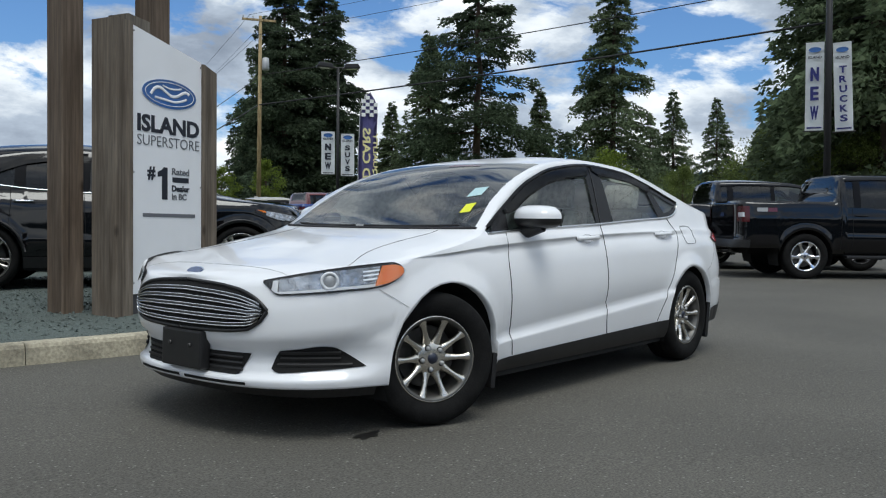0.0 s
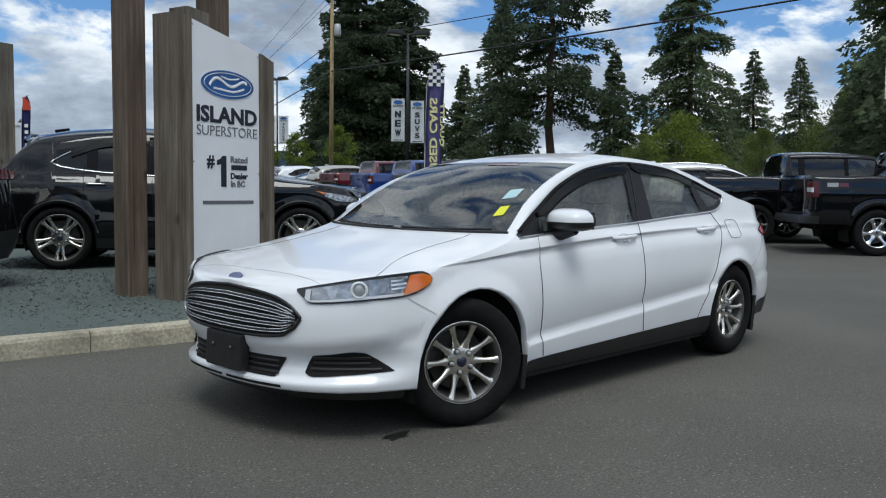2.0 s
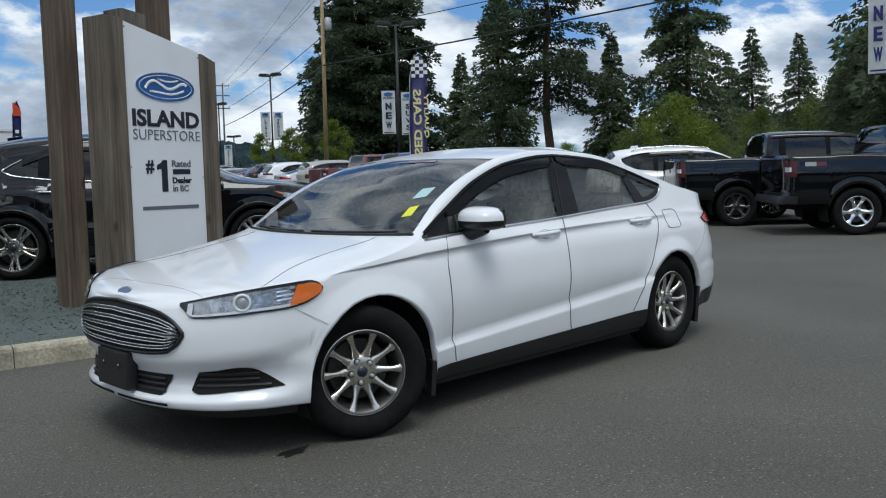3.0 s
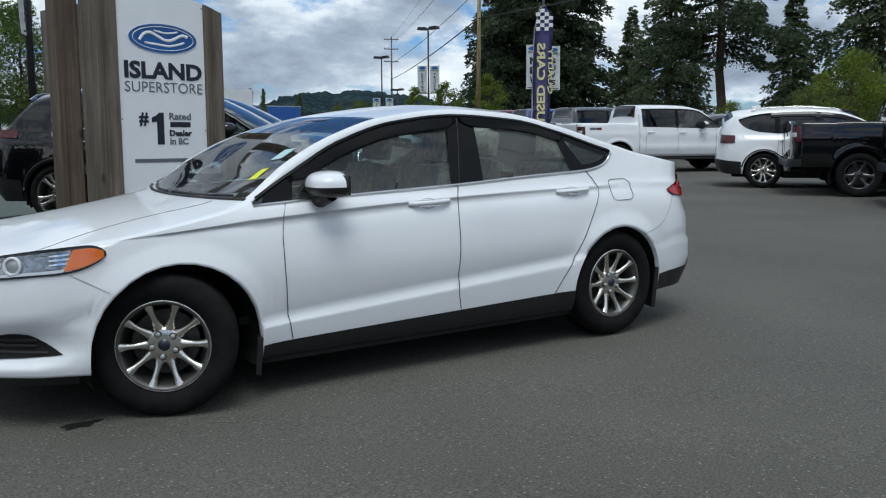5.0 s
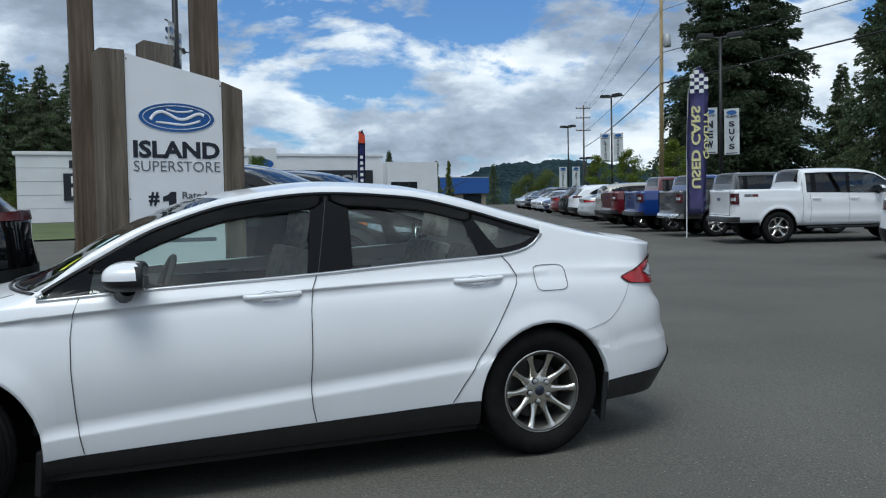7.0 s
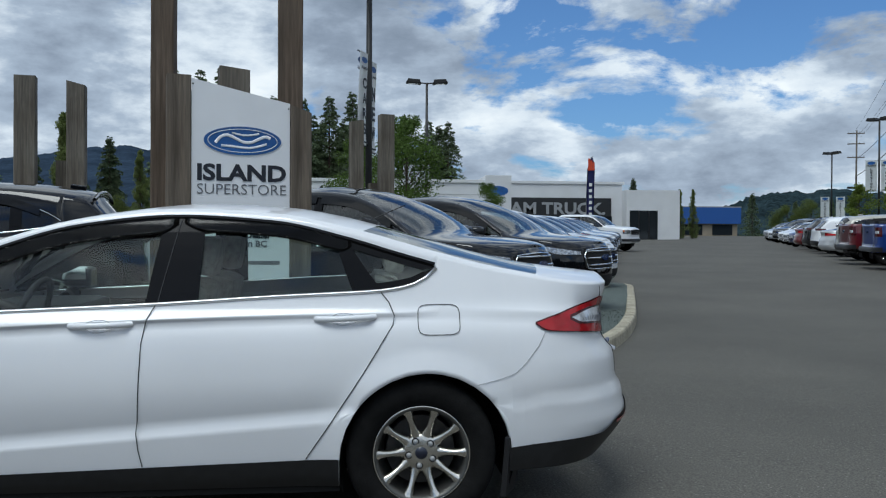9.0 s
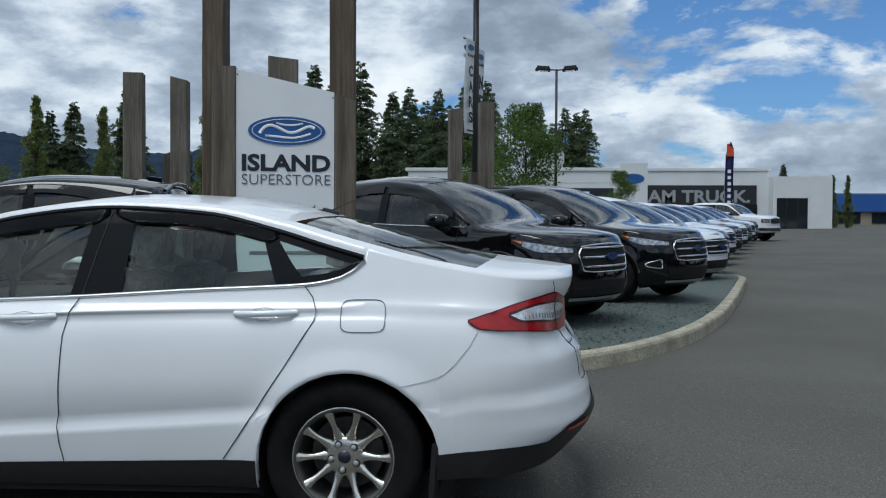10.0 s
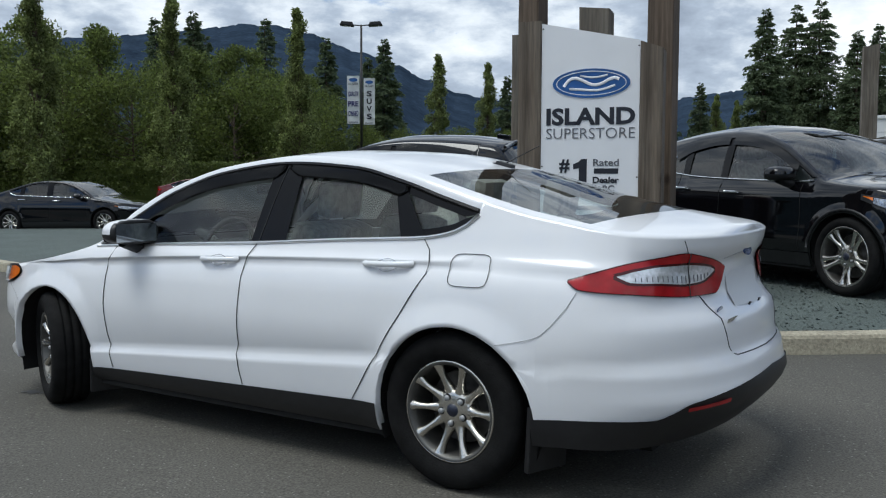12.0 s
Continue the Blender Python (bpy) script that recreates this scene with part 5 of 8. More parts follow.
    def sticker(x0, x1, t0, t1, side, material, name):
        bm = bmesh.new()
        g = [[bm.verts.new(cap(sh, lerp(x0, x1, i / 3), lerp(t0, t1, j / 3), side, 0.003)) for j in range(4)] for i in range(4)]
        for i in range(3):
            for j in range(3):
                bm.faces.new((g[i][j], g[i][j + 1], g[i + 1][j + 1], g[i + 1][j]))
        part(name, bm, material, car)
    sticker(-0.80, -0.72, 0.74, 0.82, -1, YELLOW, "yellow_sticker")
    sticker(-0.64, -0.55, 0.68, 0.80, -1, PAPER_BLUE, "blue_sticker")
    sticker(-0.20, -0.17, 0.0, 0.36, -1, PAINT_RED, "sun_strip")
    ms = wheel_parts(0.333, 0.225, 0.213, 10, ALLOY, spread=0.0)
    add_wheels(car, ms, [(-1.387, -0.788), (-1.387, 0.788), (1.425, -0.788), (1.425, 0.788)], 0.345, -24)
    add_arches(car, sh)
    cabin_interior(car, sh, (-0.05, 0.85), 0.42, (-0.42, -0.37, 0.93))
    part("floor_trim", boxed((-1.0, -0.72, 0.36), (1.7, 0.72, 0.40)), DASH, car)
    for side in (-1, 1):
        part("door_trim", boxed((-0.8, -0.02, 0.40), (1.0, 0.02, 0.93), 0.0, Matrix.Translation((0, side * 0.76, 0))), DASH, car)
    part("parcel_shelf", boxed((1.30, -0.60, 0.98), (1.85, 0.60, 1.02), 0.01), DASH, car)
    part("rear_mirror", boxed((-0.02, -0.11, -0.03), (0.01, 0.11, 0.03), 0.012, Matrix.Translation((-0.42, 0, 1.27))), TRIM, car)
    return car, sh


CAR, CAR_SHELL = hero_car()


# ---- the sign ----
def post(name, x, y, w, d, turn, top, material=TIMBER, slope=0.0, base=0.08, label="", group=""):
    """A squared timber with eased, slightly uneven edges and a sloping top."""
    g = ground_z(x, y)
    ob = thing(name, pose(x, y, g + base, 0, 0, turn), label, "post", group)
    bm = bmesh.new()
    zs = list(np.arange(0, top - g - base, 0.35)) + [top - g - base]
    e = 0.012
    rings = []
    for i, z in enumerate(zs):
        ring = []
        for cx, cy in ((-1, -1), (1, -1), (1, 1), (-1, 1)):
            for ex, ey in (((0, 1), (1, 0)) if cx * cy > 0 else ((1, 0), (0, 1))):
                px, py = cx * (w / 2 - e * ex), cy * (d / 2 - e * ey)
                wob = 0.004 * noise.noise((px * 9 + x, py * 9 + y, z * 1.7))
                zz = z + (slope * px if i == len(zs) - 1 else 0)
                ring.append(bm.verts.new((px + wob, py + wob, zz)))
        rings.append(ring)
    for r0, r1 in zip(rings, rings[1:]):
        for k in range(8):
            bm.faces.new((r0[k], r0[(k + 1) % 8], r1[(k + 1) % 8], r1[k]))
    bm.faces.new(rings[-1])
    bmesh.ops.recalc_face_normals(bm, faces=bm.faces)
    part("timber", bm, material, ob)
    return ob


SIGN_L, SIGN_R = Vector((-0.446, 3.537, 0)), Vector((0.427, 3.758, 0))
SIGN_TURN = math.degrees(math.atan2(SIGN_R.y - SIGN_L.y, SIGN_R.x - SIGN_L.x))
SIGN_W = (SIGN_R - SIGN_L).length


def dealership_sign():
    g = ground_z(0, 3.6)
    mid = (SIGN_L + SIGN_R) / 2
    sign = thing("roadside_sign", pose(mid.x, mid.y, g, 0, 0, SIGN_TURN), "white panel with a blue oval and dark lettering on timber posts", "sign")
    h = SIGN_W / 2
    zl, zr, z0 = 2.776 - g, 2.586 - g, 0.36 - g
    part("panel", plate([(-h, z0), (h, z0), (h, zr), (-h, zl)], 0.02), SIGN_WHITE, sign)
    part("panel_edge", plate([(-h + 0.004, z0 - 0.18), (h - 0.004, z0 - 0.18), (h - 0.004, zr - 0.02), (-h + 0.004, zl - 0.02)], 0.08), SIGN_EDGE, sign, m=Matrix.Translation((0, 0.021, 0)))
    oz = 2.215 - g
    part("oval_rim", plate(ellipse(0.362, 0.140), 0.004), OVAL_SILVER, sign, m=Matrix.Translation((0.012, -0.004, oz)))
    part("oval", plate(ellipse(0.355, 0.133), 0.004), OVAL_BLUE, sign, m=Matrix.Translation((0.012, -0.007, oz)))
    ring = [Vector((0.318 * math.cos(a), 0, 0.108 * math.sin(a))) for a in np.linspace(0, math.tau, 49)[:-1]]
    part("oval_line", tube(bmesh.new(), ring, 0.004, 6, True), OVAL_SILVER, sign, m=Matrix.Translation((0.012, -0.007, oz)))
    # the pale flourish in the oval: three flowing bands
    stroke = [(-0.250, -0.025), (-0.205, 0.030), (-0.140, 0.050), (-0.060, 0.018), (0.010, -0.014), (0.085, -0.010), (0.160, 0.028), (0.210, 0.044), (0.255, 0.030)]
    path = smooth_line([(x, 0, z) for x, z in stroke], 0.008)
    bm = tube(bmesh.new(), path, 0.015, 8)
    tube(bm, smooth_line([(-0.20, 0, -0.048), (-0.08, 0, -0.056), (0.06, 0, -0.066), (0.17, 0, -0.040), (0.22, 0, -0.022)], 0.02), 0.011, 8)
    tube(bm, smooth_line([(-0.10, 0, 0.072), (0.0, 0, 0.052), (0.09, 0, 0.058), (0.15, 0, 0.072)], 0.02), 0.009, 8)
    for v in bm.verts:
        v.co.y *= 0.2
    part("oval_stroke", bm, SIGN_WHITE, sign, smooth=True, m=Matrix.Translation((0.012, -0.0085, oz)))
    lettering("word", "ISLAND", 0.815, 0.160, INK, sign, Matrix.Translation((0.008, -0.003, oz - 0.298)), bold=0.036)
    lettering("word", "SUPERSTORE", 0.815, 0.096, INK_GREY, sign, Matrix.Translation((0.008, -0.003, oz - 0.452)), bold=-0.008)
    nz = oz - 0.838
    part("numeral", plate([(-0.068, 0.058), (-0.068, 0.104), (-0.02, 0.122), (0.008, 0.15), (0.058, 0.15), (0.058, -0.15), (-0.014, -0.15), (-0.014, 0.066)], 0.004), INK, sign, m=Matrix.Translation((-0.075, -0.003, nz)))
    lettering("numeral", "#", 0.098, 0.125, INK, sign, Matrix.Translation((-0.225, -0.003, nz + 0.085)), bold=0.03)
    lettering("word", "Rated", 0.235, 0.064, INK_GREY, sign, Matrix.Translation((0.158, -0.003, nz + 0.118)), bold=0.02)
    part("name_bar", plate([(0.05, -0.022), (0.27, -0.022), (0.27, 0.026), (0.05, 0.026)], 0.004), INK, sign, m=Matrix.Translation((0, -0.003, nz + 0.038)))
    lettering("word", "Dealer", 0.24, 0.060, INK, sign, Matrix.Translation((0.16, -0.003, nz - 0.042)), bold=0.03)
    lettering("word", "in", 0.062, 0.060, INK_GREY, sign, Matrix.Translation((0.072, -0.003, nz - 0.120)), bold=0.025)
    lettering("word", "BC", 0.105, 0.060, INK_GREY, sign, Matrix.Translation((0.185, -0.003, nz - 0.120)), bold=0.025)
    part("address_bar", plate([(-0.33, -0.017), (0.36, -0.017), (0.36, 0.017), (-0.33, 0.017)], 0.004), INK_GREY, sign, m=Matrix.Translation((0, -0.003, nz - 0.30)))
    for sx, tops in ((-h + 0.012, (z0 + 0.1, z0 + 1.1, zl - 0.05)), (h - 0.012, (z0 + 0.1, z0 + 1.0, zr - 0.05))):
        for z in tops:
            part("screw", lathe(bmesh.new(), [(0, -0.004), (0.007, -0.002), (0.008, 0.0)], 10), STEEL, sign, m=Matrix.Translation((sx, 0, z)))


dealership_sign()
nrm = Vector((-(SIGN_R - SIGN_L).y, (SIGN_R - SIGN_L).x, 0)).normalized()
along = (SIGN_R - SIGN_L).normalized()
ps = SIGN_L - along * 0.112 + nrm * 0.13
post("sign_post", ps.x, ps.y, 0.215, 0.30, SIGN_TURN, 2.80, TIMBER_PALE, 0.0, label="thick brown timber post holding the white sign", group="sign posts")
ps = SIGN_R + along * 0.105 + nrm * 0.12
post("sign_post", ps.x, ps.y, 0.20, 0.30, SIGN_TURN, 2.54, TIMBER_PALE, -0.35, label="grey-brown timber post with a sloping top beside the white sign", group="sign posts")
post("tall_post", -0.81, 4.05, 0.215, 0.25, 4, 6.4, TIMBER, label="tall weathered timber post behind the sign", group="sign posts")
post("tall_post", 0.36, 4.52, 0.255, 0.25, 6, 6.6, TIMBER, label="tall knotty timber post behind the sign", group="sign posts")
post("short_post", -0.15, 4.10, 0.29, 0.27, 14, 2.96, TIMBER_GREY, -0.1, label="timber post rising behind the sign, cut off short", group="sign posts")


# ---- other vehicles ----
WAGON = dict(
    tall=True, xf=-2.30, xr=2.40, lf=0.78, lr=0.50, nf=2.35, nr=3.0, hub=0.375, sill=0.25, lip_f=0.26, lip_r=0.30, flare=0.02,
    width=[(-1.6, 0.93), (-1.0, 0.955), (0.3, 0.965), (1.5, 0.955), (1.9, 0.93)],
    side_in=[(0.25, 0.06), (0.40, 0.02), (0.60, 0.0), (0.85, 0.015), (1.02, 0.05), (1.10, 0.095), (1.30, 0.15), (1.55, 0.24), (1.70, 0.33)],
    front_in=[(0.25, 0.13), (0.36, 0.03), (0.50, 0.0), (0.70, 0.015), (0.90, 0.06), (0.98, 0.12), (1.08, 0.26)],
    rear_in=[(0.28, 0.16), (0.40, 0.04), (0.55, 0.0), (0.70, 0.02), (0.90, 0.05), (1.10, 0.06), (1.25, 0.10), (1.45, 0.20), (1.60, 0.30)],
    rail=[(-2.36, 0.95), (-2.1, 0.985), (-1.6, 1.03), (-1.1, 1.09), (-0.98, 1.14), (-0.7, 1.32), (-0.35, 1.50), (0.0, 1.60), (0.5, 1.652), (1.3, 1.635), (1.8, 1.575), (2.05, 1.50), (2.2, 1.40), (2.4, 1.30)],
    belt=[(-1.0, 1.085), (0.0, 1.115), (1.0, 1.15), (1.5, 1.185), (1.8, 1.27), (1.98, 1.42)],
    dlo=[(-1.0, 1.10), (-0.7, 1.275), (-0.35, 1.45), (0.0, 1.545), (0.5, 1.592), (1.3, 1.572), (1.7, 1.52), (1.98, 1.43)],
    mid=[(-2.36, 0.93), (-2.2, 1.00), (-1.8, 1.07), (-1.3, 1.125), (-1.1, 1.18), (-0.7, 1.39), (-0.3, 1.58), (0.0, 1.68), (0.5, 1.745), (1.2, 1.738), (1.8, 1.685), (2.12, 1.63), (2.25, 1.50), (2.4, 1.34)],
    bow=[(-2.36, 0.0), (-1.9, -0.03), (-1.0, -0.16), (-0.3, -0.10), (0.4, 0.0), (1.6, 0.02), (2.1, 0.05), (2.4, 0.0)],
    cabin=(-0.99, 1.97), wheels=[(-1.425, 0.415), (1.425, 0.415)], crown=2.8, step=0.10, rows=14, caps=12, arch=13,
    panes=[("windshield", (-0.96, -0.10), 0.88), ("backlight", (2.13, 2.36), 0.85)], cuts=(-0.96, -0.10, 2.13, 2.36),
    creases=[(-1.55, 0.97, 2.0, 1.06, 0.0, 0.016, 0.05), (-0.9, 0.50, 1.0, 0.56, 0.0, 0.018, 0.05)],
    tyre=(0.375, 0.245, 0.262), spots=0.82, split=((-0.05, 0.30, 0.42), (0.42, 1.12, 1.22)), doors=(-0.86, 0.36, 1.16),
    head=(0.55, -1.60, (0.80, 0.805, 0.915), (0.865, 0.915, 0.968)), tail=(2.02, 0.58, (0.96, 0.95), (1.12, 1.14)),
    grille=(0.52, 0.60, 0.90, 3), intake=(0.60, 0.34, 0.50), mirror=(-0.66, 0.96, 1.16), handle=((0.12, 0.98), (1.0, 1.02)), band=(0.40, 0.42), seats=((-0.05, 0.95), 0.60))

SUV = dict(
    WAGON, lr=0.46,
    rail=[(-2.36, 0.95), (-2.1, 0.985), (-1.6, 1.03), (-1.1, 1.09), (-0.98, 1.14), (-0.7, 1.32), (-0.35, 1.50), (0.0, 1.595), (0.5, 1.640), (1.0, 1.622), (1.3, 1.592), (1.72, 1.538), (1.84, 1.455), (2.04, 1.245), (2.2, 1.13), (2.4, 1.08)],
    belt=[(-1.0, 1.085), (0.0, 1.112), (0.83, 1.152), (1.2, 1.190), (1.42, 1.225), (1.53, 1.275)],
    dlo=[(-1.0, 1.10), (-0.7, 1.275), (-0.35, 1.45), (0.0, 1.542), (0.5, 1.578), (0.95, 1.530), (1.2, 1.450), (1.4, 1.362), (1.53, 1.280)],
    mid=[(-2.36, 0.93), (-2.2, 1.00), (-1.8, 1.07), (-1.3, 1.125), (-1.1, 1.18), (-0.7, 1.39), (-0.3, 1.58), (0.0, 1.68), (0.5, 1.738), (1.2, 1.712), (1.6, 1.660), (1.82, 1.615), (1.90, 1.505), (2.10, 1.295), (2.25, 1.165), (2.4, 1.10)],
    cabin=(-0.99, 1.525), panes=[("windshield", (-0.96, -0.10), 0.88), ("backlight", (1.86, 2.20), 0.85)], cuts=(-0.96, -0.10, 1.86, 2.20, 1.78, 1.46, 1.50),
    tyre=(0.375, 0.245, 0.284), spread=0.15, kick=0.93, tail=(1.93, 0.45, (1.075, 1.085), (1.165, 1.19)), split=((-0.05, 0.30, 0.42), (0.42, 1.00, 1.12)))

SEDAN_LITE = dict(SEDAN, lines=None, rows=11, step=0.14, caps=8, arch=13, tyre=(0.333, 0.225, 0.222))

PICKUP = dict(
    xf=-2.78, xr=3.10, lf=0.55, lr=0.30, nf=3.4, nr=4.5, hub=0.41, sill=0.46, lip_f=0.42, lip_r=0.55, flare=0.03,
    width=[(-2.2, 0.99), (-1.4, 1.0), (0.5, 1.0), (2.8, 0.995)],
    side_in=[(0.40, 0.05), (0.55, 0.02), (0.75, 0.0), (1.05, 0.015), (1.25, 0.03), (1.38, 0.050), (1.60, 0.10), (1.80, 0.155), (1.93, 0.21)],
    front_in=[(0.40, 0.10), (0.52, 0.0), (0.62, 0.0), (0.68, 0.06), (0.90, 0.05), (1.10, 0.06), (1.20, 0.12)],
    rear_in=[(0.50, 0.08), (0.56, 0.0), (0.68, 0.0), (0.72, 0.06), (1.0, 0.07), (1.40, 0.06)],
    rail=[(-2.78, 1.13), (-2.2, 1.18), (-1.45, 1.25), (-1.30, 1.31), (-0.95, 1.60), (-0.65, 1.78), (-0.3, 1.83), (0.6, 1.845), (1.10, 1.83), (1.19, 1.78), (1.25, 1.43), (1.29, 1.39), (3.10, 1.40)],
    belt=[(-1.35, 1.255), (-0.6, 1.25), (0.3, 1.27), (1.12, 1.29)],
    dlo=[(-1.35, 1.28), (-0.95, 1.555), (-0.65, 1.715), (-0.3, 1.765), (0.6, 1.78), (1.12, 1.765)],
    mid=[(-2.78, 1.15), (-2.4, 1.25), (-1.6, 1.30), (-1.45, 1.34), (-0.95, 1.66), (-0.55, 1.85), (-0.1, 1.905), (0.7, 1.915), (1.14, 1.90), (1.21, 1.82), (1.27, 1.42), (1.31, 1.37), (3.10, 1.37)],
    bow=[(-2.78, 0.0), (-1.4, -0.12), (-0.6, -0.08), (0.2, 0.0), (3.10, 0.0)],
    cabin=(-1.34, 1.13), wheels=[(-1.84, 0.48), (1.84, 0.48)], crown=4.5, step=0.14, rows=11, caps=8, arch=13,
    panes=[("windshield", (-1.31, -0.58), 0.88), ("backlight", (1.165, 1.245), 0.80), ("bed_cover", (1.33, 3.0), 0.93)], cuts=(-1.31, -0.58, 1.165, 1.245, 1.33, 3.0, 1.10, 1.20, 1.28),
    creases=[(-2.2, 1.06, 2.9, 1.10, 0.0, 0.012, 0.06), (-1.2, 0.72, 1.2, 0.72, 0.0, 0.02, 0.05)],
    tyre=(0.41, 0.28, 0.265), spots=0.86, split=((-0.60, -0.02, 0.06), (0.06, 0.86, 0.98)), doors=(-1.20, 0.02, 1.02, 1.22),
    head=(0.66, -2.40, (0.92, 0.90, 0.92), (1.08, 1.10, 1.10)), tail=(2.86, 0.80, (1.02, 1.02), (1.30, 1.30)),
    grille=(0.60, 0.86, 1.12, 3), intake=(0.6, 0.50, 0.62), mirror=(-0.72, 1.02, 1.36), handle=((-0.13, 1.13), (0.86, 1.14)), band=(0.46, 0.48), seats=((-0.30, 0.55), 0.85))


def vehicle(name, spec, m, paint, label, group="", wheels=None, spokes=10, chrome=True, bright_bumper=False, fine=False, decal=None, rails=False):
    """A parked car, off-road wagon or pickup with its windows, lamps, wheels and trim."""
    car = thing(name, m, label, "pickup truck" if spec is PICKUP else "car", group)
    sh = Shell(spec)
    pc = sh.build()
    ux = sh.ux
    part("body", sh.mesh(pc["body"]), paint, car, smooth=True)
    part("windshield", sh.mesh(pc["windshield"]), WINDSHIELD_B, car, smooth=True).visible_shadow = False
    part("rear_window", sh.mesh(pc["backlight"]), GLASS_DARK, car, smooth=True)
    if "bed_cover" in pc:
        part("bed_cover", sh.mesh(pc["bed_cover"]), TRIM, car, "black bed cover", smooth=True)
    pil = spec.get("split", ((0.185, 0.29, 0.36), (1.04, 1.04, 1.17)))
    for side in (-1, 1):
        q = pc["side%+d" % side]
        cuts = [-9] + [(a[0] + a[-1]) / 2 if len(a) == 2 else a[1] for a in pil] + [9]
        for k, (a, b) in enumerate(zip(cuts, cuts[1:])):
            g = part("side_window", sh.mesh(q, lambda x, a=a, b=b: a <= x < b), GLASS_MID if k == 0 else GLASS_DARK, car, smooth=True)
            g.visible_shadow = False
        for a in pil:
            x0, x1 = a[-2], a[-1]
            if spec is SEDAN_LITE:
                x0 = a[0]
            part("pillar_trim", sh.strip(ux(x0), ux(x1), lambda f, x0=x0, x1=x1: sh.belt(lerp(x0, x1, f)), lambda f, x0=x0, x1=x1: sh.dlo(lerp(x0, x1, f)), 3, 5, 0.004, side), PILLAR, car)
        c0, c1 = spec["cabin"]
        if chrome:
            part("chrome_strip", sh.line([(x, sh.belt(x)) for x in np.linspace(c0, c1, 24)], 0.011, side, 0.003), CHROME, car, smooth=True)
            if spec.get("tall"):
                part("chrome_strip", sh.line([(x, sh.dlo(x)) for x in np.linspace(spec.get("kick", 1.3), c1, 14)], 0.011, side, 0.003), CHROME, car, smooth=True)
        part("window_surround", sh.line([(x, sh.dlo(x) + 0.004) for x in np.linspace(c0 + 0.02, c1 - 0.01, 24)], 0.014, side, 0.0), PILLAR, car)
        for x in spec.get("doors", (-0.85, 0.25, 1.2)):
            zt = sh.belt(x) if c0 < x < c1 else sh.rail(x)
            lo = sh.low(x, 0) + 0.08
            part("panel_gap", sh.line([(x, zt), (x - 0.02, (zt + lo) / 2), (x, lo)], 0.0035, side, 0.0), DARK, car)
        (a, ra), (b, rb) = spec["wheels"]
        if spec is not PICKUP:
            part("sill", sh.strip(ux(a + ra), ux(b - rb), lambda f: spec["sill"], lambda f: spec["sill"] + 0.13, 10, 2, 0.008, side), TRIM, car, "black plastic sill")
        else:
            z = spec["sill"] - 0.06
            part("running_board", boxed((a + ra + 0.02, -0.06, z - 0.03), (b - rb - 0.25, 0.06, z + 0.03), 0.02, Matrix.Translation((0, side * 0.94, 0))), TRIM, car, "black running board")
        if fine or spec.get("tall"):
            arch = lambda xc, r: [(xc + (r + 0.03) * math.cos(t), spec["hub"] + (r + 0.03) * math.sin(t)) for t in np.linspace(math.pi - 0.15, 0.15, 18)]
            for xc, r in spec["wheels"]:
                part("arch_trim", sh.line(arch(xc, r), 0.018, side, -0.008), TRIM, car, smooth=True)
        for hx, hz in spec.get("handle", ((0.02, 0.905), (1.07, 0.945))):
            part("door_handle", sh.line([(hx - 0.11, hz), (hx + 0.11, hz + 0.004)], 0.014, side, 0.03), CHROME if chrome else paint, car, smooth=True)
        mx, my, mz = spec.get("mirror", (-0.645, 0.93, 1.025))
        mirror_parts(car, mx, my, mz, side, paint, 1.35 if spec is not SEDAN_LITE else 1.0)
        # lamps
        hy, hx, lo, hi = spec.get("head", (0.50, -1.62, (0.66, 0.65, 0.73), (0.69, 0.75, 0.78)))
        u0, u1 = sh.uy(hy), ux(hx)
        flo, fhi = table((0, lo[0]), (0.5, lo[1]), (1, lo[2])), table((0, hi[0]), (0.5, hi[1]), (1, hi[2]))
        lamp = part("headlamp", sh.strip(u0, u1, flo, fhi, 16, 3, 0.006, side), TRIM, car, smooth=True)
        part("reflector", sh.strip(lerp(u0, u1, 0.05), lerp(u0, u1, 0.82), lambda f: flo(0.05 + 0.77 * f) + 0.014, lambda f: fhi(0.05 + 0.77 * f) - 0.014, 10, 3, 0.010, side), LAMP_CHROME, lamp)
        part("turn_signal", sh.strip(lerp(u0, u1, 0.83), lerp(u0, u1, 0.97), lambda f: lerp(flo(0.83 + 0.14 * f), fhi(0.83 + 0.14 * f), 0.45 + 0.25 * f), lambda f: fhi(0.83 + 0.14 * f) - 0.014, 6, 3, 0.011, side), AMBER, lamp)
        tx, ty, lo, hi = spec.get("tail", (1.92, 0.46, (0.90, 0.89), (0.96, 1.02)))
        tail = part("tail_lamp", sh.strip(ux(tx), sh.uy(ty, True), lambda f: lerp(lo[0], lo[1], f), lambda f: lerp(hi[0], hi[1], f), 14, 3, 0.014, side), RED_DEEP if spec is PICKUP or spec.get("tall") else RED_LENS, car, smooth=True)
        if spec is PICKUP:
            part("clear_lens", sh.strip(ux(2.95), sh.uy(0.84, True), lambda f: 1.11, lambda f: 1.19, 8, 2, 0.018, side), SILVER_LENS, tail)
        # grille halves
        gy, g0, g1, n = spec.get("grille", (0.50, 0.51, 0.68, 4))
        w = sh.uy(gy)
        gr = part("grille", sh.strip(0, w, lambda f: g0 + 0.05 * max(0, f - 0.6), lambda f: g1 - 0.03 * f * f, 12, 3, 0.006, side), DARK, car)
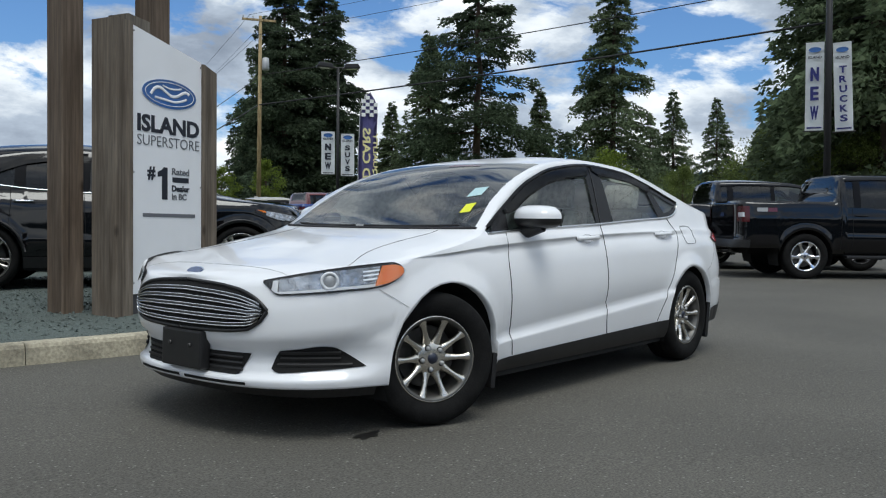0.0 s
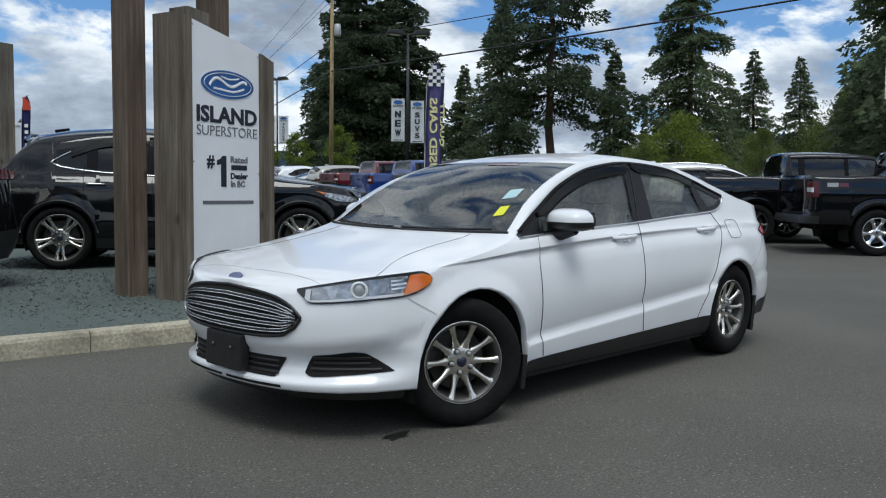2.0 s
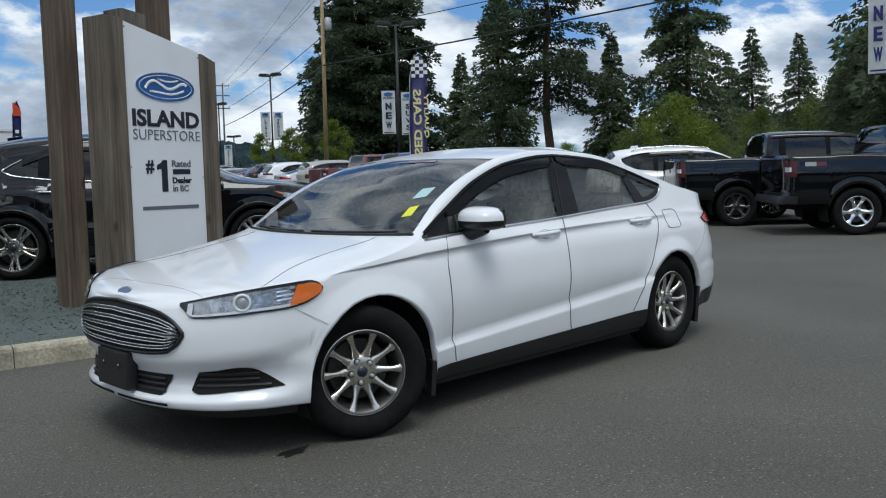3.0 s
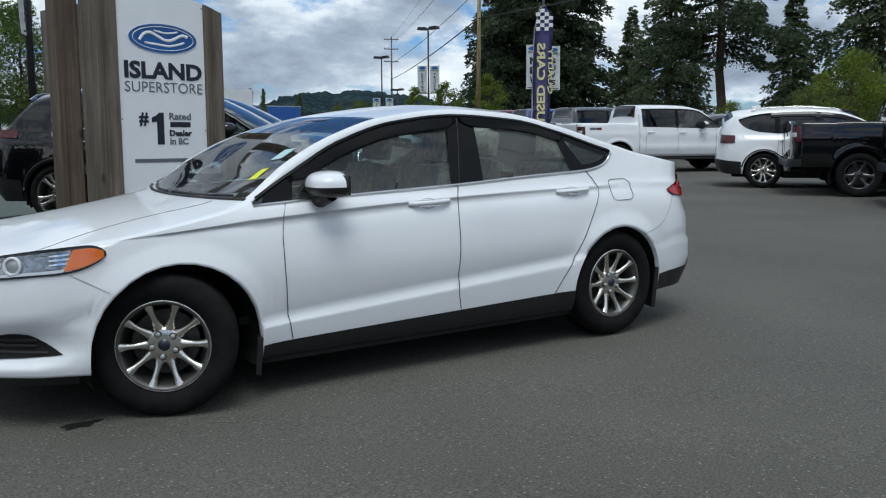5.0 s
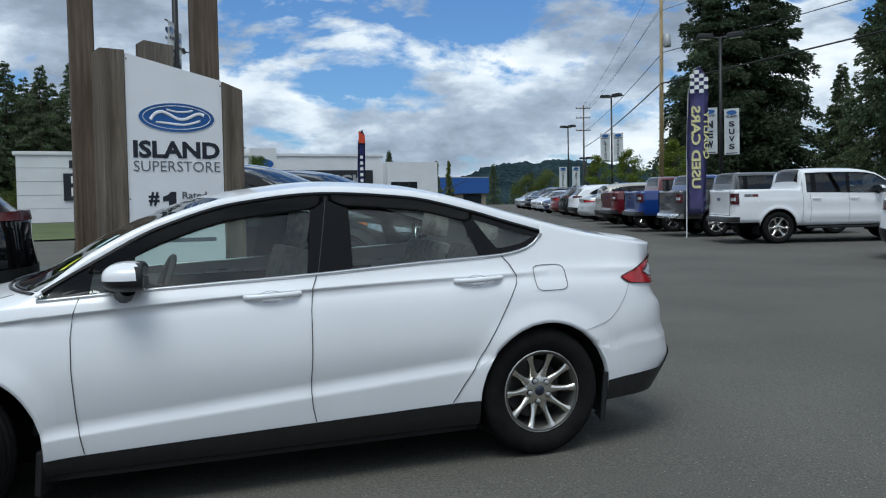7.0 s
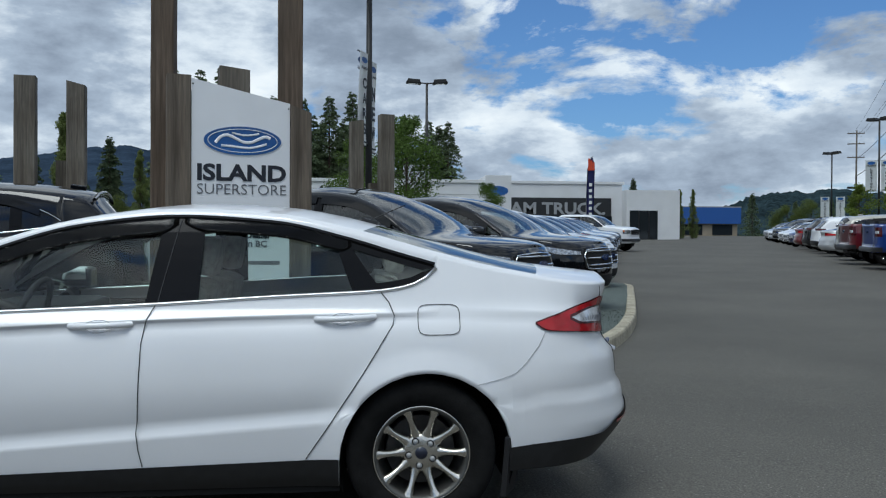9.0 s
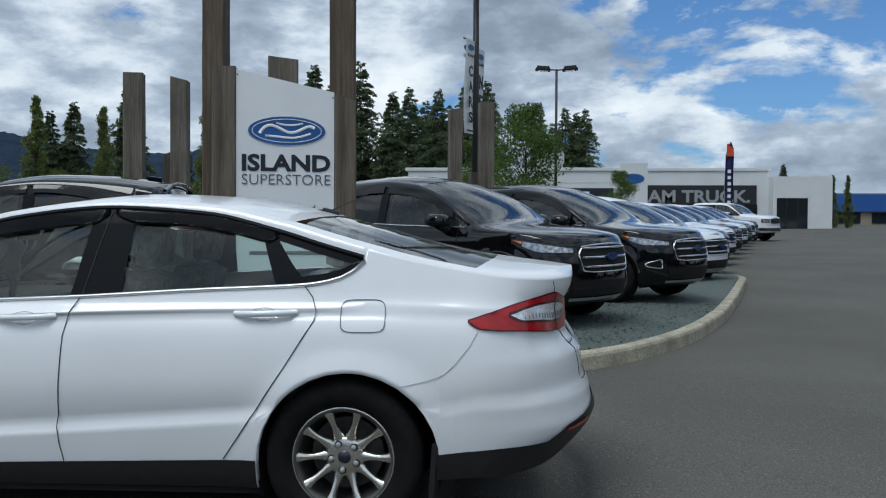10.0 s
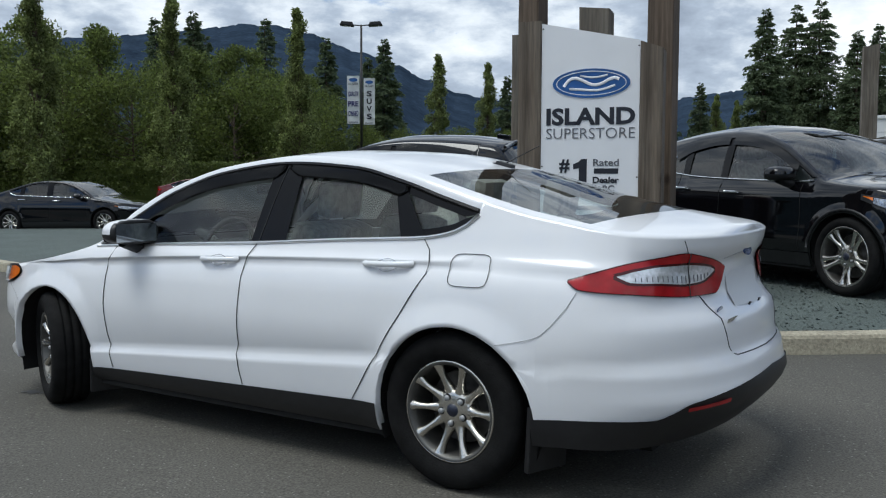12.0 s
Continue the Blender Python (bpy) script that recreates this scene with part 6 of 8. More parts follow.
        for k in range(n):
            part("grille_bar", sh.line([(w * f, lerp(g0, g1, (k + 0.6) / n)) for f in np.linspace(0, 0.95 - 0.04 * abs(k - n / 2), 8)], 0.015 if n < 6 else 0.01, side, 0.012, by="u"), CHROME if chrome else TRIM, gr, smooth=True)
        if spec.get("tall"):
            rim = [(w * f, g1 - 0.03 * f * f) for f in np.linspace(0, 0.9, 8)] + [(w, lerp(g0, g1, 0.62))] + [(w * f, g0 + 0.05 * max(0, f - 0.6)) for f in np.linspace(0.9, 0, 8)]
            part("grille_rim", sh.line(rim, 0.010, side, 0.008, by="u"), CHROME if chrome else TRIM, gr, smooth=True)
        iy, i0, i1 = spec.get("intake", (0.45, 0.28, 0.38))
        part("intake", sh.strip(0, sh.uy(iy), lambda f: i0, lambda f: i1, 8, 2, 0.006, side), DARK, car)
        if spec.get("tall"):
            f0 = sh.uy(0.68)
            fog = [(f0 + a, z) for a, z in ((0.0, 0.51), (0.0, 0.60), (0.02, 0.615), (0.06, 0.612), (0.21, 0.575), (0.235, 0.555), (0.22, 0.525), (0.06, 0.498), (0.015, 0.498), (0.0, 0.51))]
            part("fog_surround", sh.line(fog, 0.0055, side, 0.005, by="u"), CHROME, car, smooth=True)
            part("skid_plate", sh.strip(0, sh.uy(0.62), lambda f: 0.29, lambda f: 0.325, 8, 1, 0.012, side), STEEL_GREY, car)
        if decal:
            for x0, x1, material in ((2.36, 2.52, PAINT_RED), (2.53, 2.72, decal)):
                part("decal", sh.strip(ux(x0), ux(x1), lambda f: 1.205, lambda f: 1.275, 4, 1, 0.005, side), material, car)
        if spec is PICKUP:
            bump = sh.strip(sh.uy(0.0, True), ux(2.85), lambda f: 0.56, lambda f: 0.70, 10, 2, 0.03, side)
            part("rear_bumper", bump, CHROME if bright_bumper else TRIM, car, smooth=True)
            part("front_bumper", sh.strip(0, ux(-2.3), lambda f: 0.52, lambda f: 0.66, 10, 2, 0.02, side), CHROME if bright_bumper else TRIM, car, smooth=True)
    if spec.get("tall"):
        gx = sh.p(0, 0.76, 0.03).x
        part("front_badge", plate(ellipse(0.115, 0.046), 0.012), BADGE_BLUE, car, m=Matrix.Translation((gx - 0.012, 0, 0.765)) @ Matrix.Rotation(radians(-90), 4, "Z"))
    if spec is PICKUP:
        rear = sh.p(sh.u[-1], 1.2).x
        part("tailgate_gap", tube(bmesh.new(), [(rear + 0.002, y, z) for y, z in ((-0.78, 1.38), (-0.78, 0.74), (0.78, 0.74), (0.78, 1.38))], 0.006, 5), DARK, car)
        part("tailgate_badge", plate(ellipse(0.115, 0.045), 0.006), BADGE_BLUE, car, m=Matrix.Translation((rear + 0.012, 0, 1.15)) @ Matrix.Rotation(radians(90), 4, "Z"))
        part("tow_bar", rod(bmesh.new(), (2.6, -0.5, 0.48), (3.0, 0.35, 0.48), 0.035, n=10), STEEL, car)
    rad, wd, rim = spec.get("tyre", (0.333, 0.225, 0.222))
    ms = WHEEL_SETS.setdefault((rad, rim, id(wheels), spokes), wheel_parts(rad, wd, rim, spokes, wheels or ALLOY, 1.0 if fine else 0.6, spec.get("spread", 0.06)))
    y = spec.get("spots", 0.80)
    (a, ra), (b, rb) = spec["wheels"]
    add_wheels(car, ms, [(a, -y), (a, y), (b, -y), (b, y)], rad)
    add_arches(car, sh)
    rows, floor = spec.get("seats", ((-0.05, 0.85), 0.42))
    cabin_interior(car, sh, rows, floor, None, 0.05 if spec is not SEDAN_LITE else 0.0)
    if spec.get("tall"):
        for side in (-1, 1):
            part("rear_cladding", sh.strip(ux(1.88), sh.u[-1], lambda f: 0.30, lambda f: 0.56 + 0.05 * min(1, f * 2), 16, 3, 0.008, side), TRIM, car, "black plastic lower bumper", smooth=True)
            part("bumper_insert", sh.strip(sh.uy(0.62, True), sh.u[-1], lambda f: 0.34, lambda f: 0.40, 6, 1, 0.014, side), STEEL_GREY, car)
            if rails:
                pts = [cap(sh, x, 0.90, side, h) for x, h in ((-0.1, 0.005), (0.0, 0.045), (0.8, 0.05), (1.6, 0.045), (1.72, 0.005))]
                part("roof_rail", tube(bmesh.new(), pts, 0.018, 8), ALLOY, car, "silver roof rail", smooth=True)
        for side in (-1, 1):
            for x0, x1 in ((-0.75, 0.33), (0.40, 1.30)):
                bm = sh.strip(ux(x0), ux(x1), lambda f: max(sh.dlo(lerp(x0, x1, f)) - 0.07, sh.belt(lerp(x0, x1, f)) + 0.01), lambda f: sh.dlo(lerp(x0, x1, f)) + 0.02, 14, 2, 0.018, side)
                part("window_visor", bm, SMOKED, car)
        if spec is SUV:
            pts = [cap(sh, 1.80, t, sd, 0.004) for sd, ts in ((-1, (0.92, 0.6, 0.3)), (1, (0.0, 0.3, 0.6, 0.92))) for t in ts]
            part("roof_spoiler", tube(bmesh.new(), [q + Vector((0.05, 0, 0.0)) for q in pts], 0.024, 8), paint, car, smooth=True)
        fin = boxed((-0.09, -0.02, -0.01), (0.09, 0.02, 0.05), 0.015)
        part("aerial_fin", fin, paint, car, m=Matrix.Translation(cap(sh, 1.55, 0.0)) @ Matrix.Rotation(radians(8), 4, "Y"))
    return car


WHEEL_SETS = {}
G = 0.165
edge_a = vehicle("sport_utility", SUV, stand(1.30, 6.70, -34.5, G), PAINT_BLACK, "black sport utility parked on the gravel, chrome grille and window trim", "display row", fine=True)
copy_thing(edge_a, stand(2.86, 9.65, -36.7, G))
edge_w = vehicle("sport_utility", SUV, stand(4.15, 13.9, -36.7, 0.05), PAINT_WHITE, "white sport utility parked in the display row", "display row")
edge_g = vehicle("sport_utility", SUV, stand(5.1, 17.8, -36.7), PAINT_GREY, "dark grey sport utility parked in the display row", "display row")
for k, src in enumerate((edge_w, edge_a, edge_w, edge_g, edge_w, edge_a)):
    copy_thing(src, stand(6.05 + 1.0 * k, 21.1 + 3.3 * k, -36.7))
copy_thing(edge_a, stand(-3.75, 5.77, 188, G))["label"] = "black sport utility on the gravel with its tail beside the sign"

tr = vehicle("pickup_truck", PICKUP, stand(13.54, 0.76, -50), PAINT_BLACK, "black crew-cab pickup with chrome wheels and a bed cover", "far row of parked vehicles", wheels=CHROME, spokes=6, chrome=False, decal=STEEL_GREY)
vehicle("pickup_truck", PICKUP, stand(14.84, 3.62, -50), PAINT_BLACK, "black crew-cab pickup on dark wheels, lifted suspension", "far row of parked vehicles", wheels=ALLOY_DARK, spokes=6, chrome=False)
vehicle("sport_utility", WAGON, stand(15.31, 6.54, -50), PAINT_WHITE, "white sport utility with roof rails beside the pickups", "far row of parked vehicles", chrome=False, rails=True)
wt = vehicle("pickup_truck", PICKUP, stand(17.5, 13.4, -19), PAINT_WHITE, "white crew-cab pickup with a red off-road decal", "far row of parked vehicles", wheels=ALLOY, spokes=6, chrome=False, bright_bumper=False, decal=INK_GREY)
vehicle("pickup_truck", PICKUP, stand(18.5, 17.2, -17), PAINT_GREY, "dark grey pickup parked beside the white one", "far row of parked vehicles", wheels=ALLOY, spokes=6, chrome=False, bright_bumper=True)
vehicle("pickup_truck", PICKUP, stand(19.4, 20.6, -17), PAINT_BLUE, "bright blue pickup in the parked row", "far row of parked vehicles", wheels=ALLOY_DARK, spokes=6, chrome=False)
vehicle("pickup_truck", PICKUP, stand(20.4, 23.8, -17), PAINT_RED, "dark red pickup in the parked row", "far row of parked vehicles", wheels=ALLOY, spokes=6, chrome=False)
copy_thing(wt, stand(12.6, 41.5, -36.7))
tan = vehicle("sport_utility", WAGON, stand(21.3, 27.2, -17), PAINT_TAN, "pale tan sport utility in the parked row", "far row of parked vehicles")
sil = vehicle("sedan", SEDAN_LITE, stand(22.7, 31.0, -17), PAINT_SILVER, "silver sedan in the parked row", "far row of parked vehicles")
copy_thing(edge_w, stand(24.0, 34.4, -17))
copy_thing(edge_a, stand(25.3, 37.8, -17))
vehicle("sedan", SEDAN_LITE, stand(26.6, 41.2, -17), PAINT_RED, "dark red sedan in the parked row", "far row of parked vehicles")
nav = vehicle("sedan", SEDAN_LITE, stand(28.3, 46.5, 200), PAINT_NAVY, "dark blue sedan at the end of the lot", "far row of parked vehicles")
wht = vehicle("sedan", SEDAN_LITE, stand(29.8, 50.4, 200), PAINT_WHITE, "white sedan at the end of the lot", "far row of parked vehicles")
for k, src in enumerate((wht, edge_g, wht, sil)):
    copy_thing(src, stand(31.2 + 1.3 * k, 54.0 + 3.6 * k, 200))
for k, src in enumerate((tr, edge_g, sil, tr, edge_a)):
    copy_thing(src, stand(24.5 + 1.6 * k, 13.0 + 4.8 * k, -17))
blk = vehicle("sedan", SEDAN_LITE, stand(-18.6, 11.0, 23), PAINT_BLACK, "black sedan parked by the clipped hedge", "cars by the hedge")
vehicle("sedan", SEDAN_LITE, stand(-30.5, 26.2, 23), PAINT_RED, "dark red sedan parked by the clipped hedge", "cars by the hedge")
copy_thing(blk, stand(-26.5, 27.8, 23))
for k, src in enumerate((wht, sil, edge_w, blk, tan)):
    copy_thing(src, stand(14 + 4.4 * k, 82 + 0.4 * k, 250))


# ---- light poles, banners, flags, utility poles ----
def banner(x, y, z, w, h, turn, words, label, stacked=True, ink=None, sway=0.0):
    """A vinyl pole banner with a small oval, a title and its letters one below another."""
    ink = ink or BANNER_BLUE
    b = thing("pole_banner", pose(x, y, z, 0, sway, turn), label, "banner", "pole banners")
    bm = bmesh.new()
    n = 8
    rows = []
    for k in range(n + 1):
        f = k / n
        bulge = 0.03 * math.sin(f * math.pi * 1.5)
        rows.append([bm.verts.new((sx * w / 2, bulge, h * (f - 1))) for sx in (-1, 1)])
    for r0, r1 in zip(rows, rows[1:]):
        bm.faces.new((r0[0], r0[1], r1[1], r1[0]))
    bmesh.ops.solidify(bm, geom=bm.faces, thickness=0.006)
    part("cloth", bm, BANNER_WHITE, b)
    for z0 in (-0.01, -h + 0.01):
        part("banner_arm", rod(bmesh.new(), (-w / 2 - 0.05, 0.01, z0), (w / 2 + 0.05, 0.01, z0), 0.018, n=8), POLE_BLACK, b)
    for back in (0, 1):
        face = Matrix.Translation((0, 0.062 if back else -0.048, 0)) @ Matrix.Rotation(math.pi * back, 4, "Z")
        part("oval", plate(ellipse(w * 0.34, w * 0.15, 24), 0.004), OVAL_BLUE, b, m=face @ Matrix.Translation((0, 0, -h * 0.085)))
        lettering("title", "ISLAND", w * 0.74, w * 0.15, INK, b, face @ Matrix.Translation((0, 0, -h * 0.17)), bold=0.02)
        if stacked:
            m = len(words)
            top, bot = 0.25, 0.90
            for k, ch in enumerate(words):
                c = top + (bot - top) * (k + 0.5) / m
                hh = h * (bot - top) / m * 0.72
                lettering("letter", ch, min(w * 0.46, hh * 1.0) if ch != "I" else hh * 0.25, hh, ink, b, face @ Matrix.Translation((0, 0, -h * c)), bold=0.065 if ch in "WN" else 0.035)
        else:
            for k, word in enumerate(words):
                lettering("word", word, w * 0.82, h * 0.11, ink, b, face @ Matrix.Translation((0, 0, -h * (0.38 + 0.2 * k))), bold=0.03)
        part("foot_bar", plate([(-w * 0.4, -0.02), (w * 0.4, -0.02), (w * 0.4, 0.02), (-w * 0.4, 0.02)], 0.004), ink, b, m=face @ Matrix.Translation((0, 0, -h * 0.96)))
    return b


def lamp_post(x, y, top, turn, heads=2, span=2.1, label="black steel lot light with two flat heads"):
    p = thing("street_lamp", upright(x, y, turn), label, "street lamp", "lot lights")
    h = top - ground_z(x, y)
    part("pole", rod(bmesh.new(), (0, 0, 0), (0, 0, h), 0.09, 0.07, 12), POLE_BLACK, p, smooth=True)
    part("pole_base", lathe(bmesh.new(), [(0.0, 0.75), (0.26, 0.75), (0.28, 0.70), (0.28, 0.0)], 18, "Z"), CONCRETE, p, "round concrete footing")
    for s in (-1, 1)[:heads]:
        part("arm", rod(bmesh.new(), (0, 0, h - 0.05), (s * span * 0.24, 0, h), 0.04, n=8), POLE_BLACK, p)
        bm = bmesh.new()
        box(bm, (-0.45, -0.30, -0.08), (0.45, 0.30, 0.18), 0.06)
        for v in bm.verts:
            if v.co.z > 0.05:
                v.co.x *= 0.8
        head = part("lamp_head", bm, POLE_BLACK, p, m=Matrix.Translation((s * span * 0.34, 0, h)) @ Matrix.Rotation(radians(-4 * s), 4, "Y"))
        part("lamp_glass", boxed((-0.28, -0.18, -0.088), (0.28, 0.18, -0.07)), SILVER_LENS, head)
    return p


# the pole by the pickups, with NEW and TRUCKS
lamp_post(18.36, 3.22, 10.5, 20)
banner(18.27, 3.52, 5.74, 0.43, 2.22, -73, "NEW", "white vinyl pole banner with NEW in blue letters")
banner(18.44, 2.93, 5.70, 0.42, 2.22, -73, "TRUCKS", "white vinyl pole banner with TRUCKS in blue letters", sway=-2)
# NEW and SUVS
lamp_post(28.4, 31.6, 9.8, -35)
banner(28.02, 31.96, 6.32, 0.72, 2.32, -46, "NEW", "white vinyl pole banner with NEW, hung from a lot light", ink=INK)
banner(28.78, 31.24, 6.22, 0.72, 2.30, -46, "SUVS", "white vinyl pole banner with SUVS, hung from a lot light", ink=INK)
# LEASING and TRUCKS
lamp_post(41.2, 62.3, 11.2, -65, 2, 1.7)
banner(40.74, 62.6, 8.0, 0.85, 2.45, -32.5, "LEASING", "white vinyl pole banner with LEASING in dark letters", ink=INK)
banner(41.66, 62.0, 8.0, 0.85, 2.45, -32.5, "TRUCKS", "white vinyl pole banner with TRUCKS on a lot light", ink=INK)
lamp_post(49.0, 84.0, 10.8, -65, 2, 1.5)
banner(48.4, 84.2, 6.3, 0.85, 2.4, -30, "TRUCKS", "white vinyl pole banner with TRUCKS, far down the lot", ink=INK)
banner(49.8, 83.7, 6.3, 0.85, 2.4, -30, "SERVICE", "white vinyl pole banner with SERVICE, far down the lot", ink=INK)
lamp_post(59.5, 98.0, 8.2, -65, 2, 1.5)
# by the showroom and by the hedge
lamp_post(4.5, 47.7, 10.75, 0, 2, 2.3)
lamp_post(-33.1, 41.6, 11.6, 33, 2, 2.7)
banner(-33.54, 41.31, 8.35, 0.80, 3.1, 33, ("QUALITY", "PRE", "OWNED"), "white vinyl banner with QUALITY PRE OWNED beside the hedge", stacked=False)
banner(-32.68, 41.88, 8.20, 0.72, 3.0, 33, "SUVS", "white vinyl pole banner with SUVS beside the hedge", ink=INK)
lamp_post(1.15, 17.45, 8.3, 70)
banner(1.00, 17.15, 5.95, 0.50, 2.3, 68, "CARS", "white vinyl pole banner with CARS seen nearly edge on", ink=INK)
banner(1.22, 17.85, 5.85, 0.50, 2.3, 68, "NEW", "white vinyl pole banner seen nearly edge on", ink=INK)


def feather_flag(x, y, height, turn, cloth, words, ink, label, small="", tip=None, w=0.62):
    f = thing("feather_flag", upright(x, y, turn), label, "flag", "feather flags")
    part("flag_pole", tube(bmesh.new(), [(-0.02, 0.0, 0.0), (0, 0, height * 0.55), (0.05, 0, height * 0.85), (0.22, 0, height * 0.985), (0.40, 0, height)], 0.016, 8), STEEL_GREY, f, smooth=True)
    n = 22
    bm = bmesh.new()
    rows = []
    for k in range(n + 1):
        q = k / n
        z = height * (0.14 + 0.855 * q)
        left = np.interp(z / height, [0, 0.55, 0.85, 0.985, 1.0], [0, 0, 0.05, 0.22, 0.36])
        right = w * (1.0 - max(0, q - 0.86) ** 2 * 18) if q > 0.86 else w * (0.82 + 0.18 * q / 0.86)
        right = max(right, left + 0.02)
        rows.append([bm.verts.new((lerp(left, right, j / 4), 0.05 * math.sin(q * 9 + j * 0.8), z)) for j in range(5)])
    for r0, r1 in zip(rows, rows[1:]):
        for j in range(4):
            bm.faces.new((r0[j], r0[j + 1], r1[j + 1], r1[j]))
    bmesh.ops.solidify(bm, geom=bm.faces, thickness=0.004)
    cl = part("flag_cloth", bm, cloth, f, smooth=True)
    if tip is not None:
        for i in range(6):
            for j in range(4):
                if (i + j) % 2 == 0 or tip is FLAG_RED:
                    zc = height * (0.845 + 0.022 * i)
                    x0 = 0.10 + 0.13 * j
                    if x0 + 0.12 < w - max(0, i - 3) * 0.10:
                        part("check", boxed((x0, -0.062, zc), (x0 + 0.125, 0.062, zc + height * 0.022)), tip, cl)
    for back in (-1, 1):
        face = Matrix.Translation((0.26, back * 0.06, height * 0.53)) @ Matrix.Diagonal((1, 1, -1, 1)) @ Matrix.Rotation(radians(90), 4, "Y")
        if not words:
            for k in range(7):
                part("letter_bar", boxed((0.16, back * 0.062 - 0.003, height * (0.28 + 0.065 * k)), (0.34, back * 0.062 + 0.003, height * (0.315 + 0.065 * k))), ink, cl)
            continue
        lettering("word", words, height * 0.48, 0.26, ink, cl, face, bold=0.03)
        if small:
            face = Matrix.Translation((0.54, back * 0.06, height * 0.60)) @ Matrix.Diagonal((1, 1, -1, 1)) @ Matrix.Rotation(radians(90), 4, "Y")
            lettering("word", small, height * 0.28, 0.17, ink, cl, face, bold=0.02)
    return f


feather_flag(15.45, 16.85, 5.0, -35, FLAG_PURPLE, "USED CARS", FLAG_GOLD, "tall purple feather flag with a chequered tip, USED CARS QUALITY", "QUALITY", PAPER)
feather_flag(14.25, 48.2, 5.5, -15, FLAG_NAVY, "", PAPER, "dark blue feather flag with a red tip near the showroom", "", FLAG_RED, 0.5)


def utility_pole(x, y, top, arms, material, label, transformer=False, turn=0):
    p = thing("utility_pole", upright(x, y, turn), label, "utility pole", "utility poles")
    h = top - ground_z(x, y)
    part("pole", rod(bmesh.new(), (0, 0, 0), (0.12, 0.1, h), 0.19, 0.12, 14), material, p, smooth=True)
    for z in arms:
        part("cross_arm", boxed((-1.3, -0.07, h - z - 0.08), (1.3, 0.07, h - z + 0.08), 0.01), material, p)
        for s in (-1.2, -0.45, 0.55, 1.2):
            part("insulator", lathe(bmesh.new(), [(0, 0.22), (0.05, 0.20), (0.06, 0.1), (0.03, 0.06), (0.03, 0.0)], 10, "Z"), STEEL_GREY, p, m=Matrix.Translation((s, 0, h - z + 0.08)))
    if transformer:
        can = lathe(bmesh.new(), [(0, 0.95), (0.2, 0.95), (0.27, 0.88), (0.28, 0.1), (0.24, 0.0), (0, 0.0)], 18, "Z")
        part("transformer", can, STEEL_GREY, p, "grey can-shaped transformer", smooth=True, m=Matrix.Translation((0.5, -0.1, h - 4.2)))
    return p


utility_pole(38.9, 51.7, 17.6, (0.35,), POLE_WOOD, "yellow-brown wooden utility pole with a transformer", True, -30)
utility_pole(80.0, 134.0, 20.0, (0.5, 2.2, 4.4), POLE_WOOD_GREY, "old grey utility pole with three cross arms", False, -20)
utility_pole(41.0, -28.0, 16.6, (0.35,), POLE_WOOD, "yellow-brown wooden utility pole beside the road", False, -10)


def cable(a, b, sag, r, label="black overhead power cable along the road"):
    pts = [Vector(a).lerp(Vector(b), k / 28) - Vector((0, 0, sag * 4 * (k / 28) * (1 - k / 28))) for k in range(29)]
    tagged(part("overhead_cable", tube(bmesh.new(), pts, r, 5), WIRE), label, "cable", "overhead cables")


for dx, z0, sag, r in ((0.0, 10.1, 0.6, 0.055), (0.2, 12.3, 0.7, 0.03), (-0.9, 16.5, 0.9, 0.014), (0.8, 16.5, 0.9, 0.014), (0.0, 15.2, 0.8, 0.016)):
    cable((38.9 + dx, 51.7, z0 * 1.06), (41.0 + dx, -28.0, z0 + 2.6), sag, r)
    cable((38.9 + dx, 51.7, z0 * 1.06), (80.0 + dx, 134.0, min(z0 * 1.3, 19.5) - 0.6), sag * 0.7, r)


# ---- short timber posts on the bed ----
post("short_post", -4.72, 11.05, 0.34, 0.30, 12, 4.10, TIMBER_GREY, 0.0, label="grey weathered timber post standing on the gravel", group="timber posts")
post("short_post", -3.85, 11.0, 0.30, 0.28, 8, 3.98, TIMBER_GREY, -0.25, label="grey weathered timber post with a slanted top", group="timber posts")
post("short_post", -4.25, 11.6, 0.26, 0.26, 8, 2.70, TIMBER_GREY, 0.0, label="low grey timber post between two taller ones", group="timber posts")
post("short_post", 0.90, 13.65, 0.26, 0.26, 15, 3.78, TIMBER_GREY, 0.2, label="grey timber post beside a lot light", group="timber posts")
post("short_post", 1.52, 14.05, 0.30, 0.28, 15, 3.97, TIMBER_GREY, 0.0, label="grey weathered timber post beside a lot light", group="timber posts")
post("short_post", 1.28, 14.4, 0.24, 0.24, 15, 2.55, TIMBER_GREY, 0.0, label="low grey timber post beside a lot light", group="timber posts")


# ---- trees ----
def leaf_quads(centres, sizes, rng, flat=0.4):
    """Small crossed leaf blades at the given places."""
    n = len(centres)
    a = rng.normal(size=(n, 3))
    a[:, 2] *= flat
    a /= np.linalg.norm(a, axis=1)[:, None]
    b = np.cross(a, rng.normal(size=(n, 3)))
    b /= np.linalg.norm(b, axis=1)[:, None]
    a, b = a * sizes[:, None], b * sizes[:, None] * 0.55
    v = np.stack([centres - a, centres + b * 0.9 - a * 0.1, centres + a, centres - b * 0.9 + a * 0.15], 1)
    return v.reshape(-1, 3)


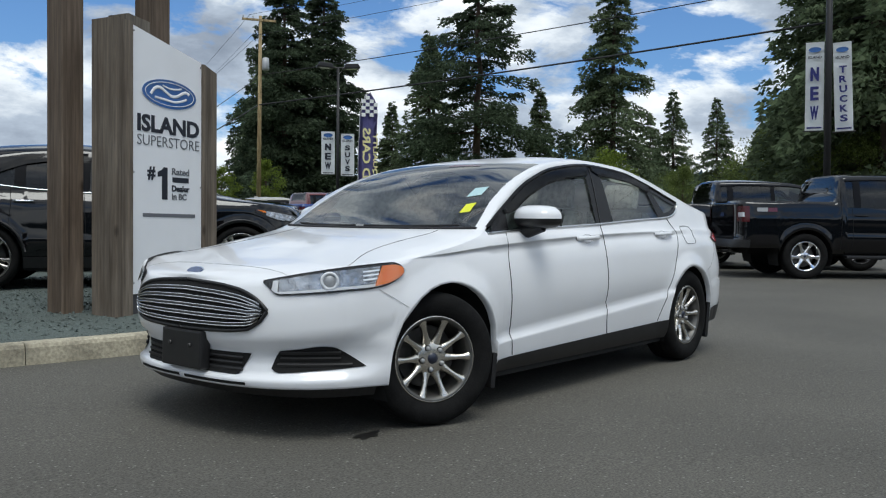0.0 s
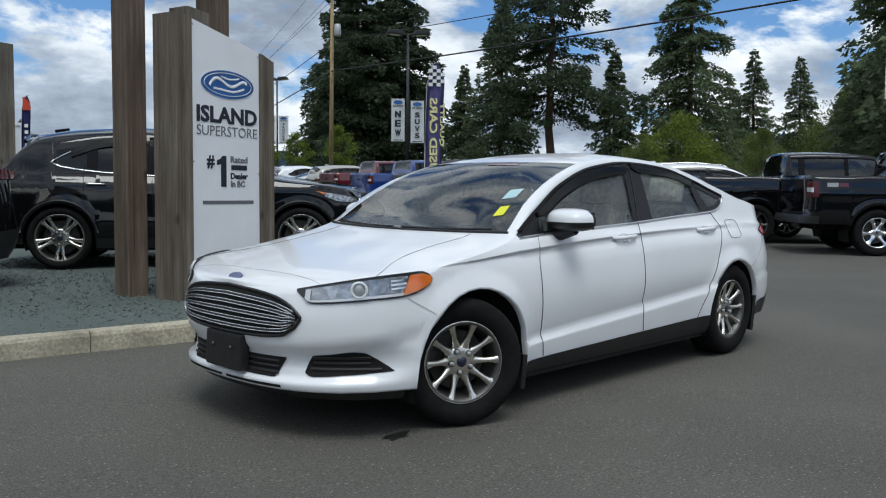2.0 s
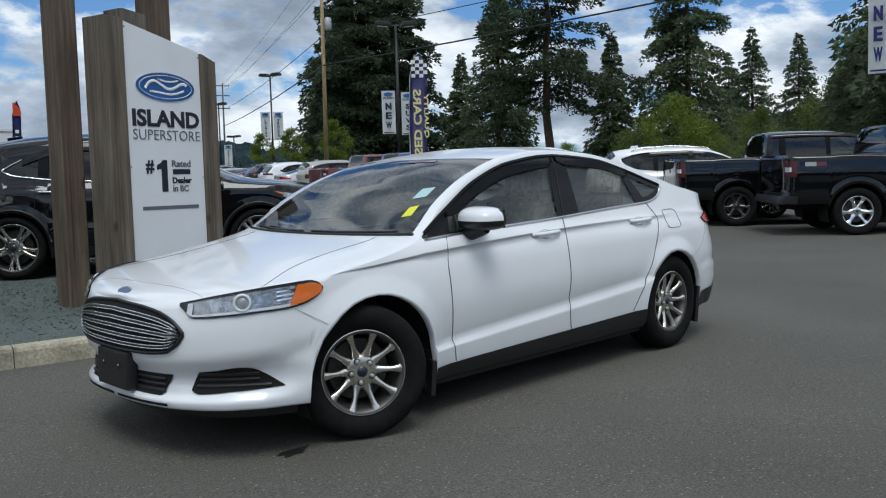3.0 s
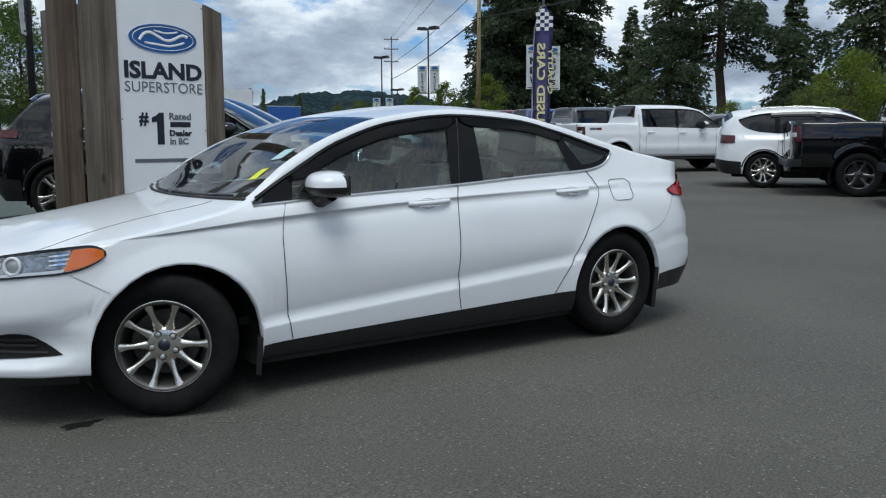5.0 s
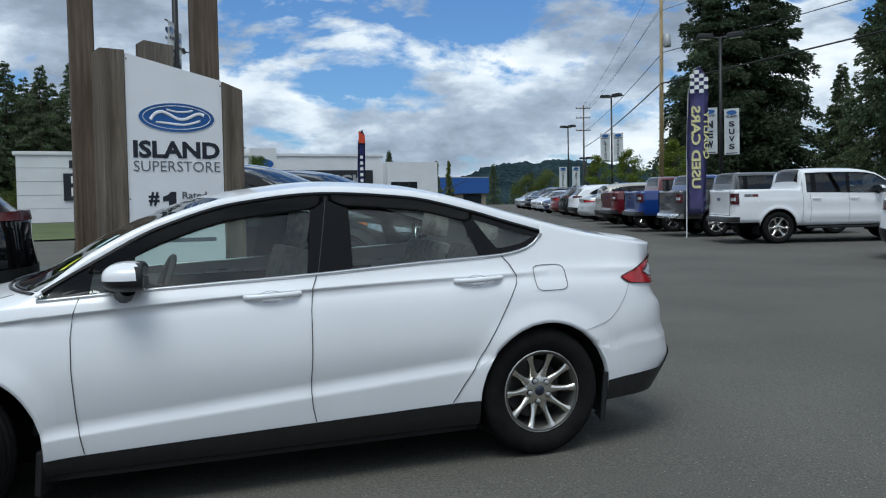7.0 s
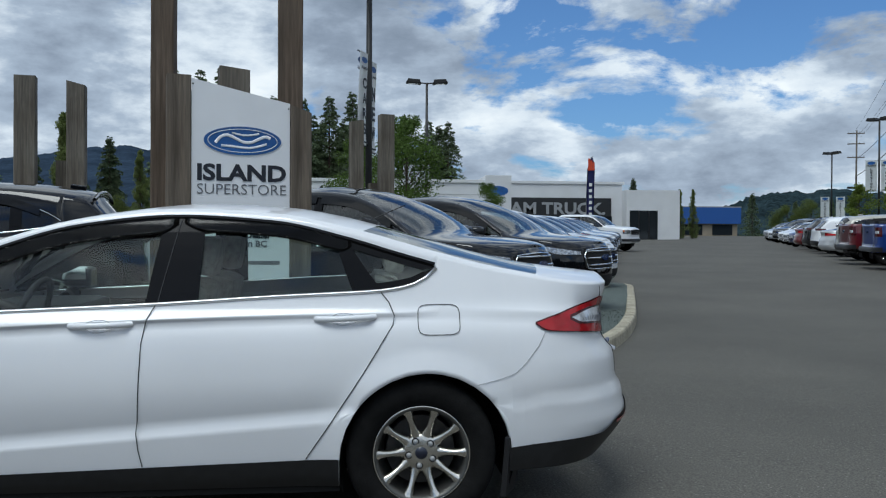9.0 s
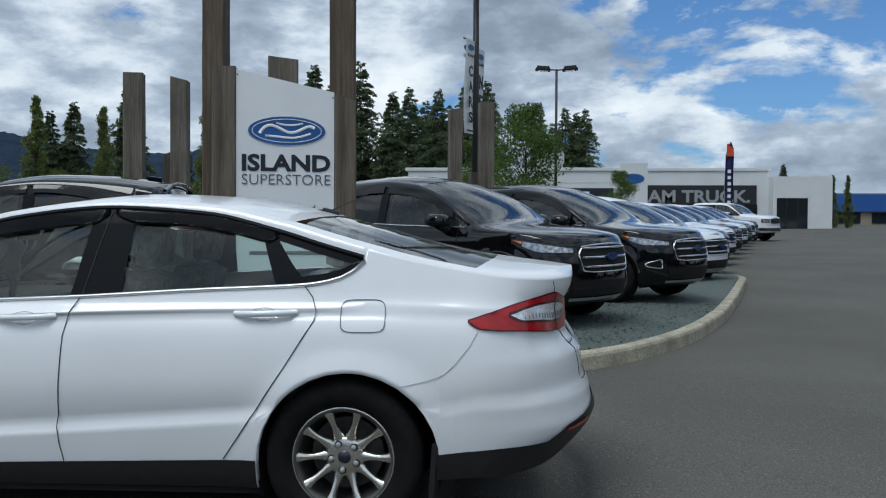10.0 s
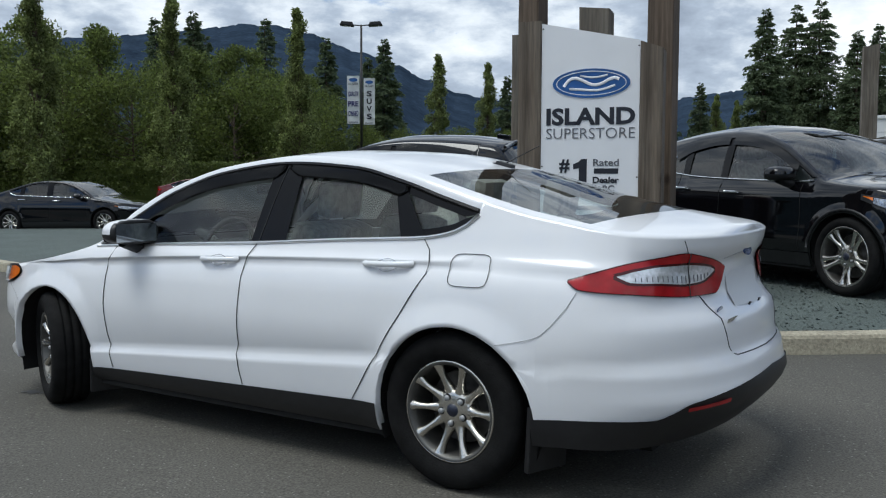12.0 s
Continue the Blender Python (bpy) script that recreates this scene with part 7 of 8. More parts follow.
def quads_mesh(name, verts, material, parent):
    me = bpy.data.meshes.new(name)
    n = len(verts) // 4
    me.vertices.add(len(verts))
    me.vertices.foreach_set("co", np.ascontiguousarray(verts, dtype=np.float32).ravel())
    me.loops.add(len(verts))
    me.loops.foreach_set("vertex_index", np.arange(len(verts), dtype=np.int32))
    me.polygons.add(n)
    me.polygons.foreach_set("loop_start", np.arange(0, len(verts), 4, dtype=np.int32))
    me.update(calc_edges=True)
    me.materials.append(material)
    ob = new(name, me)
    ob.parent = parent
    return ob


def tri_mesh(name, verts, material, parent):
    me = bpy.data.meshes.new(name)
    n = len(verts) // 3
    me.vertices.add(len(verts))
    me.vertices.foreach_set("co", np.ascontiguousarray(verts, dtype=np.float32).ravel())
    me.loops.add(len(verts))
    me.loops.foreach_set("vertex_index", np.arange(len(verts), dtype=np.int32))
    me.polygons.add(n)
    me.polygons.foreach_set("loop_start", np.arange(0, len(verts), 3, dtype=np.int32))
    me.update(calc_edges=True)
    me.materials.append(material)
    ob = new(name, me)
    ob.parent = parent
    return ob


def unit(a):
    return a / np.maximum(np.linalg.norm(a, axis=1), 1e-9)[:, None]


def blades(roots, dirs, lengths, widths, rng):
    """Pointed sprays that start at the roots and run along the given directions."""
    s = unit(np.cross(dirs, rng.normal(size=dirs.shape)))
    h = s * widths[:, None] * 0.5
    mid = roots + dirs * lengths[:, None] * 0.3
    return np.stack([mid - h, mid + h, roots + dirs * lengths[:, None]], 1).reshape(-1, 3)


def conifer(name, m, height, width, seed, material, label, bare=0.06, sparse=1.0, count=30000, droop=0.35, group="conifers", ragged=0.35, cat="tree", spray=0.32):
    """A fir: a tapered trunk, whorls of drooping limbs, and fine hanging sprays of needles along them."""
    rng = np.random.default_rng(seed)
    tree = thing(name, m, label, cat, group)
    bm = bmesh.new()
    rings = []
    lean = [(0.25 * noise.noise((seed, k * 0.7, 0)), 0.25 * noise.noise((0, k * 0.7, seed)), height * k / 10) for k in range(11)]
    for k, q in enumerate(lean):
        r = height * 0.015 * (1 - 0.94 * k / 10) + 0.015
        rings.append([bm.verts.new((q[0] + r * math.cos(t), q[1] + r * math.sin(t), q[2])) for t in np.linspace(0, math.tau, 9)[:-1]])
    for r0, r1 in zip(rings, rings[1:]):
        for t in range(8):
            bm.faces.new((r0[t], r0[(t + 1) % 8], r1[(t + 1) % 8], r1[t]))
    arms = []
    z = height * bare
    while z < height * 0.985:
        q = (z / height - bare) / (1 - bare)
        reach = width / 2 * (1 - q) ** 0.85 * (0.55 + 0.45 * min(1, q * 7 + 0.35))
        for _ in range(int(rng.integers(4, 8))):
            if rng.random() > 0.35 + 0.65 * sparse:
                continue
            arms.append((z + height * rng.uniform(-0.03, 0.03), rng.uniform(0, math.tau), reach * rng.uniform(1 - ragged, 1.15) + 0.15, q))
        z += height * 0.018 * (1.25 - 0.6 * q)
    total = sum((a[2] + 0.3) ** 0.95 for a in arms)
    roots, dirs, lens = [], [], []
    up = np.array([0, 0, 1.0])
    for z, a, length, q in arms:
        d = np.array([math.cos(a), math.sin(a), 0])
        c = np.array([-d[1], d[0], 0])
        k = max(10, int(count * (length + 0.3) ** 0.95 / total))
        f = rng.uniform(0.06, 1, k) ** 0.75
        rise = 0.30 * q + rng.uniform(-0.06, 0.06)
        drop = droop * rng.uniform(0.75, 1.3)
        base = d[None] * (f * length)[:, None] + up[None] * (z + length * (rise * f - drop * f * f + 0.12 * np.maximum(f - 0.7, 0)))[:, None]
        side = rng.uniform(-1, 1, k)
        spread = (0.05 + 0.20 * np.sin(np.pi * np.clip(f, 0, 0.96))) * length
        base = base + c[None] * (side * spread)[:, None] - up[None] * (np.abs(side) * spread * 0.35 + rng.random(k) ** 1.5 * 0.20 * length * f)[:, None]
        roots.append(base)
        dirs.append(d[None] * rng.uniform(0.3, 1.0, k)[:, None] + c[None] * (side * 0.9 + rng.normal(0, 0.25, k))[:, None] - up[None] * rng.uniform(-0.05, 0.75, k)[:, None])
        lens.append(spray * (0.75 + 0.09 * length) * rng.uniform(0.5, 1.3, k))
        tip = d * length + up * (z + length * (rise - drop + 0.04))
        if length > 1.2:
            rod(bm, (0, 0, z), tuple(d * length * 0.5 + up * (z + length * (rise * 0.5 - drop * 0.25))), 0.02 + 0.006 * length, 0.012, 4, False)
    part("trunk", bm, BARK, tree, smooth=True)
    lens = np.concatenate(lens)
    tri_mesh("crown", blades(np.concatenate(roots), unit(np.concatenate(dirs)), lens, lens * 0.5, rng), material, tree)
    return tree


def broadleaf(name, m, height, width, seed, material, label, base=0.18, leaf=0.11, count=8000, group="broadleaf trees", column=False, cat="tree"):
    """A leafy tree: trunk, limbs, and clumps of leaves with gaps between them."""
    rng = np.random.default_rng(seed)
    tree = thing(name, m, label, cat, group)
    bm = bmesh.new()
    rod(bm, (0, 0, 0), (0.05, 0.03, height * 0.8), height * 0.014 + 0.02, 0.02, 8)
    clumps = []
    n = 34 if not column else 90
    for k in range(n):
        q = (k + rng.random()) / n
        z = height * (base + (1 - base) * q * 0.97)
        env = math.sin(math.pi * min(1, (q * 0.86 + 0.14))) ** 0.6 if not column else (1 - q) ** 0.55 * min(1, q * 5 + 0.45)
        r = width / 2 * env * (rng.uniform(0.35, 0.95) if not column else rng.uniform(0.05, 0.85))
        a = rng.uniform(0, math.tau)
        p = np.array([r * math.cos(a), r * math.sin(a), z])
        clumps.append((p, width * rng.uniform(0.11, 0.22) * (0.7 if column else 1.0) * (0.45 + 0.55 * env)))
        rod(bm, (0.02, 0.01, z * 0.72), tuple(p * 0.92), 0.012 + height * 0.0025, 0.006, 5, False)
    part("trunk", bm, BARK, tree)
    cen = []
    for p, s in clumps:
        k = max(20, int(count / n * rng.uniform(0.6, 1.4)))
        v = rng.normal(size=(k, 3))
        v /= np.linalg.norm(v, axis=1)[:, None]
        v *= (rng.random(k) ** 0.45)[:, None] * s * np.array([1.25, 1.25, 0.95 if not column else 1.6])[None]
        cen.append(p + v)
    cen = np.concatenate(cen)
    away = unit(cen - np.array([0, 0, height * 0.45])[None]) * 0.7 + unit(rng.normal(size=cen.shape)) * 0.9
    size = rng.uniform(0.6, 1.3, len(cen)) * leaf * 1.5
    tri_mesh("crown", blades(cen, unit(away), size, size * 0.62, rng), material, tree)
    return tree


def spot(angle, dist, x0=-1.0, y0=-4.6):
    return x0 + dist * math.cos(radians(angle)), y0 + dist * math.sin(radians(angle))


def tree_at(angle, dist, turn=0.0, size=1.0, **kw):
    x, y = spot(angle, dist, **kw)
    return upright(x, y, turn, -0.05) @ Matrix.Scale(size, 4)


A = dict(x0=-4.6, y0=-3.7)
BEYOND = 2.3  # the big firs stand well beyond the road
firs = [conifer("fir_tree", tree_at(50.2, 74 * BEYOND, size=BEYOND, **A), 21.5, 13.0, 11, NEEDLES, "tall dense dark green fir beyond the road", count=80000, spray=0.33, ragged=0.5),
        conifer("fir_tree", tree_at(47.8, 76 * BEYOND, size=BEYOND, **A), 22.0, 12.5, 12, NEEDLES, "tall dark fir standing beside its twin", count=80000, spray=0.33, ragged=0.5),
        conifer("fir_tree", tree_at(29.3, 58 * BEYOND, size=BEYOND, **A), 17.0, 9.0, 13, NEEDLES_B, "tall layered fir with drooping limbs", sparse=0.8, ragged=0.55, count=45000, spray=0.30, droop=0.42),
        conifer("fir_tree", tree_at(41.0, 62 * BEYOND, size=BEYOND, **A), 13.4, 6.5, 14, NEEDLES_B, "mid-sized green fir beyond the road", ragged=0.5, count=30000),
        conifer("pine_tree", tree_at(37.9, 55 * BEYOND, size=BEYOND, **A), 18.8, 10.5, 15, NEEDLES, "tall open pine with a bare lower trunk", bare=0.26, sparse=0.35, droop=0.18, ragged=0.7, count=36000, spray=0.28)]
wild = [conifer("fir_tree", tree_at(9.0, 60, **A), 21, 12.5, 21, NEEDLES_B, "green fir among others beyond the lot", count=32000, ragged=0.5, spray=0.42),
        conifer("fir_tree", tree_at(50.9, 92 * BEYOND, size=BEYOND, **A), 20, 10.5, 22, NEEDLES_B, "green fir among others beyond the lot", count=24000, ragged=0.45, spray=0.44),
        conifer("fir_tree", tree_at(12.4, 54, **A), 16, 7.6, 23, NEEDLES_B, "slim green fir among others beyond the lot", count=24000, ragged=0.45, spray=0.44)]


def more(src, angle, dist, size, turn=0.0, label="", **kw):
    x, y = spot(angle, dist, **kw)
    t = copy_thing(src, upright(x, y, turn, -0.05) @ Matrix.Diagonal((size, size, size, 1)))
    t.scale = (size, size, size)
    if label:
        t["label"] = label
    return t


for k, (i, ang, dist, size) in enumerate([(0, 51.6, 88, 0.78), (2, 33.9, 60, 0.58), (2, 43.4, 70, 0.60), (1, 25.6, 66, 0.50),
                                          (1, 16.4, 50, 1.00), (0, 13.6, 46, 1.05), (0, 17.4, 58, 0.66), (0, 10.6, 50, 1.15), (2, 19.8, 58, 0.40), (1, 23.0, 70, 0.50), (1, 7.0, 52, 1.1), (0, 27.0, 84, 0.5), (2, 20.8, 66, 0.44), (0, 15.0, 54, 1.1)]):
    far = BEYOND if ang > 21.5 else 1.0
    more(wild[i], ang, dist * far, size * far, 40 * k, **A)
B = dict(x0=1.6, y0=-4.5)
# the dark wood behind the display row, and the trees beyond the hedge
WOOD = [(0, 100.9, 88, 0.775), (0, 99.6, 88, 0.785), (2, 97.5, 82, 0.79), (1, 96.4, 84, 0.67), (0, 95.4, 88, 0.60), (1, 94.6, 84, 0.66), (0, 93.9, 88, 0.58), (1, 92.9, 86, 0.69), (2, 92.0, 90, 0.74), (1, 91.4, 86, 0.71), (1, 96.9, 92, 0.62), (0, 95.0, 94, 0.58),
        (1, 88.2, 92, 0.64), (0, 87.3, 98, 0.54), (1, 86.5, 95, 0.63), (2, 85.8, 99, 0.78), (1, 85.2, 95, 0.62), (2, 102.5, 80, 0.92), (0, 93.4, 96, 0.56)]
BACK = [(2, 108.5, 85, 0.64), (2, 106.2, 84, 0.58), (2, 113.7, 80, 0.80), (2, 116.8, 80, 0.68), (2, 118.1, 80, 0.63), (2, 125.9, 74.6, 0.79), (2, 127.1, 84, 0.77), (2, 129.6, 74, 0.79),
        (1, 133.5, 80, 0.76), (0, 137, 70, 0.58), (1, 140.0, 74, 0.70), (2, 143.5, 72, 0.78), (0, 146.5, 72, 0.56), (0, 150, 66, 0.56), (1, 153, 62, 0.62), (2, 137.6, 66, 0.82), (2, 110.5, 84, 0.55)]
for k, (i, ang, dist, size) in enumerate(WOOD + BACK):
    more(wild[i], ang, dist, size, 55 * k, **B)
more(wild[2], 73.4, 104, 0.42, 10, **B)
far_fir = conifer("fir_tree", tree_at(54.5, 185, **B), 17, 8.5, 24, NEEDLES_B, "small fir far beyond the lot", count=2600, spray=0.75)
for k in range(20):
    more(far_fir, 56 + 1.8 * k + 0.6 * math.sin(k * 5), 190 + 30 * math.sin(k * 3.1), 0.42 + 0.12 * math.sin(k * 2.3), 31 * k, **B)

bushes = [broadleaf("young_tree", tree_at(29.7, 42 * 1.5, size=1.25, **A), 4.6, 4.4, 31, LEAVES_LIGHT, "small bright yellow-green leafy tree", base=0.1, leaf=0.11),
          broadleaf("broadleaf_tree", tree_at(20.2, 62, size=0.75, **A), 9.5, 7.5, 32, LEAVES, "rounded green leafy tree beyond the road", leaf=0.15, count=14000),
          broadleaf("young_tree", tree_at(88.4, 32.0, size=0.57, **B), 9.4, 5.6, 33, LEAVES_FRESH, "fresh green leafy tree near the showroom", base=0.22, leaf=0.14, count=14000),
          broadleaf("columnar_tree", tree_at(146.0, 44, **B), 11.5, 3.3, 34, LEAVES_COLUMN, "slender upright tree with light green leaves", base=0.04, leaf=0.12, count=19000, column=True),
          broadleaf("leafy_shrub", tree_at(135, 56, **B), 7.5, 8.5, 35, LEAVES_DARK, "dense dark green shrub behind the hedge", base=0.04, leaf=0.15, count=13000, group="shrubs", cat="shrub"),
          broadleaf("yellow_tree", tree_at(151.5, 54, **B), 11.0, 5.0, 36, LEAVES_GOLD, "tree with golden yellow leaves", base=0.1, leaf=0.13, count=10000),
          broadleaf("young_tree", tree_at(55.6, 73, size=1.08, **B), 5.0, 2.9, 37, LEAVES_LIGHT, "small bright green tree behind the parked pickups", base=0.1, leaf=0.12, count=5000)]
for k, (i, ang, dist, size) in enumerate([(0, 36.6, 50, 0.75), (1, 17.6, 54, 1.1), (1, 19.6, 64, 1.15), (1, 25.0, 62, 0.8), (1, 15.0, 46, 0.8), (1, 32.0, 64, 0.75), (1, 12.0, 44, 0.7), (1, 8.0, 44, 0.9), (1, 27.8, 70, 0.7)]):
    far = 1.5 if 22 < ang < 45 else 1.0
    tall = 0.9 if 22 < ang < 45 else (0.72 if ang < 22 else 1.0)
    more(bushes[i], ang, dist * far, size * tall, 70 * k, **A)
for k, (i, ang, dist, size) in enumerate([(3, 138.3, 46, 0.95), (3, 130.6, 46, 0.88), (3, 121.9, 53.7, 0.76), (3, 118.7, 53.7, 0.71), (3, 109.0, 52, 0.66), (3, 115.0, 55.8, 0.69), (3, 104.6, 56, 0.52), (3, 103.5, 58, 0.50),
                                          (4, 149.5, 52, 1.0), (4, 145, 54, 1.1), (4, 141, 54, 1.0), (4, 132, 63, 1.0), (1, 131, 67, 0.95), (4, 124.6, 66, 0.62), (4, 127.5, 68, 0.7), (1, 138, 58, 1.0), (4, 121.0, 64, 0.62), (4, 117.5, 66, 0.6), (4, 113.5, 68, 0.55), (4, 109.5, 70, 0.5), (1, 134.5, 60, 1.05), (4, 153, 50, 1.2), (1, 143, 60, 1.15), (1, 147.0, 60, 1.2),
                                          (2, 82.8, 56, 0.43), (2, 91.4, 46.2, 0.62), (4, 95.5, 74, 0.5), (4, 92.4, 74, 0.5), (4, 99, 78, 0.5), (4, 102, 80, 0.45), (4, 106, 78, 0.5)]):
    more(bushes[i], ang, dist, size, 47 * k, **B)
for k, (i, ang, dist, size) in enumerate([(6, 60.4, 73, 0.86), (6, 58.4, 73, 0.94), (4, 64.2, 118, 0.52), (4, 62.9, 118, 0.60)]):
    more(bushes[i], ang, dist, size, 30 * k, **B)
for ang, dist in ((70.6, 84), (69.8, 84.5)):
    more(bushes[3], ang, dist, 0.40, 0, "clipped dark upright cypress", **B)


def hedge():
    rng = np.random.default_rng(8)
    h = thing("hedge", Matrix.Identity(4), "long clipped green hedge at the edge of the lot", "hedge")
    a, b = Vector((-46, 22, 0)), Vector((-20, 45, 0))
    d = (b - a).normalized()
    s = Vector((-d.y, d.x, 0))
    n = 30000
    f, w, z = rng.random(n), rng.uniform(-0.7, 0.7, n), rng.random(n) ** 0.7 * 2.1
    cen = np.array([[a.x + (b.x - a.x) * p + s.x * q, a.y + (b.y - a.y) * p + s.y * q, 0.2 + r + ground_z(-33, 33)] for p, q, r in zip(f, w, z)])
    quads_mesh("foliage", leaf_quads(cen, rng.uniform(0.07, 0.16, n), rng, 0.8), LEAVES, h)
    core = boxed((0, -0.5, 0), ((b - a).length, 0.5, 2.0), 0.2, Matrix.Translation((a.x, a.y, ground_z(-33, 33))) @ Matrix.Rotation(math.atan2(d.y, d.x), 4, "Z"))
    part("hedge_core", core, LEAVES_DARK, h)
    bm = bmesh.new()
    vs = [bm.verts.new(p) for p in ((-62, 12, 0), (-46, 20, 0), (-20, 43, 0), (-14, 60, 0), (-60, 75, 0), (-95, 50, 0))]
    bm.faces.new(vs)
    bmesh.ops.triangulate(bm, faces=bm.faces)
    bmesh.ops.subdivide_edges(bm, edges=bm.edges, cuts=8, use_grid_fill=True)
    for v in bm.verts:
        v.co.z = ground_z(v.co.x, v.co.y) + 0.04 + 0.05 * abs(noise.noise(v.co * 0.4))
    bmesh.ops.recalc_face_normals(bm, faces=bm.faces)
    tagged(part("grass_verge", bm, GRASS), "rough green grass behind the hedge", "grass", kind="structure")


hedge()


def road_verge():
    """The grass and the road beyond the parked row."""
    for name, x0, x1, material, lift, label in (("grass_verge", 30, 35.5, GRASS, 0.05, "green grass strip along the road"), ("far_verge", 45, 95, GRASS, 0.05, "rough grass under the roadside trees")):
        verts, faces = [], []
        ys = list(range(-70, 121, 5))
        for y in ys:
            lean = 0.0 if y < 40 else (y - 40) * 0.38
            for x in (x0, x1):
                verts.append((x + lean, y, ground_z(x + lean, y) + lift))
        faces = [(2 * k, 2 * k + 1, 2 * k + 3, 2 * k + 2) for k in range(len(ys) - 1)]
        tagged(raw_mesh(name, verts, faces, material), label, "grass", kind="structure")

    xs, ys = list(range(-14, 7, 2)), list(range(31, 58, 2))
    verts = [(x, y, ground_z(x, y) + 0.06) for y in ys for x in xs]
    n = len(xs)
    faces = [(j * n + i, j * n + i + 1, (j + 1) * n + i + 1, (j + 1) * n + i) for j in range(len(ys) - 1) for i in range(n - 1)]
    tagged(raw_mesh("lawn", verts, faces, GRASS), "green lawn with young trees before the showroom", "grass", kind="structure")


road_verge()


# ---- hills ----
def hills(name, ridge, near, far, material, label, seed):
    """Wooded hills: a slope that climbs to a ridge line of the given angles of height."""
    f = spline(ridge)
    a0, a1 = ridge[0][0], ridge[-1][0]
    na, nr = int((a1 - a0) * 6), 12
    verts = []
    for i in range(na + 1):
        a = a0 + (a1 - a0) * i / na
        h = far * math.tan(radians(f(a))) + 6 * noise.noise((a * 0.9, seed, 0)) + 3.0 * noise.noise((a * 5, seed, 3))
        for j in range(nr + 1):
            q = j / nr
            r = near + (far - near) * q
            z = h * (q ** 1.15) + (14 * noise.noise((a * 0.35, q * 4, seed)) * math.sin(math.pi * q))
            verts.append((r * math.cos(radians(a)), r * math.sin(radians(a)), z - 4))
    w = nr + 1
    faces = [(i * w + j, i * w + j + 1, (i + 1) * w + j + 1, (i + 1) * w + j) for i in range(na) for j in range(nr)]
    tagged(raw_mesh(name, verts, faces, material, smooth=True), label, "hills", kind="structure")


hills("backdrop_hills", [(86, 0.2), (92, 1.6), (98, 3.6), (105, 6.0), (113, 4.9), (121, 5.8), (128, 8.3), (135, 10.1), (141, 9.3), (150, 8.2), (160, 6.0), (172, 3.0)], 500, 1500, HILL_FAR, "wooded mountain behind the trees, coloured haze blue", 4)
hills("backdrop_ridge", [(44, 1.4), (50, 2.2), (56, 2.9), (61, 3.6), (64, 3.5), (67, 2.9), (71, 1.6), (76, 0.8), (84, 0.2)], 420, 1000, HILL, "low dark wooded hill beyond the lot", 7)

# added ridge, mostly out of view, that darkens what the cars reflect
hills("backdrop_reflection_ridge", [(172, 3.0), (185, 6.5), (200, 8.5), (216, 7.2), (235, 9.0), (252, 8.0), (270, 9.5), (290, 8.2), (310, 9.4), (330, 8.6), (345, 9.0), (360, 7.5), (372, 6.0), (390, 3.5), (404, 1.4)], 160, 420, HILL, "dark wooded ridge, mostly unseen, added to darken reflections in the cars", 9)


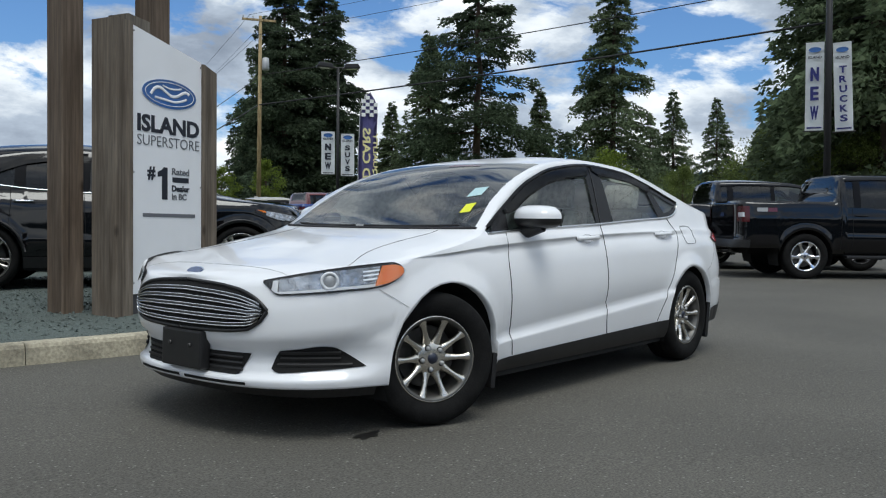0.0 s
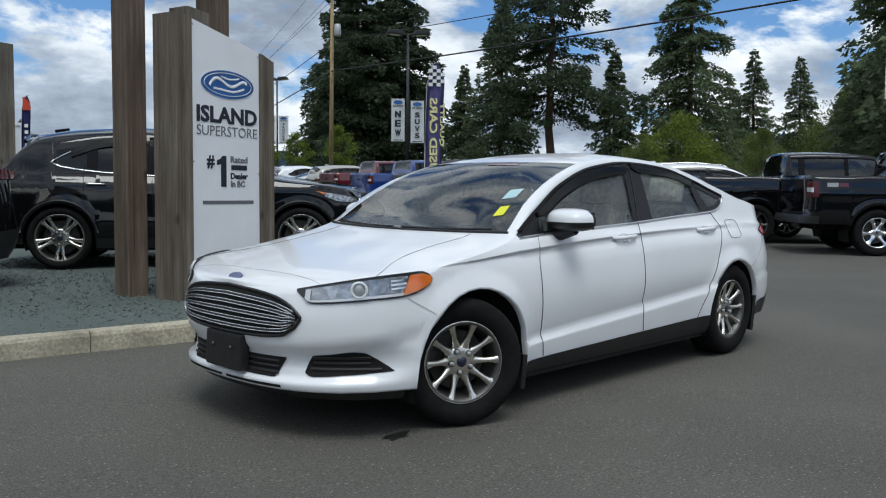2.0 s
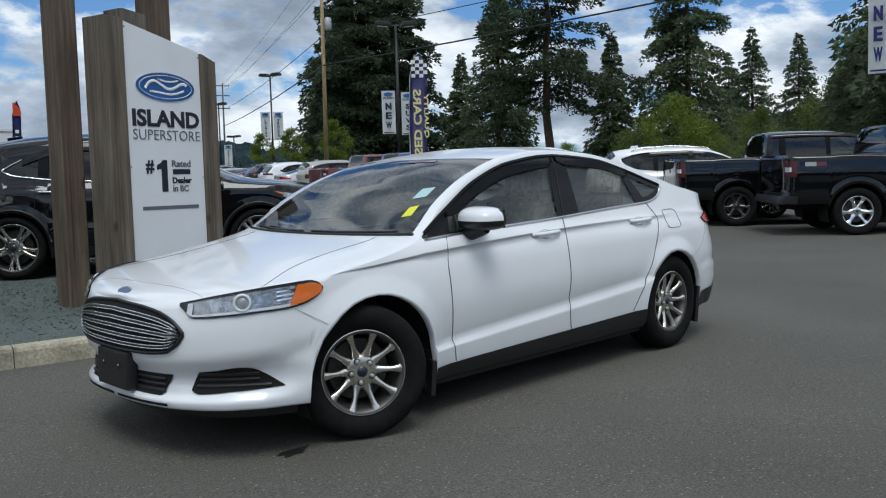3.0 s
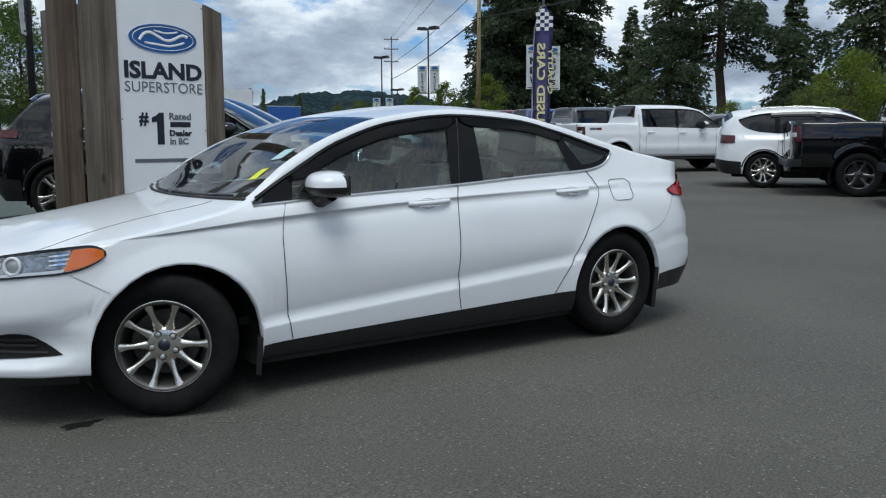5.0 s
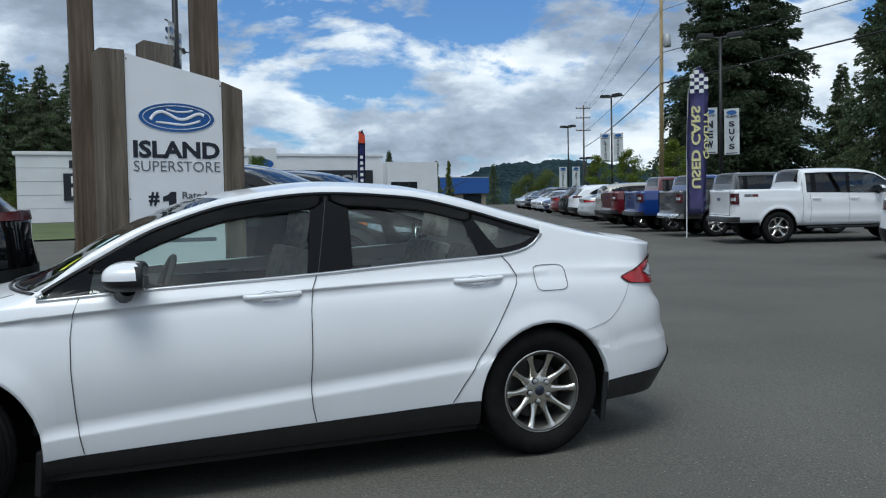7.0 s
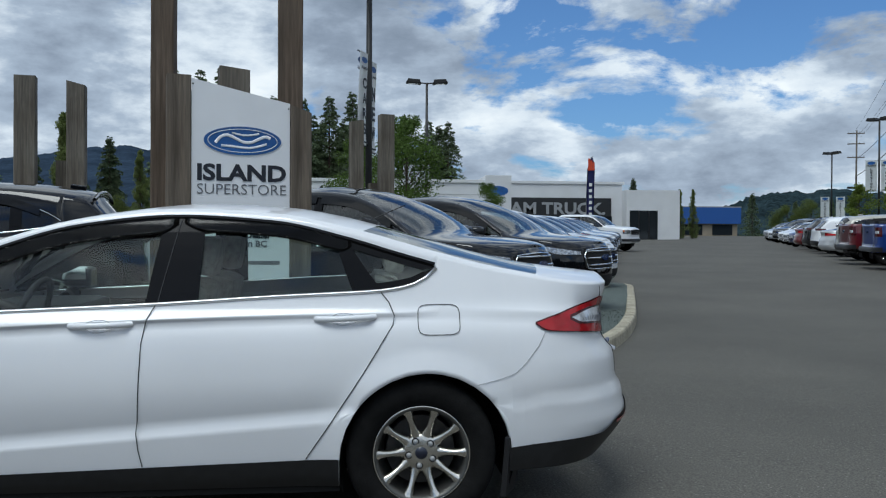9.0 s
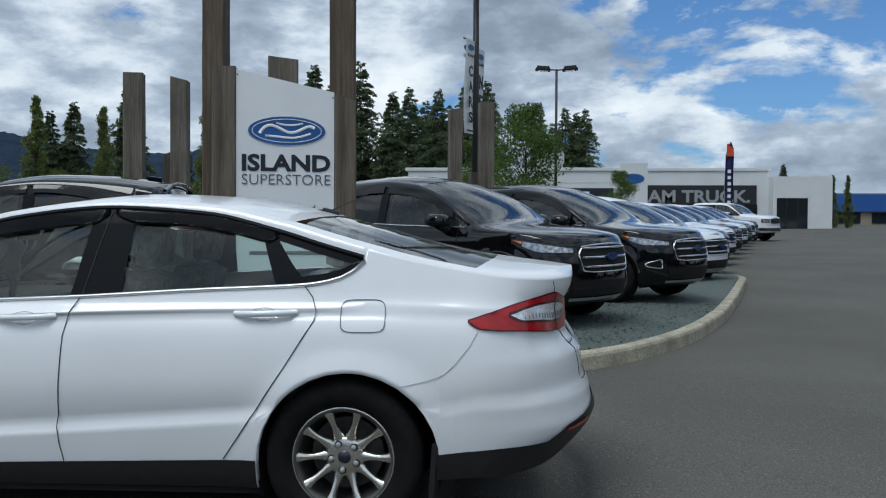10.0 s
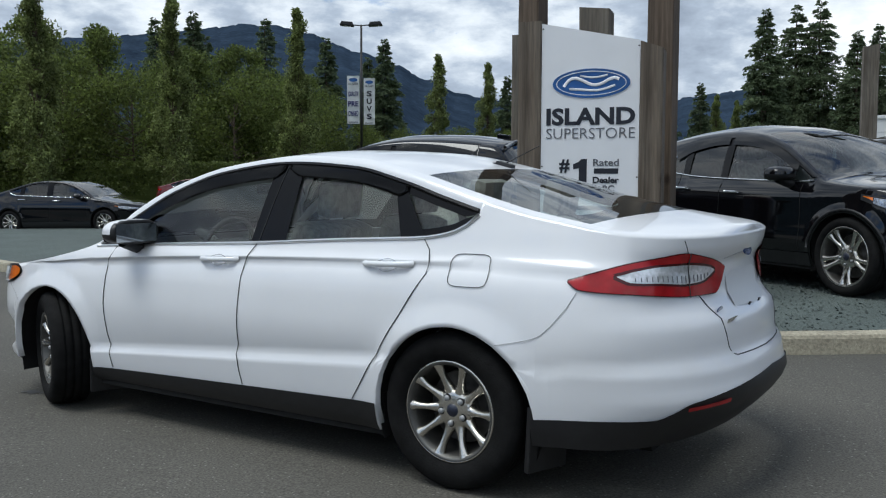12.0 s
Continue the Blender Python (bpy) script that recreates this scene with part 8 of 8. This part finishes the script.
# ---- buildings ----
def showroom():
    b = thing("showroom", upright(0, 0, 0), "long white dealership building with a dark glazed band", "building")
    z = ground_z(20, 72)
    low = ground_z(2, 63)
    part("wall", boxed((11.5, 73.0, z - 0.5), (23.6, 90, z + 4.95)), WALL_WHITE, b, "white cladding wall")
    part("wall", boxed((-6.0, 63.0, low - 0.5), (10.0, 90, low + 4.65)), WALL_WHITE, b, "white cladding wall")
    part("roof", boxed((11.4, 72.9, z + 4.95), (23.8, 90.2, z + 5.2), 0.03), WALL_WHITE, b)
    part("roof", boxed((-6.2, 62.9, low + 4.65), (10.0, 90.2, low + 4.9), 0.03), WALL_WHITE, b)
    part("pier", boxed((10.0, 62.8, low - 0.5), (12.0, 73.0, low + 5.25), 0.03), WALL_WHITE, b, "taller white pier with a blue oval")
    for k in range(4):
        part("cladding_joint", boxed((-6.0, 62.985, low + 0.9 + 0.95 * k), (10.0, 63.0, low + 0.92 + 0.95 * k)), STEEL_GREY, b)
    part("roof_unit", boxed((4.0, 70, low + 4.8), (6.2, 72, low + 6.6), 0.05), STEEL_GREY, b)
    part("entrance_tower", boxed((23.6, 71.6, z - 0.5), (28.4, 88, z + 4.4)), WALL_WHITE, b, "white box at the entrance")
    door = part("entrance", boxed((23.9, 71.55, z - 0.2), (26.4, 71.7, z + 2.6)), SHOP_GLASS, b, "dark glazed entrance")
    for x in (24.7, 25.6):
        part("mullion", boxed((x - 0.04, 71.48, z - 0.2), (x + 0.04, 71.6, z + 2.6)), WALL_DARK, door)
    band = part("glazed_band", boxed((13.0, 72.9, z - 0.2), (22.6, 73.1, z + 3.72)), WALL_DARK, b, "black fascia over the shop windows")
    lettering("word", "AM TRUCK.", 8.6, 1.08, STEEL_GREY, band, Matrix.Translation((17.75, 72.85, z + 2.78)), bold=0.03)
    for k in range(8):
        w = part("window", boxed((13.2 + 1.2 * k, 72.84, z + 0.1), (14.25 + 1.2 * k, 72.92, z + 2.1)), SHOP_GLASS, band)
    part("oval", plate(ellipse(0.80, 0.38), 0.05), OVAL_BLUE, b, "blue oval on the wall", m=Matrix.Translation((10.95, 62.78, low + 4.05)))
    zz = ground_z(-2, 63)
    lettering("word", "ISL", 1.7, 0.55, INK, b, Matrix.Translation((-1.75, 62.95, zz + 4.05)), bold=0.04)
    box_sign = part("window_sign", boxed((-3.0, 62.9, zz + 1.5), (9.5, 63.02, zz + 3.40)), INK, b, "dark framed window sign with pale letters")
    lettering("word", "EM", 1.0, 0.5, PAPER, box_sign, Matrix.Translation((-2.0, 62.88, zz + 2.95)), bold=0.04)
    lettering("word", "PR", 1.0, 0.6, PAPER, box_sign, Matrix.Translation((-2.0, 62.88, zz + 2.10)), bold=0.05)
    lettering("word", "WH", 1.15, 0.62, PAPER, box_sign, Matrix.Translation((2.55, 62.88, zz + 2.10)), bold=0.05)
    for x0, x1, zb in ((-1.0, -0.1, 2.72), (5.6, 7.7, 2.72), (3.3, 5.4, 1.85)):
        part("name_bar", boxed((x0, 62.86, zz + zb), (x1, 62.9, zz + zb + 0.42)), PAPER, box_sign)
    c = thing("blue_building", upright(38, 96, 0), "low shop with a blue fascia beyond the lot", "building")
    part("wall", boxed((-9, 0, -1), (6, 8, 2.4)), WALL_TAN, c)
    part("fascia", boxed((-9.3, -0.4, 1.5), (6.3, 8.3, 3.4)), WALL_BLUE, c, "blue fascia")
    part("roof", boxed((-9.3, -0.4, 3.4), (6.3, 8.3, 3.52)), STEEL_GREY, c)
    for k in range(4):
        part("window", boxed((-7.8 + 3.6 * k, -0.06, 0.2), (-5.4 + 3.6 * k, 0.02, 1.4)), SHOP_GLASS, c)


showroom()


def oil_spot():
    bm = bmesh.new()
    ring = [bm.verts.new((0.064 * math.cos(t) * k, 0.036 * math.sin(t) * k, 0)) for t in np.linspace(0, math.tau, 49)[:-1] for k in [1 + 0.9 * noise.noise((1.9 * math.cos(t), 1.9 * math.sin(t), 2.3))]]
    bm.faces.new(ring)
    x, y = -1.78, -0.755
    tagged(part("oil_stain", bm, mat("oil", (0.012, 0.012, 0.011), rough=0.5), m=stand(x, y, 180, 0.004)), "small dark oil stain on the asphalt", "stain", kind="structure")


oil_spot()
